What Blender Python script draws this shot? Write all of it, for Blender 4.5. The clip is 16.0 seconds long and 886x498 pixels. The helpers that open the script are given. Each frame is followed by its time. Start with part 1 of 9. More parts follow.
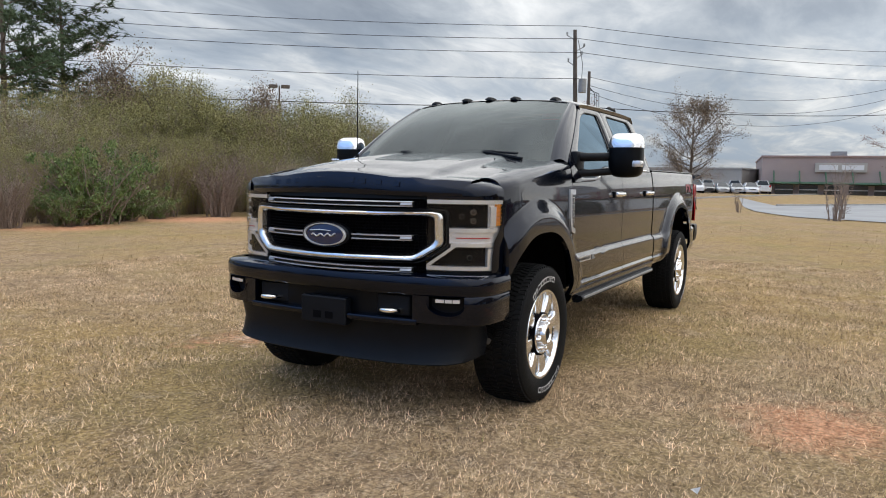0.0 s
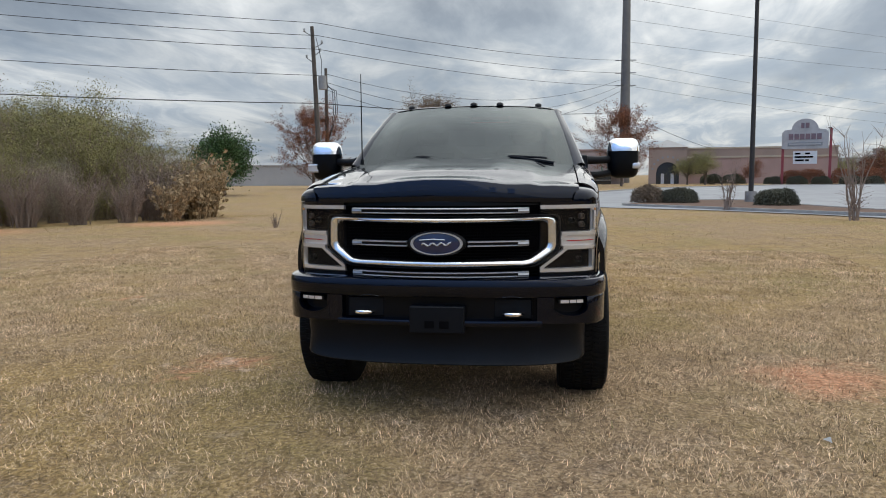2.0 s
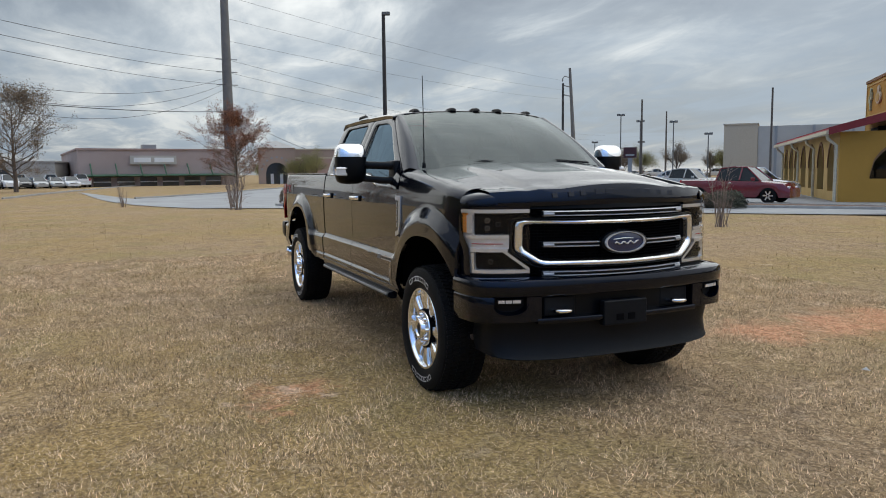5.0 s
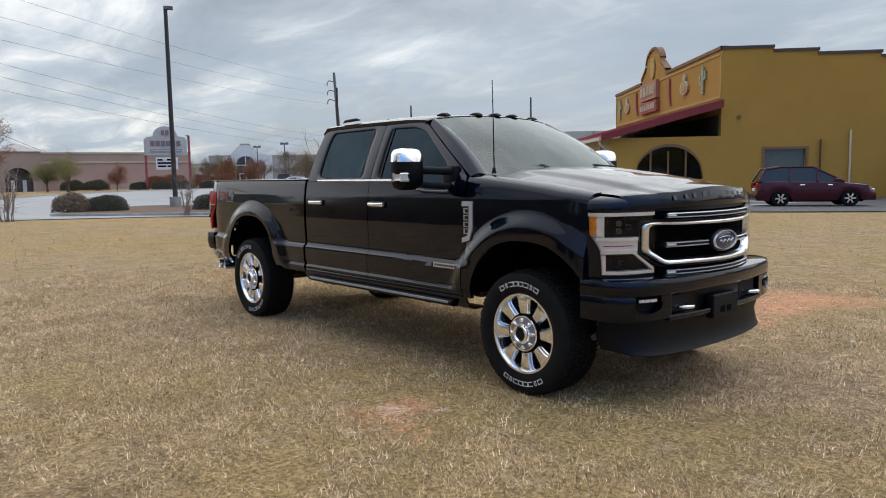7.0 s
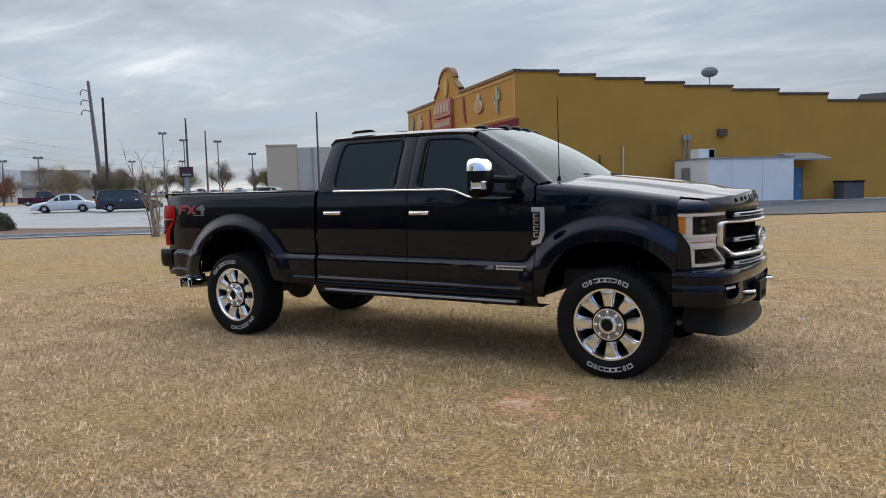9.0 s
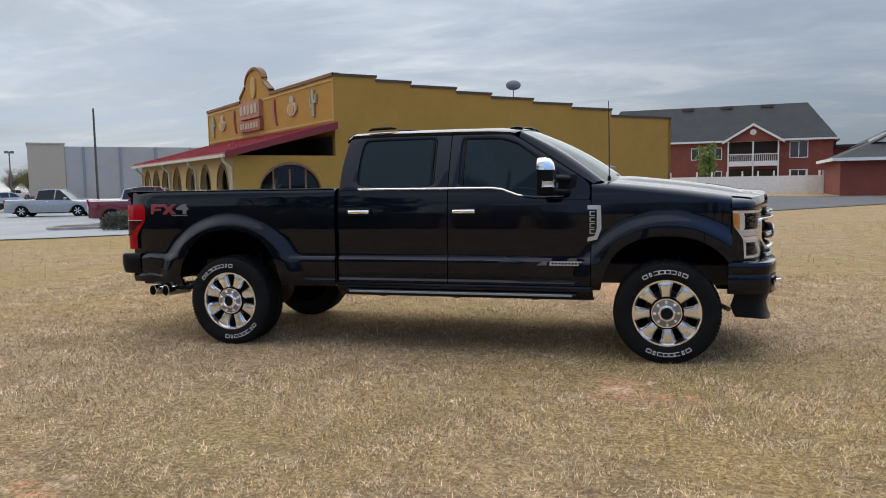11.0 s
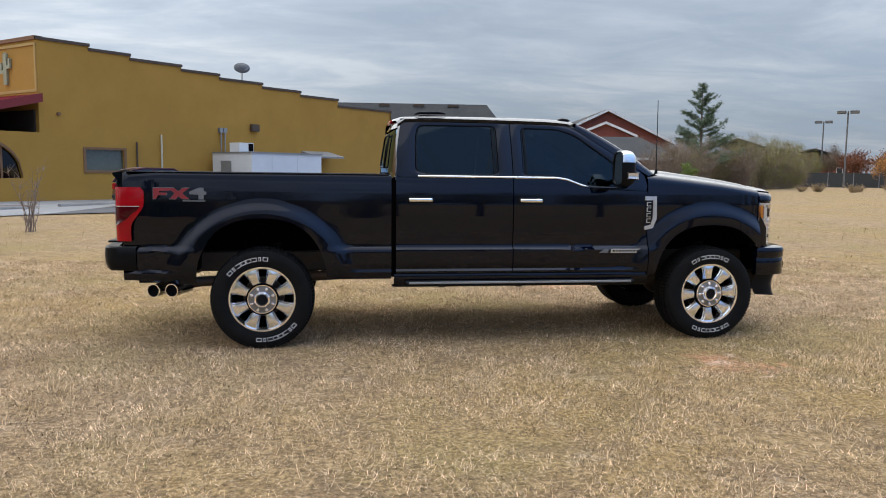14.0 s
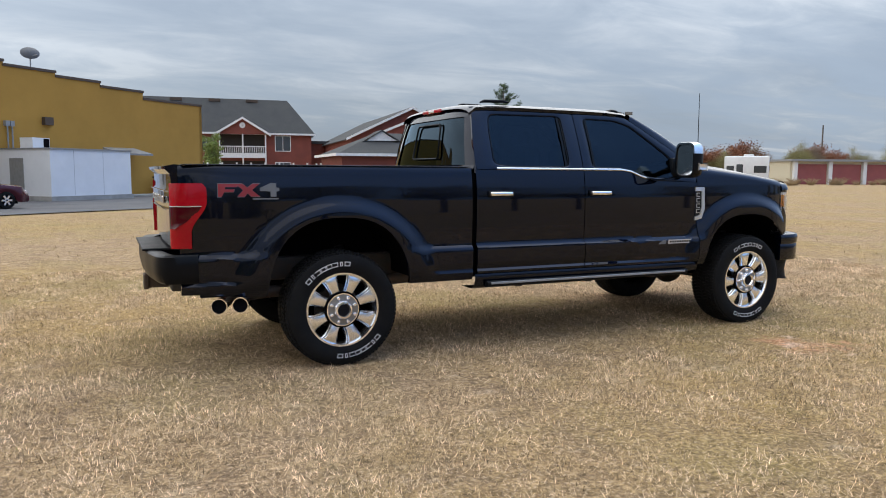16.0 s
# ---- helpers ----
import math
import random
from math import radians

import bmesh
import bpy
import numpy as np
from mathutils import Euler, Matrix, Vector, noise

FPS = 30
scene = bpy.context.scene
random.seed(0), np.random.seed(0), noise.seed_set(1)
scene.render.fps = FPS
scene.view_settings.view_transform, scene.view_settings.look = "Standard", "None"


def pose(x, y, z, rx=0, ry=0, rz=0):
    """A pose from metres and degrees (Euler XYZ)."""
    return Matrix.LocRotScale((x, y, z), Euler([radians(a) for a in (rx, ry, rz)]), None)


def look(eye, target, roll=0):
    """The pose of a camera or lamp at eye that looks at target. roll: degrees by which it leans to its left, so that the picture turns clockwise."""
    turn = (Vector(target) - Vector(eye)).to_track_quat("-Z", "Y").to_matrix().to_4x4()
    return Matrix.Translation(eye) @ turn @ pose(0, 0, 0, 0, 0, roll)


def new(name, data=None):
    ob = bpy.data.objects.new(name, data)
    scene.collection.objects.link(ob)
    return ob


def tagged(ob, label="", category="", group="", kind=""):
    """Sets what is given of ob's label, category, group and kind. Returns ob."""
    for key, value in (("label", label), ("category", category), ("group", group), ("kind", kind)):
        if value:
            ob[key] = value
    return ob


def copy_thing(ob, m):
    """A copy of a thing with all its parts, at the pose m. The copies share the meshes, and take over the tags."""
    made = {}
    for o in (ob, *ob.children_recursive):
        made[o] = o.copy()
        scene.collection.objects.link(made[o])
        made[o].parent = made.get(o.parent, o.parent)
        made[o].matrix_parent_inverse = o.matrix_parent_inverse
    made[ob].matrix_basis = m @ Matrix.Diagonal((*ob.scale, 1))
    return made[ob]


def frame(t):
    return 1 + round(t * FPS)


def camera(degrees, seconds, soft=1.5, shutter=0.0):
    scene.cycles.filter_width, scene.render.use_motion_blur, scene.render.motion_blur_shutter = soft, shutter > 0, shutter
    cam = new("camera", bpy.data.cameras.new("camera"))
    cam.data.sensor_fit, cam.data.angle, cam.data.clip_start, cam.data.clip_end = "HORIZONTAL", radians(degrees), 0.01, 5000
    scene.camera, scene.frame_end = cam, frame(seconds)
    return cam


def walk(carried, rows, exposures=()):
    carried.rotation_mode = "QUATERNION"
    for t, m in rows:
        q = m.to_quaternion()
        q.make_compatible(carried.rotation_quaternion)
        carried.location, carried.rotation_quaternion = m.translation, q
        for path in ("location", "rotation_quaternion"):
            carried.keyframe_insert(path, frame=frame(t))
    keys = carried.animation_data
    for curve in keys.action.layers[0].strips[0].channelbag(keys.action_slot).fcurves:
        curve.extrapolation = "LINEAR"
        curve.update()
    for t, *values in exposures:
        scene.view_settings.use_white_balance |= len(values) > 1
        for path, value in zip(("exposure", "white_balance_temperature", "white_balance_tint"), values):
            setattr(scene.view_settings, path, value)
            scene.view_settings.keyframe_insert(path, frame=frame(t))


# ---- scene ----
cam = camera(61.6, 16.0, soft=1.0)
PATH = [
    (0, (4.301, 2.635, 1.376), (2.557, 1.673, 1.188), 0.9),
    (0.5, (4.478, 2.136, 1.39), (2.658, 1.329, 1.2), 0.2),
    (1, (4.721, 1.648, 1.398), (2.834, 1.014, 1.207), 0.0),
    (1.5, (4.886, 1.129, 1.407), (2.948, 0.674, 1.215), 0.1),
    (2, (5.048, 0.625, 1.43), (3.077, 0.344, 1.235), -0.4),
    (2.5, (5.055, 0.071, 1.427), (3.068, -0.03, 1.229), -0.4),
    (3, (5.061, -0.489, 1.43), (3.072, -0.411, 1.237), -0.5),
    (3.5, (4.974, -1.048, 1.424), (3.0, -0.792, 1.234), -0.6),
    (4, (4.897, -1.611, 1.439), (2.953, -1.179, 1.25), -0.8),
    (6.3, (3.971, -4.068, 1.518), (2.336, -2.935, 1.31), -0.6),
    (6.5, (3.8, -4.212, 1.513), (2.198, -3.032, 1.309), -0.8),
    (7, (3.445, -4.657, 1.524), (1.936, -3.359, 1.322), -1.0),
    (7.5, (3.103, -5.086, 1.532), (1.694, -3.68, 1.335), -1.3),
    (8, (2.76, -5.57, 1.533), (1.459, -4.063, 1.344), -1.6),
    (8.5, (2.341, -5.968, 1.525), (1.158, -4.365, 1.344), -1.6),
    (9, (1.901, -6.369, 1.523), (0.845, -4.679, 1.348), -1.5),
    (9.2, (1.68, -6.547, 1.508), (0.683, -4.822, 1.333), -1.3),
    (11.5, (-0.686, -7.394, 1.512), (-1.081, -5.441, 1.339), -1.0),
    (12, (-1.235, -7.503, 1.509), (-1.484, -5.527, 1.333), -0.9),
    (12.5, (-1.778, -7.574, 1.488), (-1.881, -5.585, 1.301), -0.5),
    (13, (-2.363, -7.561, 1.49), (-2.326, -5.571, 1.295), -0.0),
    (13.5, (-2.928, -7.504, 1.503), (-2.755, -5.521, 1.301), 0.4),
    (14, (-3.486, -7.352, 1.508), (-3.183, -5.386, 1.304), 0.7),
    (14.5, (-4.047, -7.161, 1.515), (-3.613, -5.22, 1.312), 0.8),
    (15, (-4.599, -6.876, 1.503), (-4.031, -4.969, 1.301), 0.8),
    (15.5, (-5.131, -6.591, 1.483), (-4.434, -4.727, 1.282), 0.6),
    (16, (-5.641, -6.246, 1.445), (-4.812, -4.437, 1.239), 0.3),
]
walk(cam, [(t, look(eye, target, roll)) for t, eye, target, roll in PATH], exposures=[(0, 0.02, 6330, 10), (2.5, -0.26, 6230, 8), (4.2, -0.30, 6220, 7), (7, -0.05, 6240, 9), (9, -0.02, 6260, 10), (11.5, 0.07, 6260, 10), (13, 0.19, 6240, 10), (16, 0.31, 6240, 10)])

# ---- world, sun ----
SUN_AZ, SUN_EL = 128.0, 42.0          # degrees from +x towards +y, and above the horizon
world = bpy.data.worlds.new("sky")
scene.world = world
world.use_nodes = True


class Nodes:
    """Short-hand for building a node tree."""

    def __init__(self, tree):
        self.tree = tree
        tree.nodes.clear()

    def add(self, kind, links=None, operation="", clamp=False, blend=""):
        n = self.tree.nodes.new(kind)
        if operation:
            n.operation = operation
        if clamp:
            n.use_clamp = True
        if blend:
            n.data_type, n.blend_type = "RGBA", blend
        for k, v in (links or {}).items():
            if isinstance(v, bpy.types.NodeSocket):
                self.tree.links.new(v, n.inputs[k])
            else:
                n.inputs[k].default_value = v
        return n

    def math(self, op, a, b=0.0, clamp=False):
        return self.add("ShaderNodeMath", {0: a, 1: b}, operation=op, clamp=clamp).outputs[0]

    def ramp(self, fac, stops):
        n = self.add("ShaderNodeValToRGB", {0: fac})
        e = n.color_ramp.elements
        while len(e) < len(stops):
            e.new(0.5)
        for el, (pos, col) in zip(e, stops):
            el.position, el.color = pos, (*col, 1)
        return n.outputs[0]

    def mix(self, fac, a, b, blend="MIX"):
        n = self.add("ShaderNodeMix", blend=blend)
        for i, v in ((0, fac), (6, a), (7, b)):
            if isinstance(v, bpy.types.NodeSocket):
                self.tree.links.new(v, n.inputs[i])
            else:
                n.inputs[i].default_value = v if i == 0 else (*v, 1)
        return n.outputs[2]


w = Nodes(world.node_tree)
sky = w.add("ShaderNodeTexSky")
sky.sky_type, sky.sun_disc, sky.dust_density = "NISHITA", False, 1.5
sky.sun_elevation, sky.sun_rotation = radians(SUN_EL), radians(90 - SUN_AZ)
way = w.add("ShaderNodeTexCoord").outputs["Generated"]
sep = w.add("ShaderNodeSeparateXYZ", {0: way})
lift = w.math("ADD", w.math("MAXIMUM", sep.outputs[2], 0.0), 0.13)
u, v = w.math("DIVIDE", sep.outputs[0], lift), w.math("DIVIDE", sep.outputs[1], lift)
flat = w.add("ShaderNodeCombineXYZ", {0: u, 1: v, 2: 0.0}).outputs[0]
turned = w.add("ShaderNodeMapping", {0: flat, 2: (0, 0, radians(35)), 3: (0.55, 1.0, 1.0)}).outputs[0]
big = w.add("ShaderNodeTexNoise", {"Vector": turned, "Scale": 0.46, "Detail": 8.0, "Roughness": 0.56, "Distortion": 0.35}).outputs[0]
fine = w.add("ShaderNodeTexNoise", {"Vector": turned, "Scale": 2.6, "Detail": 6.0, "Roughness": 0.6, "Distortion": 0.6}).outputs[0]
thick = w.math("ADD", w.math("MULTIPLY", big, 0.92), w.math("SUBTRACT", w.math("MULTIPLY", fine, 0.30), 0.11))
cloud = w.ramp(thick, [(0.37, (9.2, 9.2, 9.0)), (0.43, (6.9, 7.0, 7.0)), (0.50, (4.4, 4.7, 5.0)), (0.57, (2.8, 3.1, 3.5)), (0.65, (2.0, 2.25, 2.65))])
# thinner cloud towards the horizon lets the blue through
low = w.ramp(sep.outputs[2], [(0.0, (0.35, 0.35, 0.35)), (0.03, (1, 1, 1)), (0.10, (0.62, 0.62, 0.62)), (0.22, (0, 0, 0))])
haze = w.mix(w.math("MULTIPLY", low, w.ramp(fine, [(0.38, (0.25,) * 3), (0.6, (0.95,) * 3)])), cloud, (3.7, 4.5, 5.6))
# the cover breaks up towards the south-east, where blue shows between thin cloud
open_way = w.add("ShaderNodeVectorMath", {0: way, 1: (0.757, -0.606, 0.245)}, operation="DOT_PRODUCT").outputs["Value"]
broken = w.math("SUBTRACT", open_way, w.math("MULTIPLY", w.math("SUBTRACT", big, 0.5), 1.2))
haze = w.mix(w.ramp(broken, [(0.46, (0, 0, 0)), (0.86, (0.85,) * 3)]), haze, (1.9, 3.3, 6.2))
s = Vector((math.cos(radians(SUN_AZ)) * math.cos(radians(SUN_EL)), math.sin(radians(SUN_AZ)) * math.cos(radians(SUN_EL)), math.sin(radians(SUN_EL))))
toward = w.add("ShaderNodeVectorMath", {0: way, 1: s}, operation="DOT_PRODUCT").outputs["Value"]
# the cloud is thinner and brighter towards the hidden sun, thicker over the north-east
flank = w.add("ShaderNodeVectorMath", {0: way, 1: (-0.848, 0.530, 0.0)}, operation="DOT_PRODUCT").outputs["Value"]
bank = w.add("ShaderNodeVectorMath", {0: way, 1: (0.259, 0.966, 0.0)}, operation="DOT_PRODUCT").outputs["Value"]
glow0 = w.math("ADD", 0.86, w.math("MULTIPLY", 0.24, w.math("POWER", w.math("MAXIMUM", flank, 0.0), 5.0)))
glow0 = w.math("SUBTRACT", glow0, w.math("MULTIPLY", 0.24, w.math("POWER", w.math("MAXIMUM", bank, 0.0), 6.0)))
glow0 = w.math("ADD", glow0, w.math("MULTIPLY", 0.10, w.math("POWER", w.math("MAXIMUM", toward, 0.0), 3.0)))
# an overcast sky grows brighter towards the zenith
glow = w.math("MULTIPLY", glow0, w.math("ADD", 0.92, w.math("MULTIPLY", w.math("MAXIMUM", sep.outputs[2], 0.0), 2.7)))
smooth_bank = w.math("MULTIPLY", 0.62, w.math("POWER", w.math("MAXIMUM", bank, 0.0), 2.0))
haze = w.mix(smooth_bank, haze, (3.5, 4.15, 5.0))
haze = w.mix(w.math("POWER", w.math("MAXIMUM", flank, 0.0), 2.0), haze, w.mix(1.0, haze, (1.05, 1.02, 0.975), "MULTIPLY"))
lit = w.mix(1.0, haze, w.add("ShaderNodeCombineXYZ", {0: glow, 1: glow, 2: glow}).outputs[0], "MULTIPLY")
both = w.mix(0.90, sky.outputs[0], lit)
w.add("ShaderNodeOutputWorld", {0: w.add("ShaderNodeBackground", {0: both, 1: 0.1}).outputs[0]})

sun = new("sun", bpy.data.lights.new("sun", "SUN"))
sun.data.energy, sun.data.angle, sun.data.color = 1.65, radians(168), (1.0, 0.90, 0.76)
sun.matrix_world = look(s * 100, (0, 0, 0))

# ---- materials ----
def mat(name, color, rough=0.6, metal=0.0, color2=None, scale=6.0, coat=0.0, bump=0.0, bscale=80.0, spec=0.5,
        vary=0.0, island=0.0, glow=None, wear=0.0, sub=0.0, coat_ior=1.42):
    """A principled material with variation at two scales; vary: per object, island: per loose piece."""
    m = bpy.data.materials.new(name)
    m.use_nodes = True
    k = Nodes(m.node_tree)
    co = k.add("ShaderNodeTexCoord").outputs["Object"]
    n1 = k.add("ShaderNodeTexNoise", {"Vector": co, "Scale": scale, "Detail": 6.0, "Roughness": 0.62}).outputs[0]
    n2 = k.add("ShaderNodeTexNoise", {"Vector": co, "Scale": bscale, "Detail": 4.0, "Roughness": 0.6}).outputs[0]
    col2 = color2 or tuple(c * 0.82 for c in color)
    out = k.mix(k.ramp(n1, [(0.34, (0, 0, 0)), (0.66, (1, 1, 1))]), color, col2)
    if vary or island:
        src = k.add("ShaderNodeObjectInfo").outputs["Random"] if vary else k.add("ShaderNodeNewGeometry").outputs["Random Per Island"]
        amt = vary or island
        val = k.math("ADD", 1.0 - amt / 2, k.math("MULTIPLY", src, amt))
        out = k.mix(1.0, out, k.add("ShaderNodeCombineXYZ", {0: val, 1: val, 2: val}).outputs[0], "MULTIPLY")
    if wear:
        fine = k.ramp(n2, [(0.35, (1 - wear,) * 3), (0.65, (1, 1, 1))])
        out = k.mix(1.0, out, fine, "MULTIPLY")
    r = k.math("ADD", rough - 0.06, k.math("MULTIPLY", n1, 0.12), clamp=True)
    p = k.add("ShaderNodeBsdfPrincipled", {"Base Color": out, "Roughness": r, "Metallic": metal, "Coat Weight": coat,
                                           "Coat Roughness": 0.03, "Coat IOR": coat_ior, "Specular IOR Level": spec, "Subsurface Weight": sub})
    if bump:
        b = k.add("ShaderNodeBump", {"Strength": bump, "Distance": 0.01, "Height": n2})
        k.tree.links.new(b.outputs[0], p.inputs["Normal"])
    if glow:
        p.inputs["Emission Color"].default_value = (*color, 1)
        p.inputs["Emission Strength"].default_value = glow
    k.add("ShaderNodeOutputMaterial", {0: p.outputs[0]})
    return m


def glass_mat(name, color, see=0.5, ior=1.52, gloss_tint=(1, 1, 1)):
    m = bpy.data.materials.new(name)
    m.use_nodes = True
    k = Nodes(m.node_tree)
    clear = k.add("ShaderNodeBsdfTransparent", {0: (*[c * see for c in color], 1)})
    gloss = k.add("ShaderNodeBsdfGlossy", {"Color": (*gloss_tint, 1), "Roughness": 0.015})
    f0 = ((ior - 1) / (ior + 1)) ** 2
    slant = k.math("POWER", k.add("ShaderNodeLayerWeight", {0: 0.5}).outputs["Facing"], 5.0)
    fres = k.math("ADD", f0, k.math("MULTIPLY", slant, 1 - f0), clamp=True)
    k.add("ShaderNodeOutputMaterial", {0: k.add("ShaderNodeMixShader", {0: fres, 1: clear.outputs[0], 2: gloss.outputs[0]}).outputs[0]})
    return m


PAINT = mat("black_metallic_paint", (0.0020, 0.0048, 0.0150), 0.22, metal=0.70, coat=1.0, color2=(0.0017, 0.0042, 0.0130), scale=3, spec=0.0, coat_ior=1.38)
TRIM = mat("black_plastic", (0.0045, 0.006, 0.009), 0.45, bump=0.15, bscale=300, spec=0.16)
SATIN = mat("satin_black", (0.003, 0.004, 0.006), 0.35, scale=4, spec=0.15)
# near-black that puts the shade of hollows into colour; also plain black parts
DARK = mat("hollow_shade_black", (0.004, 0.004, 0.005), 0.9, spec=0.05)
CHROME = mat("chrome", (0.93, 0.93, 0.94), 0.10, metal=1.0, color2=(0.90, 0.90, 0.92))
BRUSHED = mat("satin_chrome", (0.90, 0.90, 0.91), 0.20, metal=1.0)
RUBBER = mat("tyre_rubber", (0.0060, 0.0064, 0.0076), 0.72, color2=(0.0095, 0.0095, 0.0095), scale=14, bump=0.2, bscale=160, spec=0.13)
ALLOY = mat("bright_alloy", (0.90, 0.93, 0.98), 0.20, metal=1.0, color2=(0.86, 0.88, 0.92))
NICKEL = mat("bright_nickel", (0.62, 0.64, 0.68), 0.22, metal=0.55, color2=(0.56, 0.58, 0.62))
EMBOSS = mat("embossed_edge", (0.015, 0.017, 0.022), 0.35, spec=0.4)
STRIP = mat("satin_strip", (0.30, 0.31, 0.33), 0.45, metal=0.3, color2=(0.25, 0.26, 0.28), scale=20)
BAR_END = mat("bar_end_metal", (0.30, 0.31, 0.33), 0.30, metal=0.7, color2=(0.24, 0.25, 0.27), scale=20)
LETTER = mat("white_tyre_lettering", (0.8, 0.8, 0.8), 0.6)
# the side glass has the blue of reflected sky put into its gloss colour
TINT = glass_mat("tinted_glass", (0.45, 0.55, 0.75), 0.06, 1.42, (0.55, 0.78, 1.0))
SCREEN = glass_mat("windscreen_glass", (0.75, 0.84, 0.88), 0.26, 1.80, (0.93, 1.0, 1.0))
LENS = glass_mat("clear_lens", (1, 1, 1), 0.95, 1.33)
PANE = glass_mat("window_glass", (0.8, 0.85, 0.9), 0.3)
AMBER = mat("amber_lens", (0.80, 0.29, 0.025), 0.2, coat=1.0)
RED = mat("red_lens", (0.40, 0.004, 0.012), 0.2, coat=0.5, color2=(0.32, 0.003, 0.008), spec=0.1)
RED_DEEP = mat("dark_red_lens", (0.065, 0.002, 0.006), 0.14, coat=0.5, spec=0.1)
SILVER = mat("lamp_silver", (0.80, 0.78, 0.78), 0.26, metal=0.45)
WHITE_LENS = mat("frosted_white_lens", (0.84, 0.84, 0.86), 0.24, metal=0.65, coat=0.6)
BLUE_BADGE = mat("badge_blue", (0.012, 0.022, 0.075), 0.15, coat=1.0)
RED_DECAL = mat("red_decal", (0.26, 0.020, 0.028), 0.4)
GREY_DECAL = mat("grey_decal", (0.15, 0.155, 0.165), 0.4)
STEEL = mat("dull_steel", (0.06, 0.058, 0.055), 0.6, metal=0.4, color2=(0.09, 0.06, 0.045), scale=9)


# ---- mesh tools ----
def part(name, bm, material, parent=None, label="", smooth=None, at=None):
    """Links a bmesh as one mesh object; smooth: angle in degrees under which edges are shaded round."""
    me = bpy.data.meshes.new(name)
    bmesh.ops.recalc_face_normals(bm, faces=bm.faces)
    if smooth is not None:
        lim = radians(smooth)
        for f in bm.faces:
            f.smooth = True
        for e in bm.edges:
            if len(e.link_faces) == 2 and e.calc_face_angle(0) > lim:
                e.smooth = False
    bm.to_mesh(me)
    bm.free()
    me.materials.append(material)
    ob = new(name, me)
    if at is not None:
        ob.matrix_basis = at
    if parent is not None:
        ob.parent = parent
    if label:
        ob["label"] = label
    return ob


def share(ob, name, parent, m):
    """Another part on the mesh of ob."""
    o = new(name, ob.data)
    o.parent, o.matrix_basis = parent, m
    if "label" in ob:
        o["label"] = ob["label"]
    return o


def thing(name, label, category, group="", kind="", m=None):
    ob = tagged(new(name), label, category, group, kind)
    if m is not None:
        ob.matrix_basis = m
    return ob


def B():
    return bmesh.new()


def box(bm, x0, x1, y0, y1, z0, z1, bevel=0.0, m=None, seg=1):
    r = bmesh.ops.create_cube(bm, size=1.0)
    vs = r["verts"]
    for q in vs:
        q.co = Vector((x0 + (q.co.x + 0.5) * (x1 - x0), y0 + (q.co.y + 0.5) * (y1 - y0), z0 + (q.co.z + 0.5) * (z1 - z0)))
    if bevel:
        es = list({e for q in vs for e in q.link_edges})
        r = bmesh.ops.bevel(bm, geom=es, offset=bevel, segments=seg, affect="EDGES", profile=0.5)
        vs = list({q for f in r["faces"] for q in f.verts} | {q for q in vs if q.is_valid})
    if m is not None:
        for q in vs:
            q.co = m @ q.co
    return bm


def grid(bm, rows, close_u=False, close_v=False):
    """Faces between rows of points; returns the rows of vertices."""
    vs = [[bm.verts.new(p) for p in r] for r in rows]
    n, m = len(vs), len(vs[0])
    for i in range(n if close_v else n - 1):
        for j in range(m if close_u else m - 1):
            a, b, c, d = vs[i][j], vs[i][(j + 1) % m], vs[(i + 1) % n][(j + 1) % m], vs[(i + 1) % n][j]
            if len({a, b, c, d}) == 4:
                bm.faces.new((a, b, c, d))
    return vs


def tube(bm, pts, radii, n=8, cap=True):
    pts = [Vector(p) for p in pts]
    if not isinstance(radii, (list, tuple)):
        radii = [radii] * len(pts)
    rows, side = [], None
    for i, p in enumerate(pts):
        d = (pts[min(i + 1, len(pts) - 1)] - pts[max(i - 1, 0)]).normalized()
        if side is None:
            side = d.orthogonal().normalized()
        side = (side - d * side.dot(d)).normalized()
        up = d.cross(side)
        rows.append([p + radii[i] * (math.cos(a) * side + math.sin(a) * up) for a in [2 * math.pi * k / n for k in range(n)]])
    vs = grid(bm, rows, close_u=True)
    if cap:
        bm.faces.new(vs[0][::-1]), bm.faces.new(vs[-1])
    return bm


def prism(bm, pts, place, depth):
    """A flat outline, put in space by place(u, v, w), thickened from w = 0 to depth."""
    a = [bm.verts.new(place(u, v, 0.0)) for u, v in pts]
    b = [bm.verts.new(place(u, v, depth)) for u, v in pts]
    bm.faces.new(a), bm.faces.new(b[::-1])
    for i in range(len(pts)):
        j = (i + 1) % len(pts)
        bm.faces.new((a[i], b[i], b[j], a[j]))
    return bm


def revolve(bm, prof, n=48, axis="y"):
    """prof: (radius, along) pairs, turned about the axis through the origin."""
    rows = []
    for k in range(n):
        a = 2 * math.pi * k / n
        c, s_ = math.cos(a), math.sin(a)
        rows.append([(r * c, h, r * s_) if axis == "y" else (r * c, r * s_, h) for r, h in prof])
    grid(bm, rows, close_v=True)
    return bm


def lerp(x, table):
    """Piecewise-linear look-up in (x, value) pairs."""
    return float(np.interp(x, [a for a, _ in table], [b for _, b in table]))


def ss(x, a=0.0, b=1.0):
    x = min(1.0, max(0.0, (x - a) / (b - a)))
    return x * x * (3 - 2 * x)


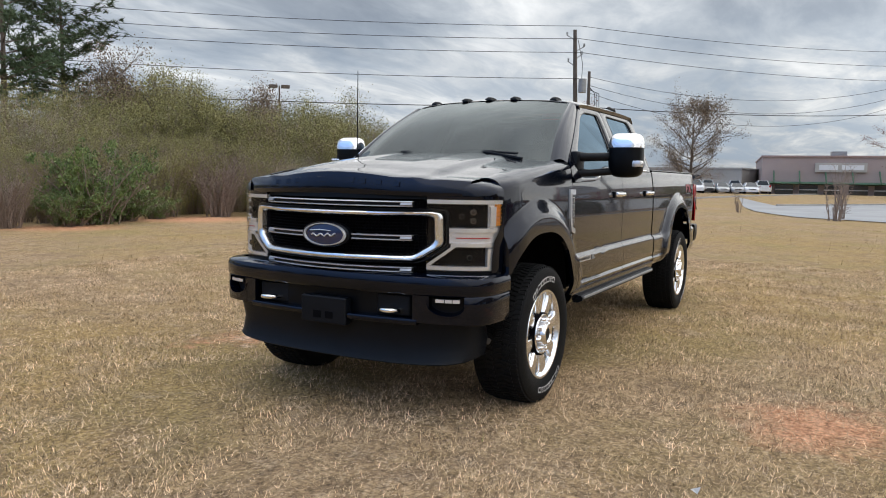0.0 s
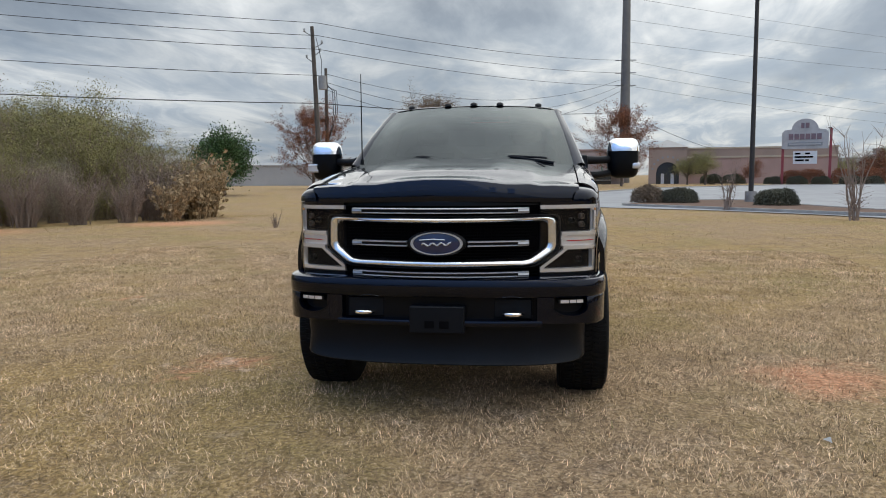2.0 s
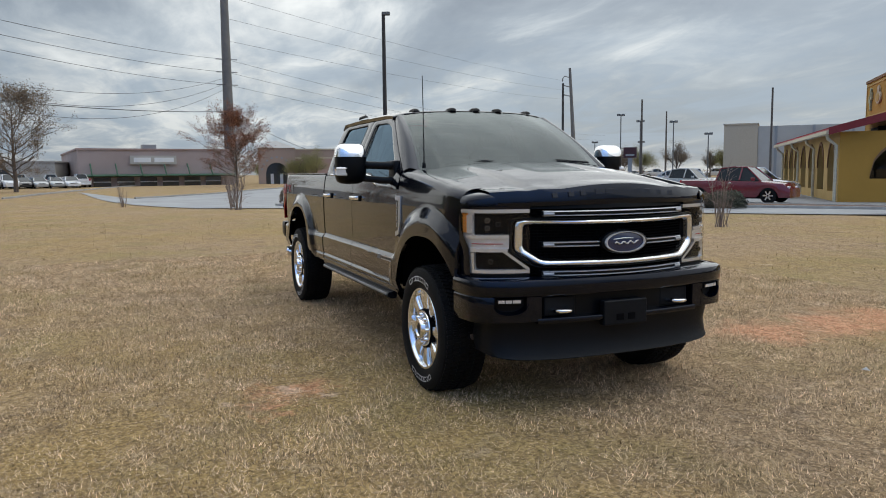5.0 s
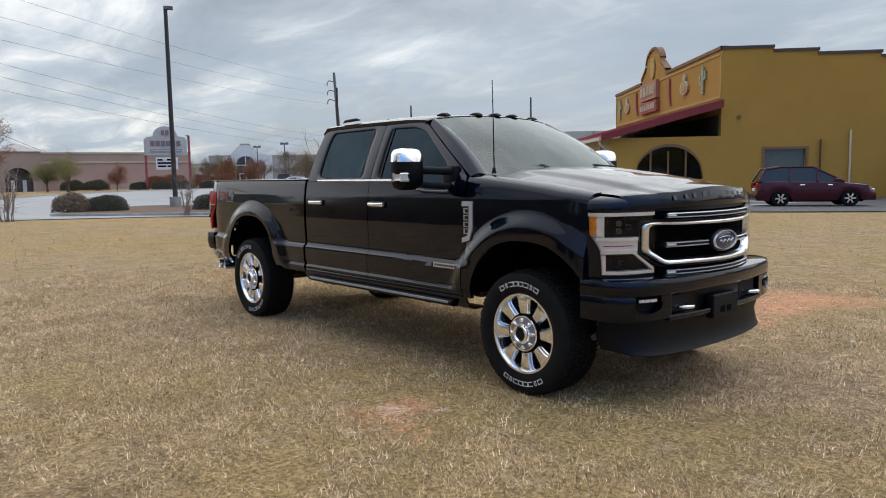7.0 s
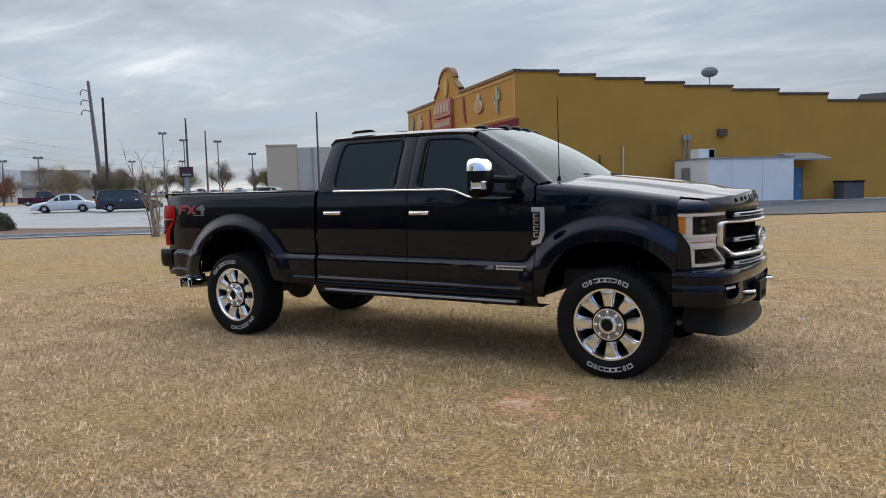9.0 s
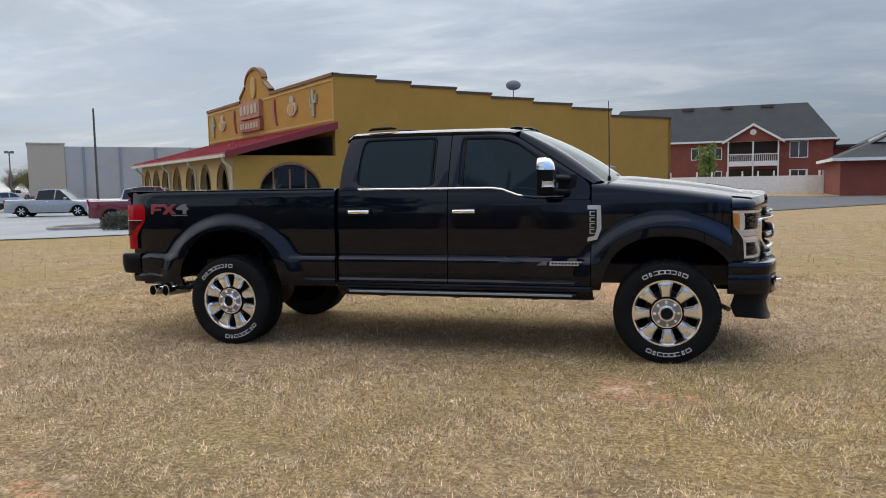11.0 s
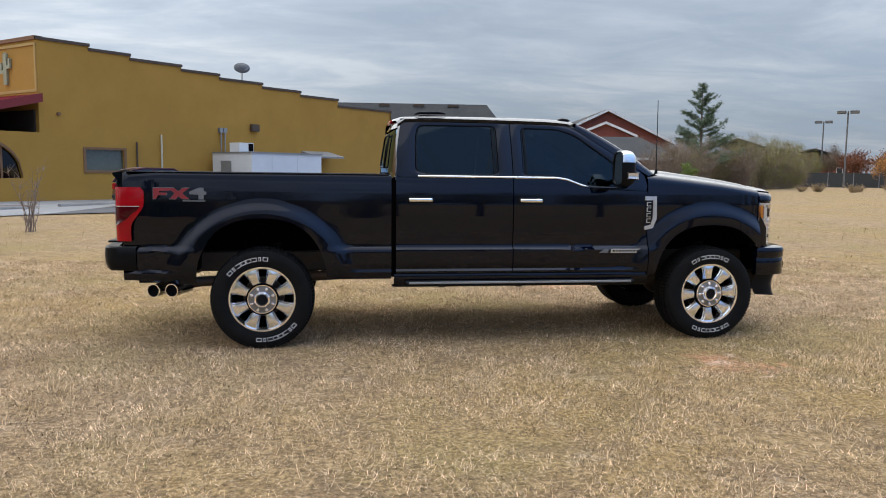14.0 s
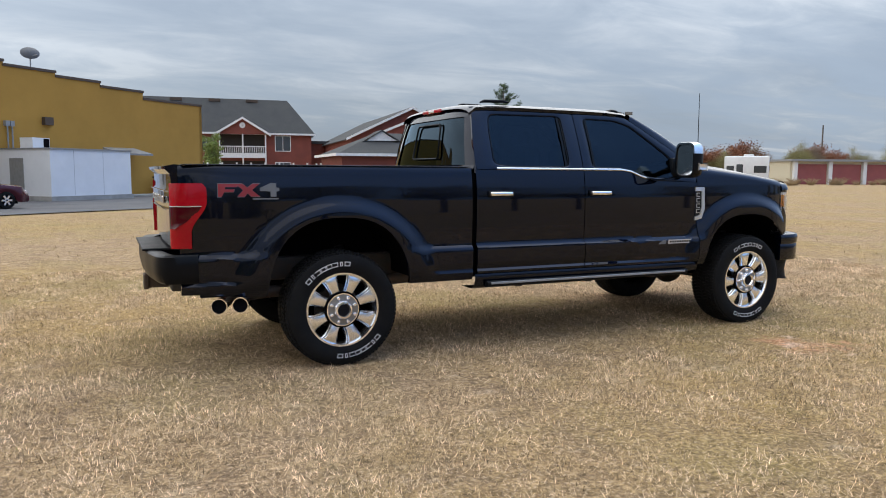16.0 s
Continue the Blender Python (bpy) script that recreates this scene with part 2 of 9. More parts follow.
def spline(pts, n):
    """Catmull-Rom through the points, n steps a stretch."""
    P = [Vector(p) for p in pts]
    P = [2 * P[0] - P[1], *P, 2 * P[-1] - P[-2]]
    out = []
    for i in range(1, len(P) - 2):
        for k in range(n):
            t = k / n
            out.append(0.5 * (2 * P[i] + (P[i + 1] - P[i - 1]) * t + (2 * P[i - 1] - 5 * P[i] + 4 * P[i + 1] - P[i + 2]) * t * t
                              + (3 * P[i] - P[i - 1] - 3 * P[i + 1] + P[i + 2]) * t ** 3))
    return out + [P[-2]]


def resample(pts, n, closed=True):
    P = [np.array(p, float) for p in pts]
    if closed:
        P.append(P[0])
    d = np.concatenate([[0], np.cumsum([np.linalg.norm(b - a) for a, b in zip(P, P[1:])])])
    q = np.linspace(0, d[-1], n + 1)[:-1] if closed else np.linspace(0, d[-1], n)
    P = np.array(P)
    return [tuple(np.interp(t, d, P[:, i]) for i in range(P.shape[1])) for t in q]


def rounded(pts, r, n=4):
    """A closed outline with its corners rounded off."""
    out, N = [], len(pts)
    for i in range(N):
        a, b, c = (np.array(pts[(i + k) % N], float) for k in (-1, 0, 1))
        la, lc = np.linalg.norm(a - b), np.linalg.norm(c - b)
        p, q = b + (a - b) * min(r / la, 0.45), b + (c - b) * min(r / lc, 0.45)
        for k in range(n + 1):
            t = k / n
            out.append(tuple((1 - t) ** 2 * p + 2 * t * (1 - t) * b + t * t * q))
    return out

# ---- ground ----
def ground_z(x, y):
    r = math.hypot(x + 1, y + 1)
    return -0.30 * ss((r - 14) / 28) + 0.25 * ss((r - 54) / 22)


BARE = ((-0.35, 2.55, 0.50), (-0.30, 3.35, 0.58), (-0.25, 4.10, 0.70), (-0.37, -1.85, 0.26), (0.05, -2.0, 0.18), (1.6, -2.9, 0.25), (-3.2, -4.3, 0.22), (-12.5, -15.5, 2.2), (-17.5, -11.2, 1.8), (-7.5, -14.8, 1.4))

PALE = ((-0.37, -1.85, 0.15), (-0.12, -1.62, 0.10), (-0.20, -2.30, 0.09), (1.45, -2.75, 0.12), (-3.1, -4.2, 0.12))


def ground_mat():
    m = bpy.data.materials.new("dry_grass")
    m.use_nodes = True
    k = Nodes(m.node_tree)
    co = k.add("ShaderNodeTexCoord").outputs["Object"]
    noise_ = lambda s, d=6.0, r=0.6: k.add("ShaderNodeTexNoise", {"Vector": co, "Scale": s, "Detail": d, "Roughness": r}).outputs[0]
    wide, mid, fine, tiny = noise_(0.16), noise_(1.6, 8.0, 0.75), noise_(9.0, 10.0, 0.8), noise_(34.0, 4.0, 0.7)
    straw = k.ramp(fine, [(0.32, (0.115, 0.078, 0.044)), (0.45, (0.30, 0.205, 0.115)), (0.57, (0.45, 0.315, 0.180)), (0.70, (0.62, 0.47, 0.295))])
    gold = k.ramp(fine, [(0.32, (0.140, 0.090, 0.036)), (0.47, (0.345, 0.232, 0.095)), (0.66, (0.50, 0.350, 0.155))])
    col = k.mix(k.ramp(wide, [(0.42, (0, 0, 0)), (0.60, (1, 1, 1))]), straw, gold)
    col = k.mix(k.ramp(mid, [(0.48, (0, 0, 0)), (0.62, (0.50,) * 3)]), col, (0.195, 0.132, 0.086))
    col = k.mix(k.ramp(noise_(5.0, 9.0, 0.78), [(0.51, (0, 0, 0)), (0.63, (0.44,) * 3)]), col, (0.150, 0.106, 0.070))
    col = k.mix(k.ramp(noise_(3.1, 8.0, 0.75), [(0.56, (0, 0, 0)), (0.68, (0.6,) * 3)]), col, (0.62, 0.48, 0.33))
    col = k.mix(k.ramp(noise_(0.45, 6.0), [(0.48, (0, 0, 0)), (0.64, (0.62,) * 3)]), col, (0.275, 0.215, 0.082))
    # fine dark specks put the shade between straws into the ground colour
    shade_specks = k.ramp(noise_(26.0, 7.0, 0.72), [(0.53, (0, 0, 0)), (0.58, (0.36,) * 3)])
    col = k.mix(shade_specks, col, (0.120, 0.080, 0.052))
    col = k.mix(k.ramp(noise_(37.0, 6.0, 0.72), [(0.56, (0, 0, 0)), (0.61, (0.5,) * 3)]), col, (0.70, 0.53, 0.365))
    far = None
    warp = k.add("ShaderNodeTexNoise", {"Vector": co, "Scale": 2.3, "Detail": 5.0, "Roughness": 0.7}).outputs["Color"]
    moved = k.add("ShaderNodeVectorMath", {0: co, 1: k.add("ShaderNodeVectorMath", {0: warp, 1: (1.5, 1.5, 1.5)}, operation="MULTIPLY").outputs[0]}, operation="ADD").outputs[0]
    moved = k.add("ShaderNodeVectorMath", {0: moved, 1: (0.75, 0.75, 0.75)}, operation="SUBTRACT").outputs[0]
    ruffle = k.add("ShaderNodeTexNoise", {"Vector": co, "Scale": 7.0, "Detail": 6.0, "Roughness": 0.7}).outputs["Color"]
    near = k.add("ShaderNodeVectorMath", {0: ruffle, 1: (0.5, 0.5, 0.5)}, operation="MULTIPLY").outputs[0]
    near = k.add("ShaderNodeVectorMath", {0: co, 1: near}, operation="ADD").outputs[0]
    near = k.add("ShaderNodeVectorMath", {0: near, 1: (0.25, 0.25, 0.25)}, operation="SUBTRACT").outputs[0]
    for x, y, r in BARE:
        d = k.add("ShaderNodeVectorMath", {0: moved, 1: (x, y, 0.0)}, operation="DISTANCE").outputs["Value"]
        q = k.math("SUBTRACT", 1.25, k.math("DIVIDE", d, r), clamp=True)
        far = q if far is None else k.math("MAXIMUM", far, q)
    soil = k.ramp(fine, [(0.35, (0.34, 0.145, 0.075)), (0.5, (0.60, 0.30, 0.165)), (0.7, (0.72, 0.41, 0.255))])
    col = k.mix(k.ramp(far, [(0.0, (0, 0, 0)), (0.9, (0.80,) * 3)]), col, soil)
    pale = None
    for x, y, r in PALE:
        d = k.add("ShaderNodeVectorMath", {0: near, 1: (x, y, 0.0)}, operation="DISTANCE").outputs["Value"]
        q = k.math("SUBTRACT", 1.0, k.math("DIVIDE", d, r), clamp=True)
        pale = q if pale is None else k.math("MAXIMUM", pale, q)
    col = k.mix(k.ramp(pale, [(0.05, (0, 0, 0)), (0.5, (0.62,) * 3)]), col, k.ramp(fine, [(0.38, (0.42, 0.28, 0.19)), (0.58, (0.72, 0.53, 0.385))]))
    col = k.mix(1.0, col, k.ramp(tiny, [(0.36, (0.55, 0.55, 0.555)), (0.50, (1.0, 1.0, 1.01)), (0.64, (1.40, 1.40, 1.42))]), "MULTIPLY")
    b = k.add("ShaderNodeBump", {"Strength": 0.9, "Distance": 0.03, "Height": k.math("ADD", fine, k.math("MULTIPLY", tiny, 0.6))})
    p = k.add("ShaderNodeBsdfPrincipled", {"Base Color": col, "Roughness": 0.95, "Specular IOR Level": 0.1, "Normal": b.outputs[0]})
    k.add("ShaderNodeOutputMaterial", {0: p.outputs[0]})
    return m


bm = B()
rad = [0, 2, 4, 6, 8, 10, 12, 14, 17, 20, 23, 26, 30, 34, 38, 42, 47, 52, 58, 64, 72, 80, 100, 150, 250, 500, 1000, 2500]
rows = [[(-1 + r * math.cos(a), -1 + r * math.sin(a), ground_z(-1 + r * math.cos(a), -1 + r * math.sin(a))) for a in np.linspace(0, 2 * math.pi, 97)[:-1]] for r in rad[1:]]
vs = grid(bm, rows, close_u=True)
c0 = bm.verts.new((-1, -1, 0))
for i in range(96):
    bm.faces.new((c0, vs[0][i], vs[0][(i + 1) % 96]))
ground = tagged(part("ground", bm, ground_mat(), None, smooth=60), "flat field of dry tan grass with bare red patches", "ground", kind="structure")


def raw(name, verts, faces, material, parent=None, label=""):
    """A mesh from arrays, for what has very many small pieces."""
    me = bpy.data.meshes.new(name)
    me.from_pydata(verts, [], faces)
    me.materials.append(material)
    ob = new(name, me)
    if parent is not None:
        ob.parent = parent
    if label:
        ob["label"] = label
    return ob


def blades(count, x0, x1, y0, y1, length, width, seed, material, name, label, keep=None, flat=0.03):
    """Short dry blades, one triangle each, lying mostly flat."""
    g = np.random.default_rng(seed)
    x, y = g.uniform(x0, x1, count), g.uniform(y0, y1, count)
    clump = np.sin(x * 2.1 + 1.3 * np.sin(y * 1.7)) * np.sin(y * 2.6 + 1.1 * np.sin(x * 1.9)) + 0.6 * np.sin(x * 7.3 + y * 3.1) * np.sin(y * 8.1 - x * 2.2)
    clump += 0.75 * np.sin(x * 19 + 2.3 * np.sin(y * 8.3)) * np.sin(y * 22 + 2.1 * np.sin(x * 9.7))
    ok = g.uniform(-1.35, 1.05, count) < clump
    for bx, by, br in BARE:
        ok &= np.hypot(x - bx, y - by) > br * g.uniform(0.1, 1.5, count)
    if keep is not None:
        ok &= keep(x, y)
    x, y = x[ok], y[ok]
    n = len(x)
    z = np.array([ground_z(a, b) for a, b in zip(x, y)]) if max(abs(x0), abs(y1)) > 13 else np.zeros(n)
    a, lean = g.uniform(0, 2 * np.pi, n), flat + (1.0 - flat) * g.uniform(0.0, 1.0, n) ** 2.2
    ln = length * g.uniform(0.5, 1.5, n)
    dx, dy, dz = np.cos(a) * np.cos(lean) * ln, np.sin(a) * np.cos(lean) * ln, np.sin(lean) * ln
    wx, wy = -np.sin(a) * width / 2, np.cos(a) * width / 2
    V = np.empty((n, 3, 3), np.float32)
    V[:, 0] = np.stack([x - wx, y - wy, z - 0.004], 1)
    V[:, 1] = np.stack([x + wx, y + wy, z - 0.004], 1)
    V[:, 2] = np.stack([x + dx, y + dy, z + dz], 1)
    me = bpy.data.meshes.new(name)
    me.vertices.add(3 * n), me.loops.add(3 * n), me.polygons.add(n)
    me.vertices.foreach_set("co", V.ravel())
    me.loops.foreach_set("vertex_index", np.arange(3 * n, dtype=np.int32))
    me.polygons.foreach_set("loop_start", np.arange(0, 3 * n, 3, dtype=np.int32))
    me.update(calc_edges=True)
    me.materials.append(material)
    return tagged(new(name, me), label, "grass", kind="stuff")


STRAW = mat("straw_blades", (0.92, 0.685, 0.465), 0.85, color2=(0.42, 0.292, 0.148), scale=2.0, island=1.7, spec=0.2)
FIELD = mat("field_blades", (0.51, 0.358, 0.175), 0.85, color2=(0.34, 0.26, 0.105), scale=0.4, island=1.2, spec=0.2)
BROWN_STRAW = mat("brown_blades", (0.30, 0.205, 0.130), 0.9, color2=(0.21, 0.155, 0.085), scale=1.4, island=1.2, spec=0.15)
GREEN = mat("green_blades", (0.20, 0.22, 0.07), 0.85, color2=(0.30, 0.25, 0.09), scale=3, island=0.7, spec=0.2)
blades(420000, -9.5, 5.5, -7.6, 5.5, 0.040, 0.0050, 6, BROWN_STRAW, "dry_grass", "thin mat of short dry straw-coloured grass")
blades(1500000, -9.5, 5.5, -7.6, 5.5, 0.036, 0.0040, 3, STRAW, "dry_grass", "thin mat of short dry straw-coloured grass")
blades(110000, -24, 14, -18, 22, 0.06, 0.012, 4, FIELD, "dry_grass", "thin mat of short dry straw-coloured grass",
       lambda x, y: ((x < -9.3) | (x > 5.3) | (y < -7.4) | (y > 5.3)) & (y < 14.0 + 0.75 * (x + 18)) & (y > -14))
blades(9000, -9, 5, -7, 5, 0.045, 0.006, 5, GREEN, "green_grass", "sparse green weeds among dry grass",
       lambda x, y: np.sin(x * 3.7 + 2) * np.sin(y * 4.3 + 1) > 0.72)

# ---- the pickup truck: x forward, y to its left, z up, front axle at x = 0 ----
truck = thing("pickup_truck", "glossy black crew-cab pickup truck with chrome grille, parked on dry grass", "pickup truck")
AXLES = (0.0, -4.045)
SIDES = (1, -1)
BELT = [(-3.0, 1.466), (-1.48, 1.462), (-1.38, 1.450), (-1.24, 1.398), (-1.12, 1.376), (-0.6, 1.362)]
PROFILE = [(0.40, 0.84), (0.52, 0.90), (0.585, 0.945), (0.635, 0.962), (0.655, 0.966), (0.672, 0.946), (0.70, 0.962), (0.80, 0.964), (0.832, 0.966),
           (0.840, 0.963), (0.862, 0.938), (0.872, 0.935), (0.90, 0.936), (1.0, 0.940), (1.12, 0.943), (1.25, 0.941), (1.34, 0.934), (1.42, 0.922), (1.50, 0.906)]


PLAIN = [(0.40, 0.84), (0.52, 0.90), (0.60, 0.940), (0.70, 0.952), (0.90, 0.948), (1.12, 0.945), (1.25, 0.941), (1.34, 0.934), (1.42, 0.922), (1.50, 0.906)]


def body_y(x, z):
    near = max(ss(1 - (math.hypot(x - xa, z - 0.47) - 0.60) / 0.26) for xa in AXLES)
    y = lerp(z, PROFILE) * (1 - near) + lerp(z, PLAIN) * near
    for xa in AXLES:
        r = math.hypot((x - xa) * 0.97, z - 0.47)
        if z > 0.5:
            y += 0.045 * ss(1 - (r - 0.675) / 0.125) * ss((z - 0.5) / 0.2)
    if x > 0.28:
        y -= 0.10 * ((min(x, 0.66) - 0.28) / 0.36) ** 2
    if x < -4.85:
        y -= 0.05 * ((-4.85 - x) / 0.33) ** 2
    return y


def arch(x, xa, half, base, top):
    """Height of a wheel opening at x, or None outside it."""
    q = abs(x - xa) / half
    return base + (top - base) * (1 - q ** 2.5) ** (1 / 2.3) if q < 1 else None


def columns(x0, x1, centres=(), half=0.535):
    xs = set(np.round(np.linspace(x0, x1, max(3, int((x1 - x0) / 0.04))), 4))
    for c in centres:
        for k in range(41):
            xs.add(round(c - half * math.cos(math.pi * k / 40), 4))
    return sorted(q for q in xs if x0 - 1e-6 <= q <= x1 + 1e-6)


def skin(bm, xs, bottom, top, side, rows=44, back=0.028, extra=None):
    """A side panel between two height curves, with turned-in edges."""
    pts = []
    for x in xs:
        zb, zt = bottom(x), top(x)
        col = [(x, side * (body_y(x, zb) - back), zb + 0.002)]
        for k in range(rows + 1):
            z = zb + (zt - zb) * k / rows
            col.append((x, side * body_y(x, z), z))
        col += [(x, side * yy, zz) for yy, zz in (extra(x, zt) if extra else [(body_y(x, zt) - back, zt - 0.002)])]
        pts.append(col)
    first = [(p[0], p[1] - side * back, p[2]) for p in pts[0]]
    last = [(p[0], p[1] - side * back, p[2]) for p in pts[-1]]
    grid(bm, [first, *pts, last])
    return bm


def hood_edge(x):
    return lerp(x, [(-0.62, 1.522), (-0.45, 1.508), (-0.2, 1.482), (0.1, 1.448), (0.35, 1.412), (0.52, 1.378), (0.62, 1.345), (0.66, 1.31)])


def fender_top(x, zt):
    d = (body_y(x, zt) - 0.803)
    return [(0.803 + d * f, zt + h) for f, h in ((0.93, 0.022), (0.75, 0.042), (0.5, 0.055), (0.25, 0.062), (0.0, 0.064))] + [(0.800, zt + 0.03)]


for sd in SIDES:
    # front fender
    xs = columns(-0.612, 0.478, (0.0,), 0.54)

    def low(x):
        a = arch(x, 0.0, 0.54, 0.50, 1.058)
        return max(a, 0.60) if a and x < 0 else max(a, 0.845) if a else (0.60 if x < 0 else 0.845)
    part("fender", skin(B(), xs, low, lambda x: hood_edge(x) - 0.064, sd, extra=fender_top), PAINT, truck, smooth=35)
    # doors below the belt line
    for nm, x0, x1 in (("front_door", -1.866, -0.620), ("rear_door", -2.912, -1.874)):
        xs = columns(x0, x1)
        door = part(nm, skin(B(), xs, lambda x: 0.632, lambda x: lerp(x, BELT), sd), PAINT, truck, smooth=35)
        # chrome pull handle in its cup
        hx = -1.715 if nm == "front_door" else -2.700
        yb = 0.943
        bm = B()
        box(bm, hx - 0.118, hx + 0.118, sd * yb - 0.012, sd * yb + 0.012, 1.243, 1.298, 0.010, seg=2)
        part("handle_cup", bm, SATIN, door, smooth=40)
        bm = B()
        pts = [(hx - 0.105, sd * (yb + 0.012), 1.272), (hx - 0.09, sd * (yb + 0.034), 1.272), (hx, sd * (yb + 0.042), 1.272), (hx + 0.09, sd * (yb + 0.034), 1.272), (hx + 0.105, sd * (yb + 0.012), 1.272)]
        rows = []
        for px, py, pz in spline(pts, 4):
            rows.append([(px, py + 0.010 * math.cos(a), pz + 0.017 * math.sin(a)) for a in np.linspace(0, 2 * math.pi, 13)[:-1]])
        vs = grid(bm, rows, close_u=True)
        bm.faces.new(vs[0][::-1]), bm.faces.new(vs[-1])
        part("handle", bm, CHROME, door, "chrome pull handle", smooth=50)
    # rocker under the doors
    bm = B()
    rows = [[(x, sd * yy, zz) for yy, zz in ((0.70, 0.50), (0.88, 0.50), (0.925, 0.525), (0.952, 0.565), (0.957, 0.60), (0.950, 0.624), (0.915, 0.628))] for x in (-2.93, -0.60)]
    grid(bm, rows)
    part("rocker_panel", bm, PAINT, truck, smooth=50)


def cab_y(z):
    q = z - 1.462
    return 0.912 - 0.33 * q - 0.17 * q * q


# ---- cab above the belt: door frames, glass, pillars, roof ----
WIN_R = [(-2.735, 1.515), (-2.73, 1.80), (-2.705, 1.925), (-2.005, 1.930), (-2.005, 1.495), (-2.60, 1.495)]
WIN_F = [(-1.775, 1.492), (-1.772, 1.918), (-1.43, 1.912), (-1.27, 1.865), (-0.905, 1.600), (-0.80, 1.42), (-0.83, 1.398), (-1.12, 1.402), (-1.26, 1.426), (-1.40, 1.478), (-1.48, 1.490)]
OUT_R = [(-2.905, 1.470), (-2.895, 1.70), (-2.858, 1.93), (-2.80, 1.985), (-2.4, 1.990), (-1.874, 1.988), (-1.874, 1.466)]
OUT_F = [(-1.866, 1.466), (-1.866, 1.988), (-1.50, 1.975), (-1.32, 1.945), (-1.22, 1.888), (-0.64, 1.515), (-0.622, 1.40), (-0.622, 1.366), (-1.12, 1.380), (-1.24, 1.402), (-1.38, 1.454), (-1.48, 1.466)]


def from_angle(pts, n, centre):
    """The outline met by n rays from the centre, so that two outlines pair up."""
    P = resample(pts, 600)
    ang = np.array([math.atan2(q[1] - centre[1], q[0] - centre[0]) for q in P])
    return [P[int(np.argmin(np.abs(np.angle(np.exp(1j * (ang - a))))))] for a in np.linspace(-math.pi, math.pi, n + 1)[:-1]]


for sd in SIDES:
    for nm, win, out, c in (("rear_door_frame", WIN_R, OUT_R, (-2.36, 1.71)), ("front_door_frame", WIN_F, OUT_F, (-1.40, 1.66))):
        inner, outer = from_angle(rounded(win, 0.05), 120, c), from_angle(rounded(out, 0.02), 120, c)
        bm = B()
        rows = []
        for f, off in ((1.0, -0.03), (1.0, 0.0), (0.75, 0.002), (0.5, 0.003), (0.22, 0.002), (0.05, -0.002), (0.0, -0.018), (0.0, -0.03)):
            rows.append([(i[0] + (o[0] - i[0]) * f, sd * (cab_y(i[1] + (o[1] - i[1]) * f) + off), i[1] + (o[1] - i[1]) * f) for i, o in zip(inner, outer)])
        grid(bm, rows, close_u=True)
        frame_ob = part(nm, bm, PAINT, truck, smooth=40)
        # rubber seal round the glass
        bm = B()
        seal = [[(i[0] + (c[0] - i[0]) * g, sd * (cab_y(i[1]) + o), i[1] + (c[1] - i[1]) * g * 0.9) for i in inner] for g, o in ((0.0, -0.006), (0.022, -0.008), (0.022, -0.016))]
        grid(bm, seal, close_u=True)
        part("window_seal", bm, TRIM, frame_ob, smooth=40)
        bm = B()
        vs = [bm.verts.new((i[0], sd * (cab_y(i[1]) - 0.015), i[1])) for i in inner]
        bm.faces.new(vs)
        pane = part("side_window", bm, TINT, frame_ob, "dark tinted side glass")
        # fixed upright divider on the glass
        bx = -2.035 if nm[0] == "r" else -1.745
        bm = B()
        grid(bm, [[(bx - 0.010, sd * (cab_y(z) - 0.006), z) for z in (1.50, 1.7, 1.92)], [(bx + 0.010, sd * (cab_y(z) - 0.006), z) for z in (1.50, 1.7, 1.92)]])
        part("glass_run", bm, SATIN, frame_ob)
    # chrome strip along the belt
    bm = B()
    rows = []
    for x in np.linspace(-2.72, -0.86, 70):
        z, y = lerp(x, BELT) + 0.012, body_y(x, lerp(x, BELT))
        rows.append([(x, sd * (y + a), z + b) for a, b in ((-0.006, -0.008), (0.006, -0.007), (0.008, 0.0), (0.004, 0.008), (-0.008, 0.009))])
    grid(bm, rows)
    part("belt_molding", bm, CHROME, truck, "thin chrome belt strip", smooth=60)

# windscreen, between bottom and top curves
WS_B = [(-0.50, -0.805, 1.503), (-0.40, -0.55, 1.522), (-0.345, 0.0, 1.532), (-0.40, 0.55, 1.522), (-0.50, 0.805, 1.503)]
WS_T = [(-1.255, -0.660, 1.972), (-1.215, -0.42, 1.996), (-1.190, 0.0, 2.006), (-1.215, 0.42, 1.996), (-1.255, 0.660, 1.972)]


def sheet(a, b, n=8, rows=10, bulge=(0, 0, 0)):
    A, C = spline(a, n), spline(b, n)
    return [[p.lerp(q, k / rows) + Vector(bulge) * math.sin(math.pi * k / rows) for p, q in zip(A, C)] for k in range(rows + 1)]


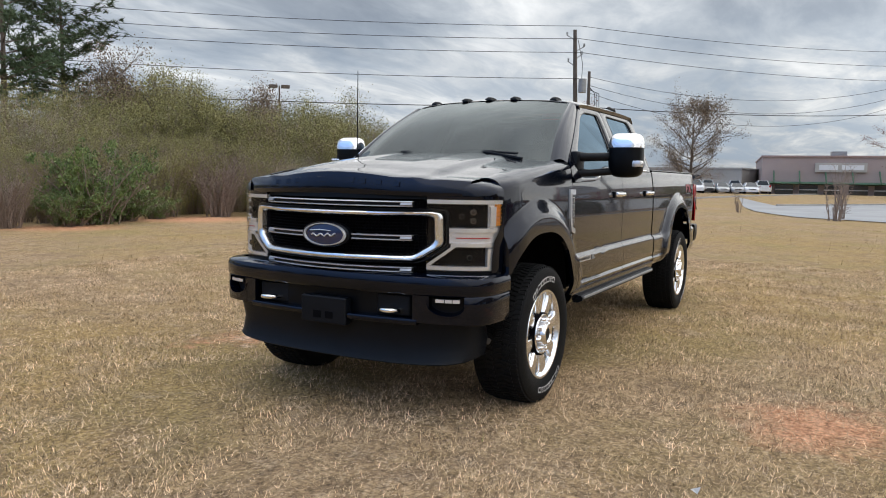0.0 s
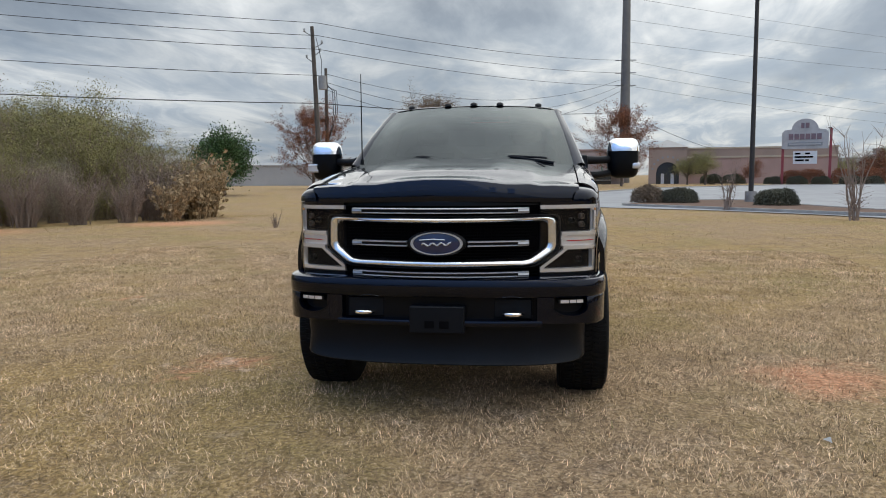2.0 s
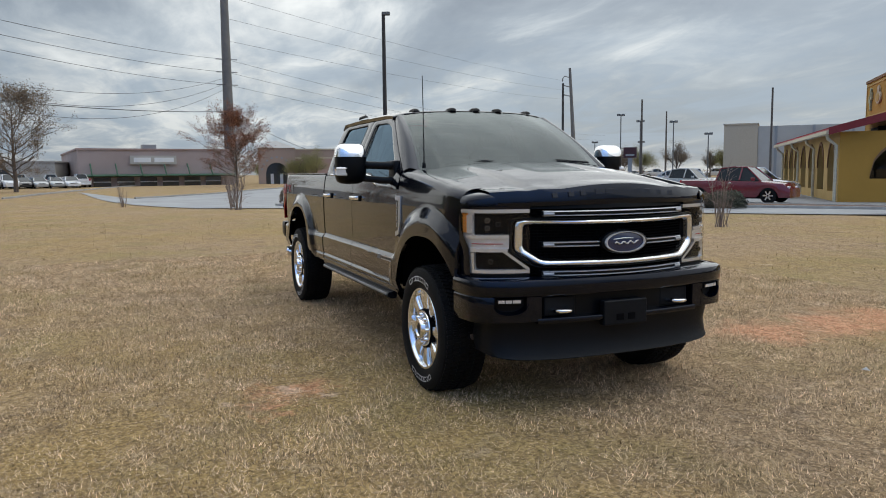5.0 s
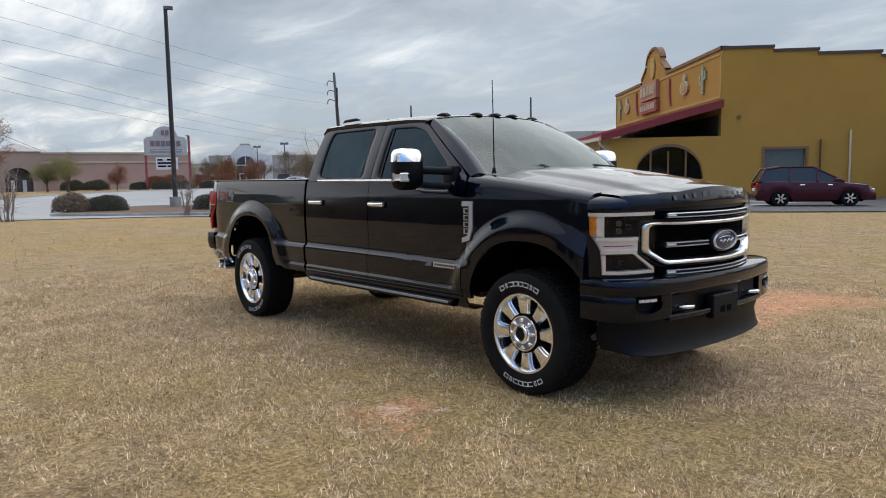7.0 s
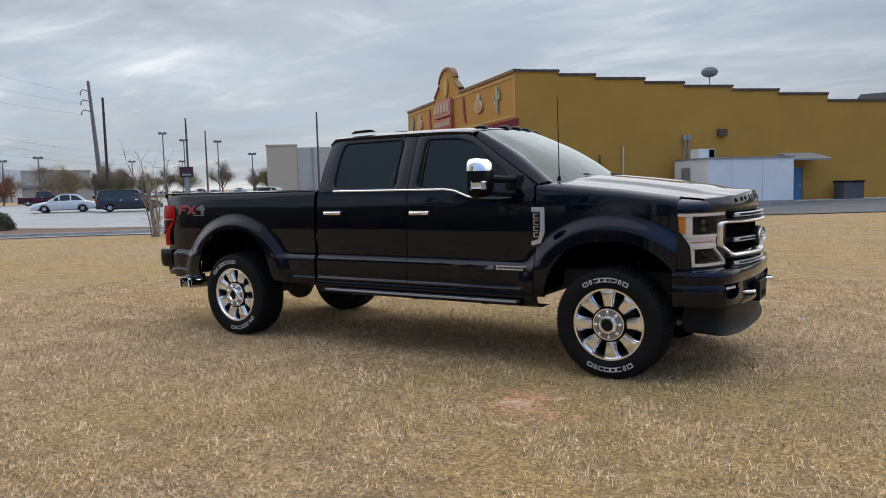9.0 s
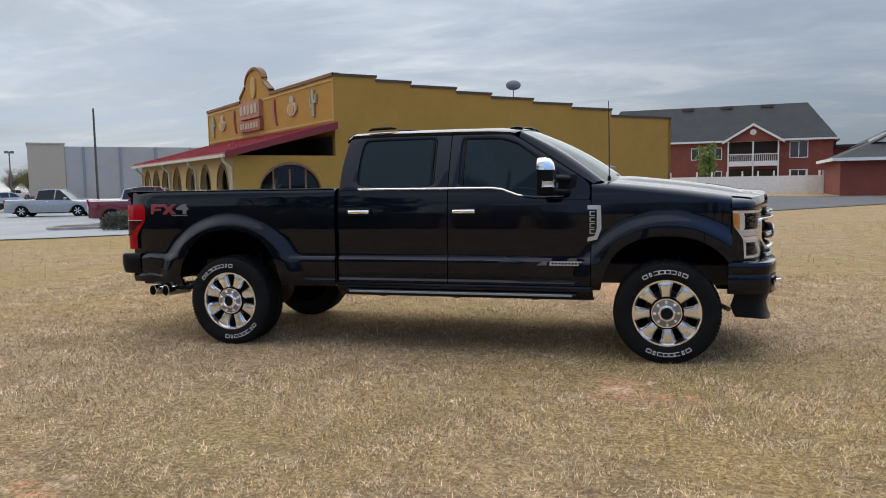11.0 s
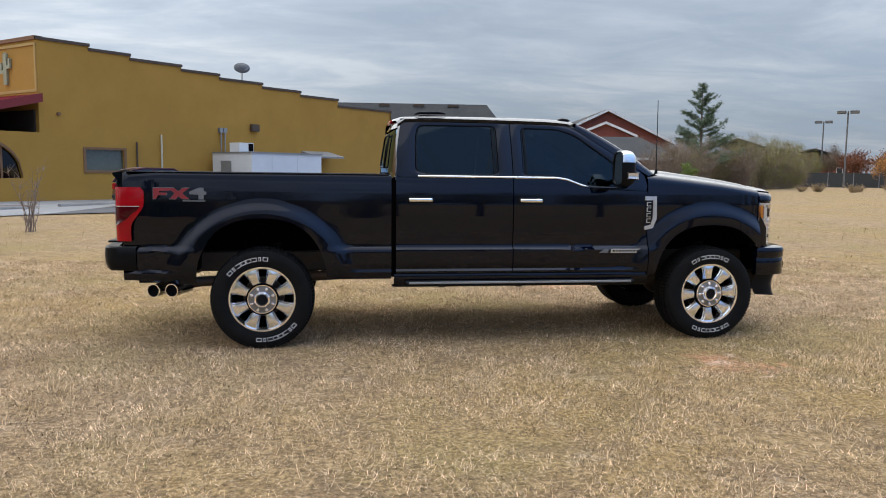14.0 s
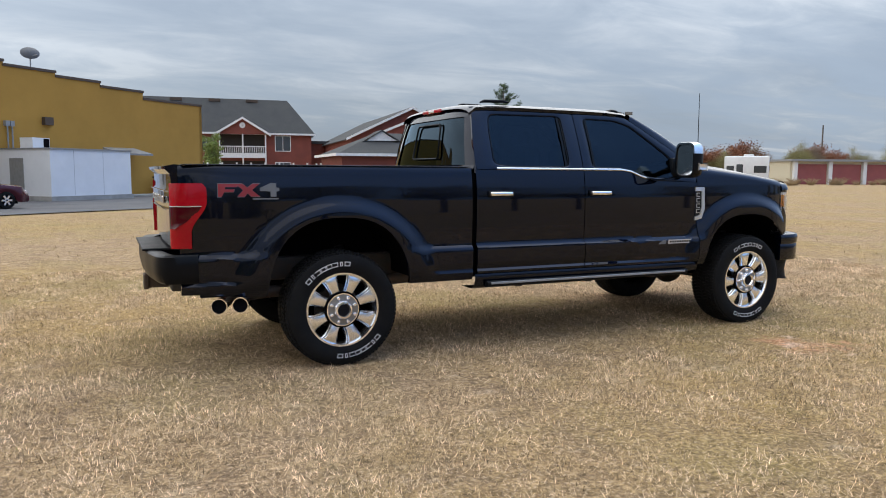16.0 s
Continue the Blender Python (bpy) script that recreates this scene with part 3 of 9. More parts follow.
bm = B()
grid(bm, sheet(WS_B, WS_T, bulge=(0.025, 0, 0.03)))
part("windscreen", bm, SCREEN, truck, "wide tinted windscreen", smooth=60)
for sd in SIDES:
    # A-pillar from the screen's edge to the door frame
    bm = B()
    rows = []
    for k in range(13):
        f = k / 12
        a = Vector(WS_B[4]).lerp(Vector(WS_T[4]), f) + Vector((0.025, 0, 0.03)) * math.sin(math.pi * f)
        a.y *= 1
        d = Vector((-0.60 - 0.66 * f, 0, 1.50 + 0.42 * f))
        d.y = cab_y(d.z) - 0.004
        mid = a.lerp(d, 0.5) + Vector((0.016, 0.014, 0.022))
        rows.append([(p.x, sd * p.y, p.z) for p in (a + Vector((0.0, -0.03, -0.02)), a, a.lerp(mid, 0.5) + Vector((0.003, 0.003, 0.004)), mid, mid.lerp(d, 0.5) + Vector((0.003, 0.004, 0.003)), d, d + Vector((-0.02, -0.03, 0)))])
    grid(bm, rows)
    part("a_pillar", bm, PAINT, truck, smooth=60)

# roof skin
bm = B()
rows = []
for x in (-2.885, -2.87, -2.82, -2.7, -2.4, -2.1, -1.8, -1.55, -1.45, -1.36, -1.30, -1.27, -1.25):
    zc = lerp(x, [(-2.885, 1.985), (-2.87, 2.003), (-2.82, 2.017), (-2.5, 2.028), (-2.0, 2.031), (-1.6, 2.028), (-1.40, 2.024), (-1.30, 2.020), (-1.25, 2.009)])
    ze = lerp(x, [(-2.885, 1.93), (-2.82, 1.978), (-2.5, 1.988), (-1.6, 1.982), (-1.40, 1.972), (-1.30, 1.960), (-1.25, 1.948)])
    row = []
    for q in np.linspace(-1, 1, 33):
        a = abs(q)
        xx = x + (0.062 * (1 - a ** 2) * ss((x + 1.6) / 0.35) if x > -1.6 else -0.02 * (1 - a ** 2) if x < -2.8 else 0)
        row.append((xx, 0.725 * q, zc - (zc - ze) * (0.28 * a ** 2 + 0.72 * a ** 9)))
    rows.append([(rows_x[0], rows_x[1], rows_x[2]) for rows_x in [(row[0][0], -0.715, ze - 0.025), *row, (row[-1][0], 0.715, ze - 0.025)]])
# the brow meets the top of the windscreen
WS_LINE = spline(WS_T, 8)
WS_Y, WS_X, WS_Z = [p.y for p in WS_LINE], [p.x for p in WS_LINE], [p.z for p in WS_LINE]
for f, up in ((-4, 0.75), (-3, 0.5), (-2, 0.25), (-1, 0.0)):
    row = []
    for x, y, z in rows[f]:
        over = max(0.0, abs(y) - 0.66)
        px, pz = float(np.interp(y, WS_Y, WS_X)) - over * 0.9, float(np.interp(y, WS_Y, WS_Z)) + 0.003 - over * 0.35
        row.append((x * up + (px + 0.004) * (1 - up) - 0.0, y, z * up + pz * (1 - up) if up else pz) if abs(y) < 0.72 else (x * up + px * (1 - up), y, z))
    rows[f] = row
rows.append([(x - 0.02, y, z - 0.025) for x, y, z in rows[-1]])
grid(bm, rows)
part("roof", bm, PAINT, truck, smooth=50)
for sd in SIDES:      # low rail along the roof edge
    bm = B()
    tube(bm, [(-2.72, sd * 0.60, 2.030), (-2.68, sd * 0.60, 2.043), (-2.50, sd * 0.60, 2.048), (-2.44, sd * 0.60, 2.040)], [0.006, 0.014, 0.014, 0.006], 8)
    part("roof_pod", bm, TRIM, truck, smooth=60)

# back of the cab with its window
BW = [(-2.975, 1.44), (-2.962, 1.55), (-2.935, 1.75), (-2.905, 1.90), (-2.885, 1.955), (-2.87, 1.985)]


def back_pt(q, z):
    x = lerp(z, [(b, a) for a, b in BW])
    return Vector((x + 0.055 * abs(q) ** 4 - 0.0, q * (cab_y(z) - 0.012), z))


bm = B()
for lo, hi, a0, a1 in ((0.95, 1.505, -1, 1), (1.905, 1.985, -1, 1), (1.505, 1.905, -1, -0.86), (1.505, 1.905, 0.86, 1)):
    grid(bm, [[back_pt(q, z) if z > 1.44 else Vector((-2.945, q * 0.90, z)) for q in np.linspace(a0, a1, 17)] for z in np.linspace(lo, hi, 7)])
part("cab_back", bm, PAINT, truck, smooth=50)
bm = B()
grid(bm, [[back_pt(q, z) + Vector((0.012, 0, 0)) for q in np.linspace(-0.865, 0.865, 17)] for z in np.linspace(1.50, 1.91, 7)])
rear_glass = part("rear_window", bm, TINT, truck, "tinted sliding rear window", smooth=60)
bm = B()
tube(bm, [back_pt(q, z) + Vector((-0.006, 0, 0)) for q, z in ((-0.30, 1.86), (-0.33, 1.84), (-0.33, 1.58), (-0.30, 1.56), (0.30, 1.56), (0.33, 1.58), (0.33, 1.84), (0.30, 1.86), (-0.30, 1.86))], 0.009, 6)
part("slider_frame", bm, TRIM, rear_glass, smooth=60)
for sd in SIDES:     # C-pillar corner
    bm = B()
    rows = []
    for z in np.linspace(1.44, 1.985, 10):
        p = back_pt(sd, z)
        rows.append([p, p + Vector((0.012, sd * 0.010, 0)), (lerp(z, [(1.466, -2.905), (1.70, -2.895), (1.93, -2.858), (1.985, -2.82)]) - 0.004, sd * cab_y(z), z), (-2.86, sd * (cab_y(z) - 0.025), z)])
    grid(bm, rows)
    part("c_pillar", bm, PAINT, truck, smooth=60)

# inside of the cab, added unseen: floor tub, seats, dash; near-black puts shade into their colour
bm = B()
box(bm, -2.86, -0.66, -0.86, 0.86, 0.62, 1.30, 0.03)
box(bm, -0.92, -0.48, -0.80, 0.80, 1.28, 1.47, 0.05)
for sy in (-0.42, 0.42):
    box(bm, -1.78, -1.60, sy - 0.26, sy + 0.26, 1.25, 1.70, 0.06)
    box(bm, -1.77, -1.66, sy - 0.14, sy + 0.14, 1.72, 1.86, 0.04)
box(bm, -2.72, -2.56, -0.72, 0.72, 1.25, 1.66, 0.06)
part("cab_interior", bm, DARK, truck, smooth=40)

# ---- hood ----
def hood_z(x, y):
    a = abs(y)
    z = hood_edge(min(x, 0.60)) - 0.010 + 0.070 * (1 - (a / 0.8) ** 2)
    z += 0.018 * ss((0.60 - a) / 0.10) * ss((x + 0.50) / 0.25)
    z -= 0.012 * ss((0.30 - a) / 0.10) * ss((x + 0.52) / 0.2) * ss((0.45 - x) / 0.3)
    return z


def nose_x(y):
    return 0.838 - 0.195 * (abs(y) / 0.80) ** 2.2


bm = B()
rows = []
NOSE = [(0.0, 0.0), (0.5, 0.0), (0.80, -0.002), (0.89, -0.006), (0.915, -0.017), (0.965, -0.044), (1.0, -0.074), (1.0, -0.100), (0.985, -0.112)]
for y in np.linspace(-0.797, 0.797, 65):
    x0, x1 = -0.47 + 0.10 * (1 - (y / 0.8) ** 2), nose_x(y)
    row = []
    for k in range(18):
        x = x0 + (x1 - 0.20 - x0) * k / 17
        row.append((x, y, hood_z(x, y)))
    zb, xb = row[-1][2], row[-1][0]
    slope = (hood_z(xb, y) - hood_z(xb - 0.06, y)) / 0.06
    for f, dz in NOSE[1:]:
        row.append((xb + 0.20 * f, y, zb + slope * 0.10 * f + dz))
    rows.append(row)
lip = []
for y in np.linspace(-0.797, 0.797, 65):
    lip.append(1.285 - 0.012 * (abs(y) / 0.8) ** 2)
for r, zl in zip(rows, lip):
    top = r[17][2]
    span = top - r[-1][2]
    for i in range(18, len(r)):
        r[i] = (r[i][0], r[i][1], top - (top - r[i][2]) / span * (top - zl))
grid(bm, rows)
HOOD_SIDE = [(q[0], q[2]) for q in rows[-1][:-2]]
hood = part("hood", bm, PAINT, truck, "black hood with a raised centre", smooth=40)
# raised lettering on the hood's nose, as plain blocks
for i, (y0, wd) in enumerate(((-0.455, 0.075), (-0.365, 0.075), (-0.275, 0.07), (-0.190, 0.07), (-0.105, 0.075), (0.075, 0.075), (0.170, 0.075), (0.262, 0.07), (0.345, 0.085))):
    yy = y0 + wd / 2
    prof = rows[int(round((yy + 0.797) / 1.594 * 64))]
    p0, p1 = Vector(prof[21]), Vector(prof[23])
    mid = Vector(prof[22])
    tilt = math.degrees(math.atan2(p0.z - p1.z, p1.x - p0.x))
    bm = B()
    box(bm, -0.015, 0.015, -wd / 2 + 0.006, wd / 2 - 0.006, -0.004, 0.0008, 0.0006)
    part("raised_letter", bm, PAINT, hood, at=pose(mid.x, mid.y, mid.z, 0, tilt, 0))
# cowl grille and wipers
bm = B()
rows = []
for y in np.linspace(-0.80, 0.80, 33):
    x0 = -0.47 + 0.10 * (1 - (y / 0.8) ** 2)
    rows.append([(x0 - 0.002, y, 1.485), (x0 - 0.05, y, 1.492), (x0 - 0.15, y, 1.515)])
grid(bm, rows)
for y in np.linspace(-0.5, 0.5, 26):
    box(bm, -0.44 + 0.1 * (1 - y * y), -0.39 + 0.1 * (1 - y * y), y - 0.012, y + 0.012, 1.488, 1.496)
part("cowl", bm, TRIM, truck, smooth=40)
for y0, y1 in ((0.66, 0.06), (0.02, -0.62)):
    bm = B()
    tube(bm, [(-0.36, y0, 1.52), (-0.42, (y0 + y1) / 2, 1.568), (-0.475, y1, 1.548)], [0.012, 0.008, 0.006], 6)
    tube(bm, [(-0.40, y0 - 0.05, 1.556), (-0.432, (y0 + y1) / 2, 1.575), (-0.50, y1 - 0.03, 1.560)], 0.008, 6)
    part("wiper", bm, TRIM, truck, smooth=60)

# ---- bed ----
for sd in SIDES:
    xs = columns(-5.170, -2.952, (AXLES[1],), 0.545)

    def low_b(x):
        a = arch(x, AXLES[1], 0.545, 0.50, 1.108)
        b = 0.585 if x > AXLES[1] else 0.548 + 0.04 * ss((-4.6 - x) / 0.5)
        return max(a, b) if a else b

    def rail(x, zt):
        y = body_y(x, zt)
        return [(y - 0.008, zt + 0.014), (y - 0.028, zt + 0.022), (y - 0.095, zt + 0.022), (y - 0.105, zt + 0.012), (y - 0.105, 1.135)]
    bed_side = part("bed_side", skin(B(), xs, low_b, lambda x: 1.462, sd, extra=rail), PAINT, truck, smooth=35)
    bm = B()
    box(bm, -5.15, -2.97, sd * 0.86 - 0.05, sd * 0.86 + 0.045, 1.4845, 1.492, 0.003)
    part("rail_cap", bm, PAINT, bed_side, "glossy black rail cap")
    # off-road decal, drawn as plain shapes
    yd = lambda x, z: sd * (body_y(x, z) + 0.0025)
    for pts, m_ in (([(0, 0), (0.135, 0), (0.128, 0.03), (0.05, 0.03), (0.045, 0.05), (0.11, 0.05), (0.104, 0.075), (0.04, 0.075), (0.025, 0.115), (0, 0.115)], RED_DECAL),
                    ([(0.13, 0.115), (0.18, 0.115), (0.20, 0.085), (0.225, 0.115), (0.285, 0.115), (0.23, 0.057), (0.285, 0), (0.235, 0), (0.20, 0.035), (0.165, 0), (0.115, 0), (0.17, 0.057)], RED_DECAL),
                    ([(0.29, 0.04), (0.36, 0.0), (0.40, 0.0), (0.40, 0.035), (0.42, 0.04), (0.42, 0.065), (0.40, 0.07), (0.40, 0.115), (0.36, 0.115), (0.36, 0.07), (0.29, 0.065)], GREY_DECAL)):
        for grow, mm, off in ((0.006, GREY_DECAL, 0.0), (0.0, m_, 0.0015)):
            bm = B()
            cx, cz = sum(p[0] for p in pts) / len(pts), sum(p[1] for p in pts) / len(pts)
            q = [(cx + (a - cx) * (1 + grow * 9), cz + (b - cz) * (1 + grow * 16)) for a, b in pts]
            ed = [(-4.915 + a if sd < 0 else -4.50 - a, 1.357 - 0.78 * b) for a, b in q]
            bm.faces.new([bm.verts.new((x, yd(x, z) + sd * off, z)) for x, z in ed])
            part("side_decal", bm, mm, bed_side)
    bm = B()
    box(bm, -4.68, -4.50, sd * 0.947 - 0.001, sd * 0.947 + 0.002, 1.246, 1.256)
    part("side_decal", bm, GREY_DECAL, bed_side)
    # tail lamp wrapping the corner
    lamp = thing("tail_lamp", "", "")
    lamp.parent = truck
    for z0, z1, m_ in ((0.915, 1.360, RED), (1.050, 1.203, RED_DEEP), (1.200, 1.206, WHITE_LENS)):
        rows = []
        for z in np.linspace(z0, z1, 16 if m_ is RED else 9):
            f = (z - 0.91) / 0.46
            xf = -5.095 + 0.105 * ss(f, 0.25, 0.70) - 0.030 * ss(f, 0.90, 0.99)
            path = [(xf, 0.945), (-5.10, 0.951), (-5.17, 0.944), (-5.205, 0.918), (-5.220, 0.892), (-5.222, 0.872), (-5.19, 0.862)]
            if m_ is not RED:      # the dark inset stops short of the lamp's front edge, further down than up
                xd = xf - 0.030 - 0.075 * (1 - min(1.0, (z - 1.05) / 0.15)) ** 2
                path = [(min(x, xd), y) for x, y in path]
            out = 0.006 if m_ is RED else 0.0085 if m_ is RED_DEEP else 0.010
            rows.append([(x - out * (x < -5.15), sd * (y + out + (body_y(-5.0, z) - 0.945)), z) for x, y in path])
        bm = B()
        grid(bm, rows)
        part("lens", bm, m_, lamp, smooth=60)
for sd in SIDES:      # added dark panel that stands in for the shaded gap between cab and bed
    bm = B()
    box(bm, -2.962, -2.900, sd * 0.855 - 0.035, sd * 0.855 + 0.035, 0.60, 1.44, 0.004)
    part("gap_seal", bm, DARK, truck)
# bed floor, inner front wall, wheel boxes
bm = B()
box(bm, -5.15, -2.96, -0.385, 0.385, 0.93, 0.97)
box(bm, -5.15, -4.632, -0.80, 0.80, 0.932, 0.968)
box(bm, -3.458, -2.96, -0.80, 0.80, 0.932, 0.968)
box(bm, -3.02, -2.965, -0.84, 0.84, 0.97, 1.47, 0.01)
part("bed_floor", bm, TRIM, truck)
# tailgate with a top lip and a raised name panel
bm = B()
rows = []
for y in np.linspace(-0.852, 0.852, 21):
    c = 0.018 * (1 - (y / 0.852) ** 2)
    rows.append([(x - c, y, z) for x, z in ((-5.13, 0.90), (-5.20, 0.905), (-5.215, 0.95), (-5.215, 1.16), (-5.226, 1.18), (-5.226, 1.30), (-5.212, 1.325), (-5.215, 1.42), (-5.250, 1.455), (-5.252, 1.476), (-5.19, 1.490), (-5.13, 1.482), (-5.12, 1.40), (-5.12, 0.97))])
vs = grid(bm, rows)
bm.faces.new(vs[0]), bm.faces.new(vs[-1][::-1])
gate = part("tailgate", bm, PAINT, truck, "black tailgate with a raised band", smooth=35)
bm = B()
box(bm, -5.252, -5.238, -0.74, 0.74, 1.172, 1.180, 0.002)
box(bm, -5.252, -5.238, -0.74, 0.74, 1.300, 1.308, 0.002)
part("chrome_strip", bm, CHROME, gate, "thin chrome strips")
for y0 in (-0.60, -0.49, -0.38, -0.27, -0.16, 0.06, 0.17, 0.28, 0.39):
    bm = B()
    box(bm, -5.254, -5.236, y0, y0 + 0.085, 1.215, 1.265, 0.004)
    part("name_block", bm, BRUSHED, gate)
# rear bumper
RB = [(-5.06, 0.955), (-5.20, 0.955), (-5.28, 0.93), (-5.325, 0.86), (-5.35, 0.70), (-5.375, 0.45), (-5.385, 0.0)]
bm = B()
plan = spline([(a, b, 0) for a, b in RB], 4)
plan = plan + [Vector((p.x, -p.y, 0)) for p in plan[::-1][1:]]
rows = [[(p.x + dx * (1 if abs(p.y) < 0.93 else 0.3), p.y * ky, z) for p in plan] for dx, ky, z in ((0.10, 0.93, 0.868), (0.02, 0.985, 0.872), (0.0, 0.998, 0.860), (-0.004, 1.0, 0.80), (0.0, 1.0, 0.745), (0.012, 0.99, 0.69), (0.03, 0.975, 0.672), (0.10, 0.93, 0.675))]
grid(bm, rows)
part("rear_bumper", bm, SATIN, truck, "black step bumper", smooth=45)
bm = B()
box(bm, -5.395, -5.10, -0.52, 0.52, 0.868, 0.885, 0.006)
part("step_pad", bm, TRIM, truck)
bm = B()
box(bm, -5.34, -4.7, -0.05, 0.05, 0.53, 0.63, 0.006)
box(bm, -5.20, -5.10, -0.48, 0.48, 0.555, 0.655, 0.01)
box(bm, -5.37, -5.33, -0.065, 0.065, 0.52, 0.64, 0.008)
part("tow_hitch", bm, STEEL, truck)
for sd in SIDES:
    bm = B()
    box(bm, -5.05, -4.60, sd * 0.90 - 0.02, sd * 0.90 + 0.01, 0.565, 0.62, 0.005)
    part("lower_trim", bm, TRIM, truck)
# twin exhaust tips behind the right rear wheel
for xx in (-4.93, -4.785):
    bm = B()
    revolve(bm, [(0.030, 0.30), (0.052, 0.28), (0.055, 0.02), (0.058, 0.0), (0.050, 0.0), (0.046, 0.03), (0.044, 0.20)], 24)
    part("exhaust_tip", bm, CHROME, truck, "polished exhaust tip", smooth=50, at=pose(xx, -0.955, 0.503, 0, 0, -18))
    bm = B()
    revolve(bm, [(0.0, 0.025), (0.050, 0.022)], 20)
    part("exhaust_bore", bm, DARK, truck, at=pose(xx, -0.955, 0.503, 0, 0, -18))
bm = B()
tube(bm, [(-4.84, -0.68, 0.505), (-4.6, -0.62, 0.53), (-3.2, -0.55, 0.58)], 0.045, 10)
part("exhaust_pipe", bm, STEEL, truck, smooth=60)

# ---- underside ----
bm = B()
for sy in (-0.43, 0.43):
    box(bm, -5.05, 0.62, sy - 0.045, sy + 0.045, 0.60, 0.78, 0.01)
box(bm, -2.9, -0.6, -0.80, 0.80, 0.58, 0.66, 0.02)
box(bm, -3.4, -2.6, -0.40, 0.02, 0.52, 0.66, 0.03)
part("chassis", bm, STEEL, truck, smooth=40)
for xa in AXLES:
    bm = B()
    tube(bm, [(xa, -0.72, 0.42), (xa, 0.72, 0.42)], 0.055, 12)
    revolve_m = pose(xa, 0.12 if xa == 0 else 0.0, 0.42)
    r = bmesh.ops.create_uvsphere(bm, u_segments=16, v_segments=10, radius=0.17)
    for q in r["verts"]:
        q.co = revolve_m @ Vector((q.co.x, q.co.y * 0.9, q.co.z))
    part("axle", bm, STEEL, truck, smooth=50)
    for sd in SIDES:
        bm = B()
        tube(bm, [(xa + 0.16, sd * 0.56, 0.44), (xa + 0.10, sd * 0.55, 0.86)], 0.035, 10)
        part("damper", bm, SATIN, truck, smooth=50)
        # wheel well liner
        bm = B()
        rows = []
        for k in range(25):
            a = math.pi * k / 24
            rows.append([(xa - 0.575 * math.cos(a), sd * y, 0.63 + 0.49 * math.sin(a) ** 0.8) for y in (0.40, 0.92)])
        grid(bm, rows)
        bm.faces.new([bm.verts.new((xa - 0.575 * math.cos(math.pi * k / 24), sd * 0.40, 0.63 + 0.49 * math.sin(math.pi * k / 24) ** 0.8)) for k in range(25)])
        part("wheel_well", bm, DARK, truck, smooth=50)
# running boards
for sd in SIDES:
    bm = B()
    rows = []
    for x in np.linspace(-2.83, -0.74, 3):
        rows.append([(x, sd * y, z) for y, z in ((0.80, 0.525), (0.955, 0.515), (0.985, 0.530), (0.990, 0.552), (0.975, 0.566), (0.82, 0.570))])
    vs = grid(bm, rows, close_u=True)
    bm.faces.new(vs[0]), bm.faces.new(vs[-1][::-1])
    board = part("running_board", bm, TRIM, truck, smooth=40)
    bm = B()
    box(bm, -2.80, -0.77, sd * 0.9895 - 0.004, sd * 0.9895 + 0.004, 0.540, 0.560, 0.003)
    part("edge_strip", bm, STRIP, board, "satin metal edge strip")
    for xx in (-2.5, -1.8, -1.1):
        bm = B()
        box(bm, xx - 0.03, xx + 0.03, sd * 0.83 - 0.10, sd * 0.83 + 0.08, 0.50, 0.535, 0.005)
        part("bracket", bm, STEEL, board)

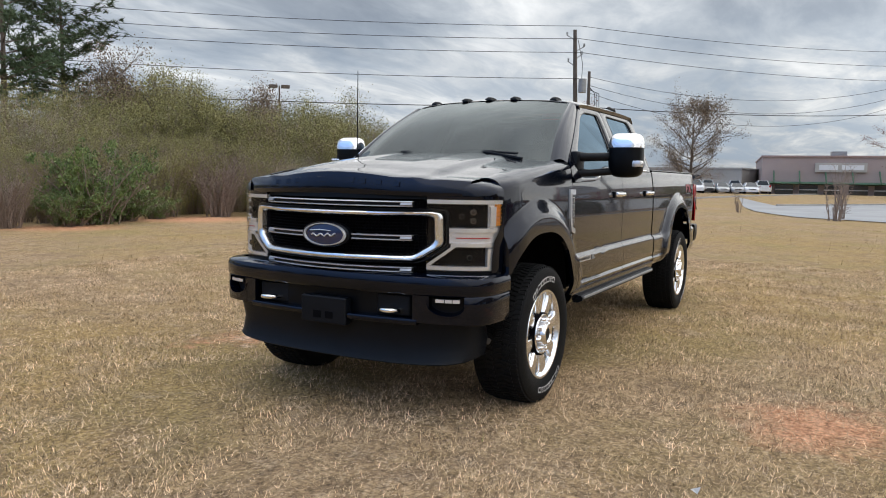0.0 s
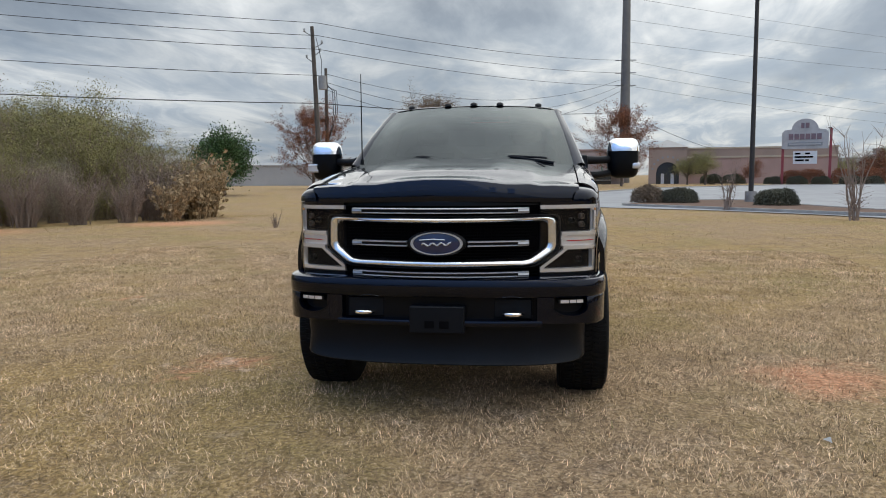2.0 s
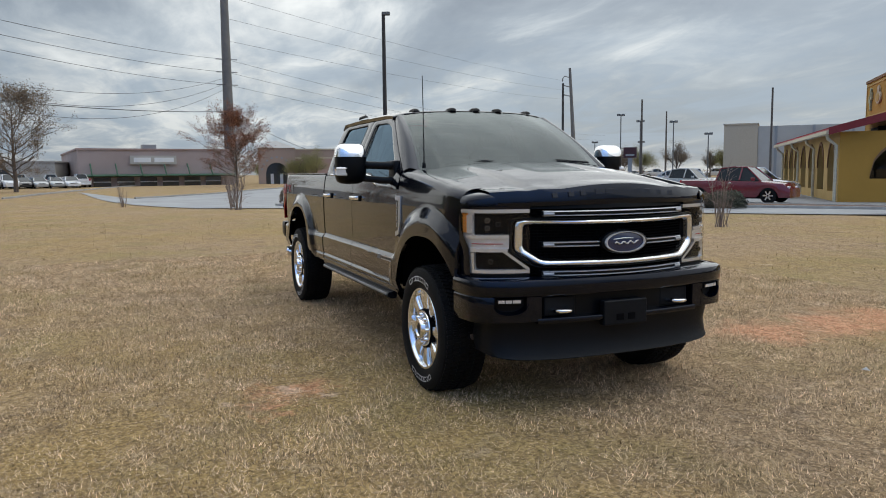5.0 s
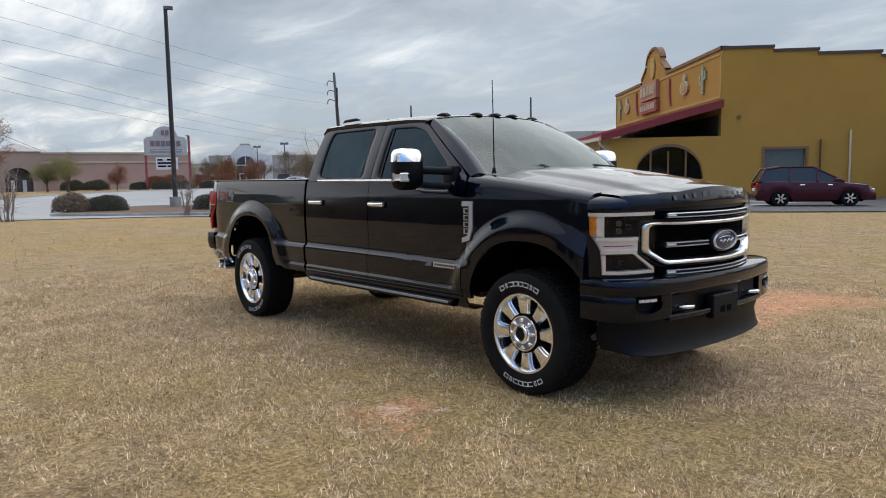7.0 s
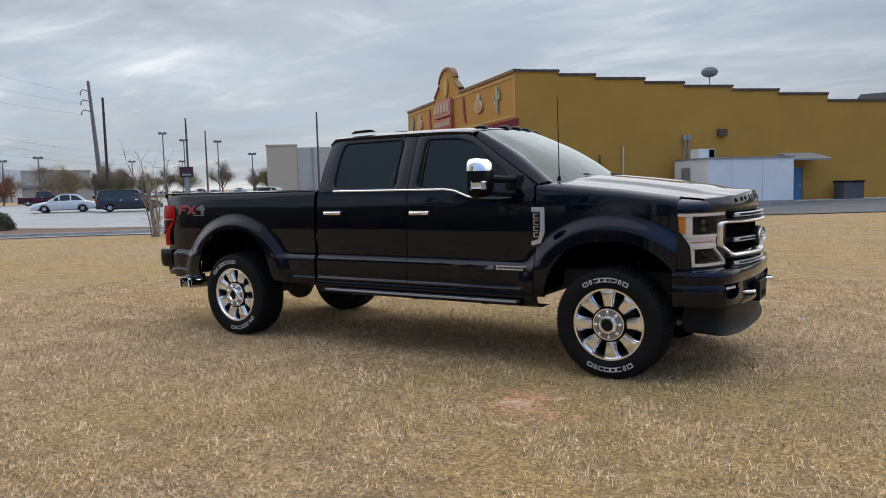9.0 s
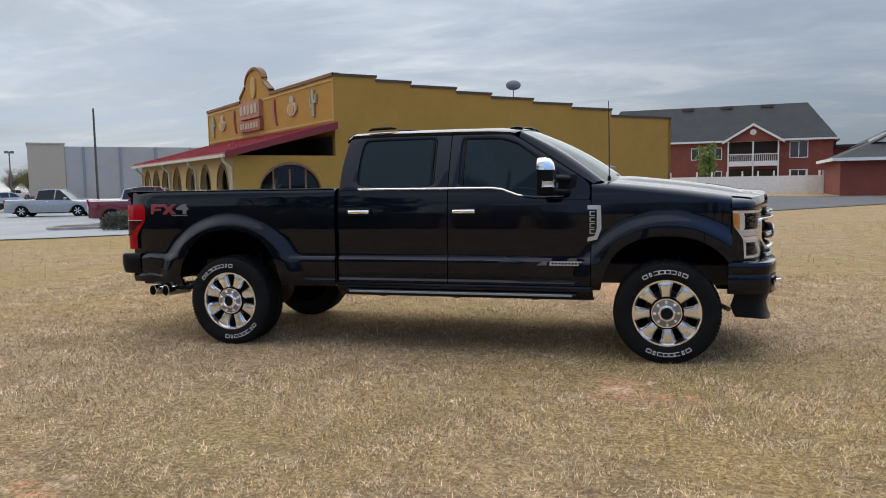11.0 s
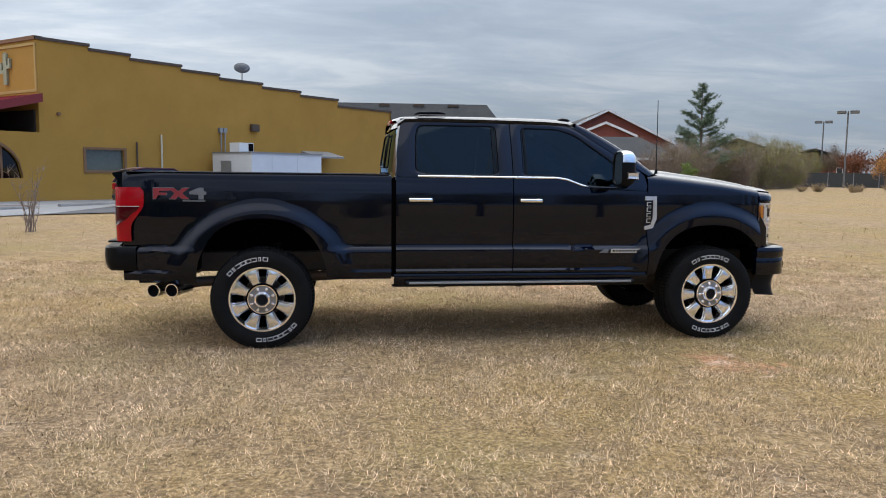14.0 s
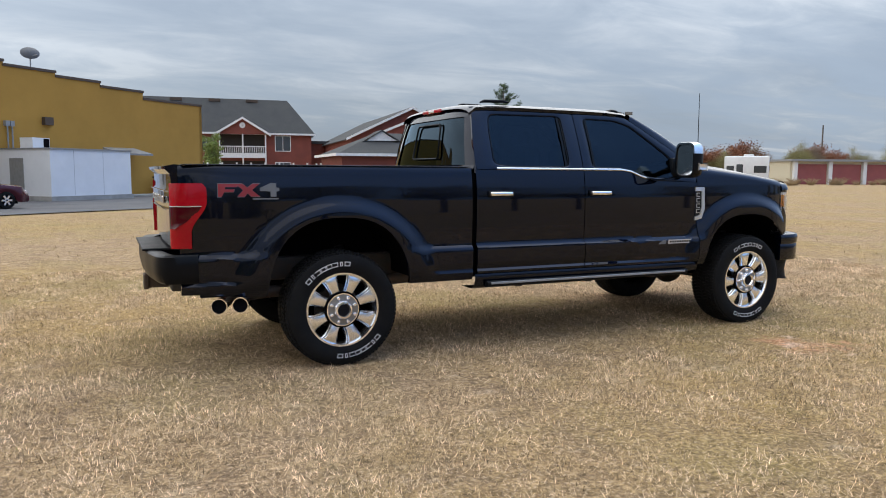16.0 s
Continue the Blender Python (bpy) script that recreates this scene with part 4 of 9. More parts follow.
# ---- wheels ----
def build_wheel():
    wheel = new("wheel")
    wheel.parent = truck
    R, W = 0.430, 0.160
    bm = B()
    revolve(bm, [(0.262, 0.125), (0.275, 0.140), (0.30, 0.152), (0.345, 0.162), (0.385, 0.158), (0.408, 0.147), (0.420, 0.128), (0.424, 0.09), (0.426, 0.03), (0.426, -0.03), (0.424, -0.09), (0.420, -0.128), (0.408, -0.147),
                 (0.385, -0.158), (0.30, -0.152), (0.262, -0.125)], 72)
    for k in range(84):      # tread and shoulder lugs
        a = 2 * math.pi * k / 84
        for off, y0, y1, tw, h in ((0, 0.100, 0.138, 9, 0.424), (0.5, 0.058, 0.098, -14, 0.433), (0.2, 0.008, 0.052, 14, 0.434), (0.7, -0.052, -0.008, -14, 0.434), (0.0, -0.098, -0.058, 14, 0.433), (0.5, -0.138, -0.100, -9, 0.424)):
            m = Matrix.Rotation(a + off * 2 * math.pi / 84, 4, "Y") @ Matrix.Translation((0, (y0 + y1) / 2, h - 0.012)) @ Matrix.Rotation(radians(tw), 4, "Z")
            hw, hl = (y1 - y0) / 2, 0.0112
            v = [bm.verts.new(m @ Vector((sx * hl * (0.85 if z else 1), sy * hw, z))) for z in (0.0, 0.013) for sx, sy in ((-1, -1), (1, -1), (1, 1), (-1, 1))]
            bm.faces.new(v[4:])
            for i in range(4):
                j = (i + 1) % 4
                bm.faces.new((v[i], v[j], v[4 + j], v[4 + i]))
    tyre = part("tyre", bm, RUBBER, wheel, "black all-terrain tyre with white lettering", smooth=32)
    # outlined sidewall lettering as plain blocks, twice round
    bm = B()
    for base in (math.radians(90), math.radians(-90)):
        for i in range(8):
            a = base - (i - 3.5) * 0.135
            wl = 0.038 if i not in (1, 6) else 0.014
            for du, dv, lu, lv in ((0, 0.014, wl / 2, 0.0026), (0, -0.014, wl / 2, 0.0026), (-wl / 2, 0, 0.0026, 0.0165), (wl / 2, 0, 0.0026, 0.0165)):
                if (i * 7 + int(du * 1000)) % 3 == 0 and du > 0:
                    continue
                def pl(u, q):
                    rr, aa = 0.345 + q, a - u / 0.345
                    return (rr * math.cos(aa), 0.1640 - 0.9 * abs(q) * 0.06, rr * math.sin(aa))
                bm.faces.new([bm.verts.new(pl(du + su * lu, dv + sv * lv)) for su, sv in ((-1, -1), (1, -1), (1, 1), (-1, 1))])
    part("sidewall_lettering", bm, LETTER, wheel)["kind"] = "stuff"
    # rim barrel and lip
    bm = B()
    revolve(bm, [(0.272, 0.128), (0.280, 0.140), (0.277, 0.147), (0.264, 0.146), (0.256, 0.132), (0.248, 0.10), (0.240, 0.02), (0.235, -0.10)], 64)
    part("rim", bm, ALLOY, wheel, "chrome wheel rim", smooth=45)
    bm = B()
    revolve(bm, [(0.0, 0.0), (0.17, 0.0), (0.175, -0.03)], 40)
    part("brake_disc", bm, STEEL, wheel)
    bm = B()
    revolve(bm, [(0.238, -0.09), (0.0, -0.09)], 40)
    part("inner_face", bm, DARK, wheel)
    # one of eight wide spokes
    bm = B()
    sec = []
    for r, hw, y in ((0.070, 0.022, 0.100), (0.10, 0.027, 0.116), (0.13, 0.031, 0.124), (0.17, 0.036, 0.130), (0.205, 0.041, 0.133), (0.226, 0.045, 0.133), (0.242, 0.052, 0.131), (0.256, 0.080, 0.127)):
        # a slightly dished face, a step down to a lower shelf on either flank
        half = [(y + 0.003, 0.0), (y + 0.0025, hw * 0.45), (y, hw * 0.84), (y - 0.003, hw * 0.90), (y - 0.012, hw * 1.02), (y - 0.020, hw * 1.06), (y - 0.026, hw * 1.20), (y - 0.080, hw * 1.26)]
        sec.append([(r, yy, -zz) for yy, zz in half[::-1][:-1]] + [(r, yy, zz) for yy, zz in half])
    grid(bm, sec)
    spoke = part("spoke", bm, ALLOY, wheel, "bright chrome-clad spoke", smooth=28, at=pose(0, 0, 0, 0, 0, 0))
    for k in range(1, 8):
        share(spoke, "spoke", wheel, pose(0, 0, 0, 0, 45 * k, 0))
    bm = B()
    revolve(bm, [(0.128, 0.09), (0.128, 0.130), (0.123, 0.142), (0.116, 0.142), (0.113, 0.131)], 40)
    part("hub", bm, CHROME, wheel, "chrome hub cover", smooth=35)
    bm = B()
    revolve(bm, [(0.116, 0.132), (0.072, 0.134)], 40)
    part("lug_plate", bm, BAR_END, wheel)
    bm = B()
    revolve(bm, [(0.073, 0.128), (0.070, 0.162), (0.062, 0.175), (0.050, 0.177), (0.043, 0.166), (0.0, 0.162)], 40)
    part("hub_dome", bm, CHROME, wheel, "chrome centre dome", smooth=35)
    # proud dark ring stands in for the shade of a groove round the hub
    bm = B()
    revolve(bm, [(0.135, 0.100), (0.135, 0.1345), (0.132, 0.1355), (0.127, 0.1355)], 40)
    part("hub_groove", bm, DARK, wheel)
    bm = B()
    revolve(bm, [(0.043, 0.166), (0.034, 0.168), (0.0, 0.168)], 24)
    part("centre_cap", bm, TRIM, wheel)
    bm = B()
    revolve(bm, [(0.0150, 0.115), (0.0150, 0.154), (0.009, 0.161), (0.0, 0.162)], 8)
    nut = part("lug_nut", bm, CHROME, wheel, smooth=40, at=pose(0.095, 0, 0))
    for k in range(1, 8):
        a = 2 * math.pi * k / 8
        share(nut, "lug_nut", wheel, pose(0.095 * math.cos(a), 0, 0.095 * math.sin(a)))
    return wheel


first_wheel = build_wheel()
first_wheel.matrix_basis = pose(0, 0.845, 0.424, 0, 12, 0)
for xa, sd, spin in ((AXLES[1], 1, 40), (0.0, -1, 3), (AXLES[1], -1, 22)):
    copy_thing(first_wheel, pose(xa, sd * 0.845, 0.424, 0, spin, 0 if sd > 0 else 180))

# ---- front end ----
def along(path, n=6):
    return spline([(a, b, 0.0) for a, b in path], n)


LAMP_PLAN = along([(0.475, 0.922), (0.545, 0.906), (0.605, 0.868), (0.652, 0.808), (0.686, 0.735), (0.712, 0.660), (0.733, 0.580)], 8)


def plan_at(plan, s_):
    """The point at a share s_ of a plan curve, and the outward normal there."""
    i = min(len(plan) - 2, max(0, int(s_ * (len(plan) - 1))))
    f = s_ * (len(plan) - 1) - i
    p = plan[i].lerp(plan[i + 1], f)
    d = (plan[i + 1] - plan[i]).normalized()
    return p, Vector((-d.y, d.x, 0)) * (-1 if (-d.y * 1 + d.x * 0) < 0 and d.y > 0 else 1)


def slab(bm, plan, s0, s1, z0, z1, o0, o1, sd, n=8, lean=0.0, skew=0.0, soft=0.0):
    """A curved block that follows a plan curve from share s0 to s1, between two offsets."""
    rows = []
    for k in range(n + 1):
        q = s0 + (s1 - s0) * k / n
        rows.append([])
        for o, z in (((o0, z0), (o1, z0 + 0.004), (o1, z1 - 0.004), (o0, z1)) if not soft else
                     ((o0, z0), (o1 - soft * 0.4, z0), (o1, z0 + soft * 0.5), (o1, z1 - soft), (o1 - soft * 0.3, z1 - soft * 0.3), (o1 - soft, z1), (o0, z1 + 0.002))):
            p, nn = plan_at(plan, min(1, max(0, q + skew * (z - z0))))
            c = p + nn * o
            rows[-1].append((c.x + lean * (z - z0), sd * c.y, z))
    vs = grid(bm, rows, close_u=True)
    bm.faces.new(vs[0][::-1]), bm.faces.new(vs[-1])
    return bm


for sd in SIDES:
    lamp = new("headlight")
    lamp.parent = truck
    lamp["label"] = "headlight with bright C-shaped surround and amber side lens"
    bm = B()
    slab(bm, LAMP_PLAN, 0.0, 1.0, 0.868, 1.268, -0.08, -0.030, sd, 16)
    part("housing", bm, DARK, lamp, smooth=40)
    bm = B()
    slab(bm, LAMP_PLAN, 0.01, 0.24, 0.878, 1.255, -0.04, -0.021, sd, 6)
    part("side_reflector", bm, SILVER, lamp, "silver side reflector", smooth=30)
    bm = B()   # painted edge that slants down along the fender
    grid(bm, [[(p_.x + n_.x * 0.004, sd * (p_.y + n_.y * 0.004), z) for p_, n_ in (plan_at(LAMP_PLAN, s1 * k / 6) for k in range(7))]
              for z, s1 in ((0.860, 0.215), (0.95, 0.205), (1.03, 0.185), (1.085, 0.11), (1.135, 0.03), (1.27, 0.006))])
    part("edge_panel", bm, PAINT, lamp, smooth=50)
    bm = B()   # bright surround: top bar, outer upright, middle block, lower frame
    slab(bm, LAMP_PLAN, 0.01, 1.0, 1.236, 1.266, -0.03, -0.006, sd, 12)
    slab(bm, LAMP_PLAN, 0.130, 0.230, 1.112, 1.230, -0.03, -0.007, sd, 4)
    slab(bm, LAMP_PLAN, 0.125, 0.74, 1.080, 1.110, -0.03, -0.006, sd)
    slab(bm, LAMP_PLAN, 0.155, 0.72, 1.000, 1.030, -0.03, -0.004, sd)
    slab(bm, LAMP_PLAN, 0.185, 0.265, 0.872, 1.000, -0.03, -0.006, sd, 4)
    slab(bm, LAMP_PLAN, 0.19, 1.0, 0.870, 0.898, -0.03, -0.006, sd, 12)
    rows = []      # slanting inner edge of the lower lamp
    for k in range(9):
        q, z = 0.66 + 0.34 * k / 8, 1.014 - 0.118 * k / 8
        p, nn = plan_at(LAMP_PLAN, q)
        rows.append([((p + nn * o).x, sd * (p + nn * o).y, z + dz) for o, dz in ((-0.03, -0.013), (-0.007, -0.011), (-0.007, 0.009), (-0.03, 0.011))])
    grid(bm, rows, close_u=True)
    part("light_frame", bm, WHITE_LENS, lamp, "pale light-guide frame", smooth=30)
    bm = B()
    slab(bm, LAMP_PLAN, 0.09, 0.74, 1.020, 1.100, -0.03, -0.014, sd)
    part("reflector", bm, SILVER, lamp, "silver reflector band", smooth=30)
    bm = B()
    slab(bm, LAMP_PLAN, 0.22, 0.66, 1.051, 1.056, -0.014, -0.009, sd)
    part("marker_line", bm, RED, lamp)
    bm = B()
    for k in range(6):
        slab(bm, LAMP_PLAN, 0.022, 0.120, 1.120 + 0.021 * k, 1.133 + 0.021 * k, -0.03, -0.008, sd, 4)
    slab(bm, LAMP_PLAN, 0.018, 0.124, 1.114, 1.250, -0.03, -0.018, sd, 4)
    part("amber_lens", bm, AMBER, lamp, "ribbed amber side lens", smooth=30)
    for zc, q in ((1.195, 0.46), (1.148, 0.46), (1.172, 0.60), (0.945, 0.50)):
        p, nn = plan_at(LAMP_PLAN, q)
        bm = B()
        revolve(bm, [(0.016, -0.02), (0.018, 0.010), (0.015, 0.012), (0.012, 0.0), (0.0, 0.004)], 16)
        part("projector", bm, STEEL if q < 0.5 else SATIN, lamp, smooth=40,
             at=pose(p.x - nn.x * 0.022, sd * (p.y - nn.y * 0.022), zc, 0, 0, math.degrees(math.atan2(sd * nn.y, nn.x)) - 90))
    bm = B()
    grid(bm, [[(p_.x, sd * p_.y, z) for p_ in LAMP_PLAN] for z in (0.870, 1.0, 1.13, 1.266)])
    lens = part("clear_lens", bm, LENS, lamp, smooth=40)
    lens.visible_shadow = False


def gx(y):
    return 0.885 - 0.172 * (abs(y) / 0.66) ** 2


def ring(bm, outer, inner, depth, lift):
    """A bar that runs round between two outlines in the grille's curved plane."""
    n = 260
    o, i = resample(outer, n), resample(inner, n)
    rows = []
    for f, d in ((0.0, 0.0), (0.0, depth * 0.45), (0.05, depth * 0.70), (0.16, depth * 0.90), (0.32, depth), (0.52, depth * 0.99), (0.70, depth * 0.86), (0.80, depth * 0.55), (1.0, 0.0)):
        rows.append([(gx(a[0]) + lift + d, a[0] + (b[0] - a[0]) * f, a[1] + (b[1] - a[1]) * f) for a, b in zip(o, i)])
    grid(bm, rows, close_u=True)
    return bm


grille = new("grille")
grille.parent = truck
grille["label"] = "chrome-framed grille with black mesh and an oval badge"
half_o = [(0, 1.196), (0.62, 1.196), (0.656, 1.189), (0.669, 1.168), (0.671, 1.03), (0.660, 1.005), (0.56, 0.935), (0.52, 0.922), (0, 0.916)]
half_i = [(0, 1.160), (0.575, 1.160), (0.597, 1.155), (0.604, 1.140), (0.604, 1.045), (0.59, 1.025), (0.515, 0.972), (0.49, 0.964), (0, 0.958)]
full = lambda h: [(-y, z) for y, z in h[::-1][:-1]] + h[:-1]
bm = B()
ring(bm, full(half_o), full(half_i), 0.040, -0.022)
part("surround", bm, BRUSHED, grille, "broad satin-chrome surround", smooth=35)
bm = B()
big_o = [(y * 1.035 if y else 0, z + (0.014 if z > 1.05 else -0.014)) for y, z in half_o]
ring(bm, full(big_o), full(half_o), 0.018, -0.024)
part("shadow_gap", bm, SATIN, grille, smooth=35)
bm = B()
rows = [[(gx(y) - 0.085, y, z) for y in np.linspace(-0.66, 0.66, 25)] for z in (0.85, 1.28)]
grid(bm, rows)
for z in np.linspace(0.865, 1.265, 24):
    vsr = [[(gx(y) - 0.06 + dx, y, z + dz) for dx, dz in ((-0.015, -0.003), (0.004, -0.003), (0.004, 0.003), (-0.015, 0.003))] for y in np.linspace(-0.62, 0.62, 25)]
    grid(bm, vsr, close_u=True)
for y in np.linspace(-0.60, 0.60, 61):
    box(bm, gx(y) - 0.075, gx(y) - 0.062, y - 0.002, y + 0.002, 0.86, 1.27)
part("mesh", bm, DARK, grille)
for y0, y1, z0, z1, nm in ((-0.515, 0.515, 1.218, 1.252, "bar"), (-0.515, -0.175, 1.032, 1.065, "bar"), (0.175, 0.515, 1.032, 1.065, "bar"), (-0.515, 0.515, 0.855, 0.888, "bar")):
    bm = B()
    rows = []
    for y in np.linspace(y0, y1, 25):
        rows.append([(gx(y) - 0.03 + dx, y, z) for dx, z in ((-0.03, z0), (0.022, z0 + 0.004), (0.026, (z0 + z1) / 2), (0.022, z1 - 0.004), (-0.03, z1))])
    vs = grid(bm, rows, close_u=True)
    bm.faces.new(vs[0]), bm.faces.new(vs[-1][::-1])
    bar = part(nm, bm, SATIN, grille, smooth=40)
    bm = B()
    for zz in (z0 + 0.005, z1 - 0.005):
        rows = [[(gx(y) - 0.003 + dx, y, zz + dz) for dx, dz in ((-0.012, -0.0034), (0.006, -0.0034), (0.007, -0.001), (0.000, 0.0036), (-0.012, 0.0036))] for y in np.linspace(y0, y1, 25)]
        vs = grid(bm, rows, close_u=True)
        bm.faces.new(vs[0]), bm.faces.new(vs[-1][::-1])
    part("chrome_line", bm, NICKEL, bar)
    for ya, yb in ((y0, y0 + 0.060), (y1 - 0.060, y1)):
        if (ya < 0 and y0 < -0.3 and ya == y0) or (yb > 0 and y1 > 0.3 and yb == y1):
            bm = B()
            rows = [[(gx(y) - 0.004 + dx, y, z) for dx, z in ((-0.02, z0 + 0.005), (0.008, z0 + 0.005), (0.012, (z0 + z1) / 2 - 0.004), (0.002, z1 - 0.004), (-0.02, z1 - 0.004))] for y in np.linspace(ya, yb, 5)]
            vs = grid(bm, rows, close_u=True)
            bm.faces.new(vs[0]), bm.faces.new(vs[-1][::-1])
            part("bar_end", bm, BAR_END, bar)
# oval badge with a plain slanting mark
badge = new("badge")
badge.parent = truck
BP = pose(0.895, 0, 1.052)
for prof, m_, nm in (([(1.12, -0.05), (1.12, -0.012), (1.02, -0.004)], SATIN, "mount"), ([(1.0, -0.02), (1.0, 0.0), (0.97, 0.006), (0.91, 0.006), (0.885, -0.002)], NICKEL, "rim"), ([(0.88, -0.004), (0.6, 0.001), (0.0, 0.003)], BLUE_BADGE, "plate")):
    bm = B()
    rows = []
    for k in range(64):
        a = 2 * math.pi * k / 64
        rows.append([(h, 0.150 * r * math.cos(a), 0.066 * r * math.sin(a)) for r, h in prof])
    grid(bm, rows, close_v=True)
    part(nm, bm, m_, badge, smooth=40, at=BP)
bm = B()
wave = [(0.903, -0.085 + 0.17 * t, 1.050 + 0.007 * math.sin(t * 21.0) - 0.004 + 0.006 * t) for t in np.linspace(0, 1, 30)]
tube(bm, wave, [0.003 + 0.003 * abs(math.sin(i * 0.9)) for i in range(30)], 6)
tube(bm, [(0.903, -0.095, 1.072), (0.903, -0.02, 1.078), (0.903, 0.05, 1.074)], [0.003, 0.004, 0.003], 6)
part("mark", bm, NICKEL, badge, "plain silver mark", smooth=60)

# front bumper
BUMP = along([(0.455, 0.958), (0.56, 0.955), (0.66, 0.938), (0.745, 0.890), (0.795, 0.810), (0.825, 0.720), (0.850, 0.58), (0.878, 0.36), (0.890, 0.18), (0.893, 0.0)], 6)
bumper = new("front_bumper")
bumper.parent = truck
bumper["label"] = "body-coloured steel bumper with tow hooks"
for sd in SIDES:
    for nm, sp in (("upper_beam", [(0.0, 0.30, 0.745, 0.852, -0.08, 0.006, 12, 0.030), (0.30, 1.0, 0.745, 0.852, -0.19, 0.006, 28, 0.030)]),
                   ("end_section", [(0.0, 0.40, 0.590, 0.750, -0.06, 0.0, 16, 0.012), (0.61, 0.675, 0.592, 0.750, -0.06, 0.0, 6, 0.0), (0.39, 0.62, 0.592, 0.640, -0.06, 0.002, 8, 0.0), (0.39, 0.62, 0.742, 0.750, -0.06, 0.002, 8, 0.0)]),
                   ("lower_lip", [(0.66, 1.0, 0.580, 0.614, -0.06, 0.004, 14, 0.010)])):
        bm = B()
        for s0, s1, z0, z1, o0, o1, n, sf in sp:
            slab(bm, BUMP, s0, s1, z0, z1, o0, o1, sd, n, soft=sf)
        part(nm, bm, PAINT, bumper, smooth=40)
bm = B()
for sd in SIDES:
    slab(bm, BUMP, 0.30, 1.0, 0.586, 0.836, -0.09, -0.055, sd, 24)
part("recess", bm, SATIN, bumper, smooth=40)
for sd in SIDES:
    bm = B()
    rows = []      # rounded lower edge of the lamp pocket
    for k in range(21):
        u = -1 + 2 * k / 20
        zc = 0.708 - 0.066 * max(0.0, 1 - abs(u) ** 2.6) ** 0.5
        p, nn = plan_at(BUMP, 0.505 + 0.115 * u)
        rows.append([((p + nn * o).x, sd * (p + nn * o).y, z) for o, z in ((0.0015, 0.632), (0.0015, zc - 0.010), (0.006, zc - 0.006), (0.006, zc), (-0.01, zc + 0.004), (-0.052, zc + 0.010))])
    grid(bm, rows)
    part("fog_pocket", bm, PAINT, bumper, smooth=35)
    fog_m = B()
    slab(fog_m, BUMP, 0.42, 0.59, 0.706, 0.738, -0.05, -0.006, sd, 6)
    part("fog_light", fog_m, SATIN, bumper, "small clear fog lamp", smooth=35)
    for k in range(3):
        bm = B()
        slab(bm, BUMP, 0.428 + 0.052 * k, 0.474 + 0.052 * k, 0.709, 0.735, -0.05, -0.003, sd, 3)
        part("fog_element", bm, SILVER, bumper)
    bm = B()   # tow hook
    hy = sd * 0.427
    box(bm, 0.77, 0.830, hy - 0.110, hy + 0.110, 0.618, 0.738, 0.008)
    part("hook_recess", bm, TRIM, bumper)
    bm = B()
    tube(bm, [(0.80, hy - 0.052, 0.655), (0.875, hy - 0.050, 0.656), (0.905, hy - 0.030, 0.657), (0.912, hy, 0.657), (0.905, hy + 0.030, 0.657), (0.875, hy + 0.050, 0.656), (0.80, hy + 0.052, 0.655)], 0.013, 8)
    part("tow_hook", bm, CHROME, bumper, "bright tow hook", smooth=60)
bm = B()
box(bm, 0.850, 0.908, -0.158, 0.158, 0.540, 0.695, 0.006)
plate = part("plate_bracket", bm, TRIM, truck, "empty black number-plate bracket")
for yy in (-0.07, 0.015):
    bm = B()
    box(bm, 0.906, 0.9105, yy, yy + 0.055, 0.570, 0.612, 0.002)
    part("slot", bm, DARK, plate)
# air dam under the bumper
DAM = along([(0.50, 0.842), (0.62, 0.838), (0.71, 0.80), (0.77, 0.70), (0.81, 0.50), (0.835, 0.25), (0.842, 0.0)], 6)
bm = B()
rows = []
for k in range(41):
    q = k / 40
    p, nn = plan_at(DAM, q)
    zb = 0.385 - 0.040 * ss(q * 1.3)
    rows.append([(p.x + dx, p.y, z) for dx, z in ((-0.05, 0.605), (0.012, 0.600), (0.004, 0.56), (-0.018, 0.48), (0.0, zb + 0.03), (0.016, zb + 0.006), (0.010, zb), (-0.03, zb + 0.004))])
rows = rows + [[(x, -y, z) for x, y, z in r] for r in rows[::-1][1:]]
grid(bm, rows)
part("air_dam", bm, TRIM, truck, "black plastic air dam", smooth=45)
for sd in SIDES:
    bm = B()
    tube(bm, [(0.40, sd * 0.60, 0.46), (0.47, sd * 0.84, 0.45)], 0.02, 8)
    part("stay", bm, STEEL, truck)
# filler between bumper top and lamps, radiator panel
for sd in SIDES:
    for z0, z1, o_ in ((0.840, 0.872, -0.010), (1.262, 1.284, -0.004)):
        bm = B()
        slab(bm, LAMP_PLAN, 0.0, 1.0, z0, z1, -0.10, o_, sd, 12)
        part("lamp_filler", bm, SATIN if z0 < 1 else PAINT, truck, smooth=40)
for sd in SIDES:
    bm = B()   # corner of the fender that closes down onto the lamp, under the hood's edge
    rows = []
    for k in range(13):
        f = k / 12
        p, nn = plan_at(LAMP_PLAN, 0.60 * f)
        xt = 0.470 + 0.155 * f
        zt = lerp(xt, HOOD_SIDE) - 0.012
        low_, mid_, top_ = Vector((p.x, p.y, 1.283)), Vector((p.x, p.y + 0.004, zt - 0.006)), Vector((xt, 0.801, zt))
        if f == 0:
            mid_.y = max(mid_.y, 0.918)
        rows.append([(c.x, sd * c.y, c.z) for c in (low_ * (1 - u) ** 2 + mid_ * 2 * u * (1 - u) + top_ * u * u for u in np.linspace(0, 1, 9))])
    grid(bm, rows)
    part("fender_corner", bm, PAINT, truck, smooth=60)
bm = B()
box(bm, 0.56, 0.60, -0.64, 0.64, 0.60, 1.28)
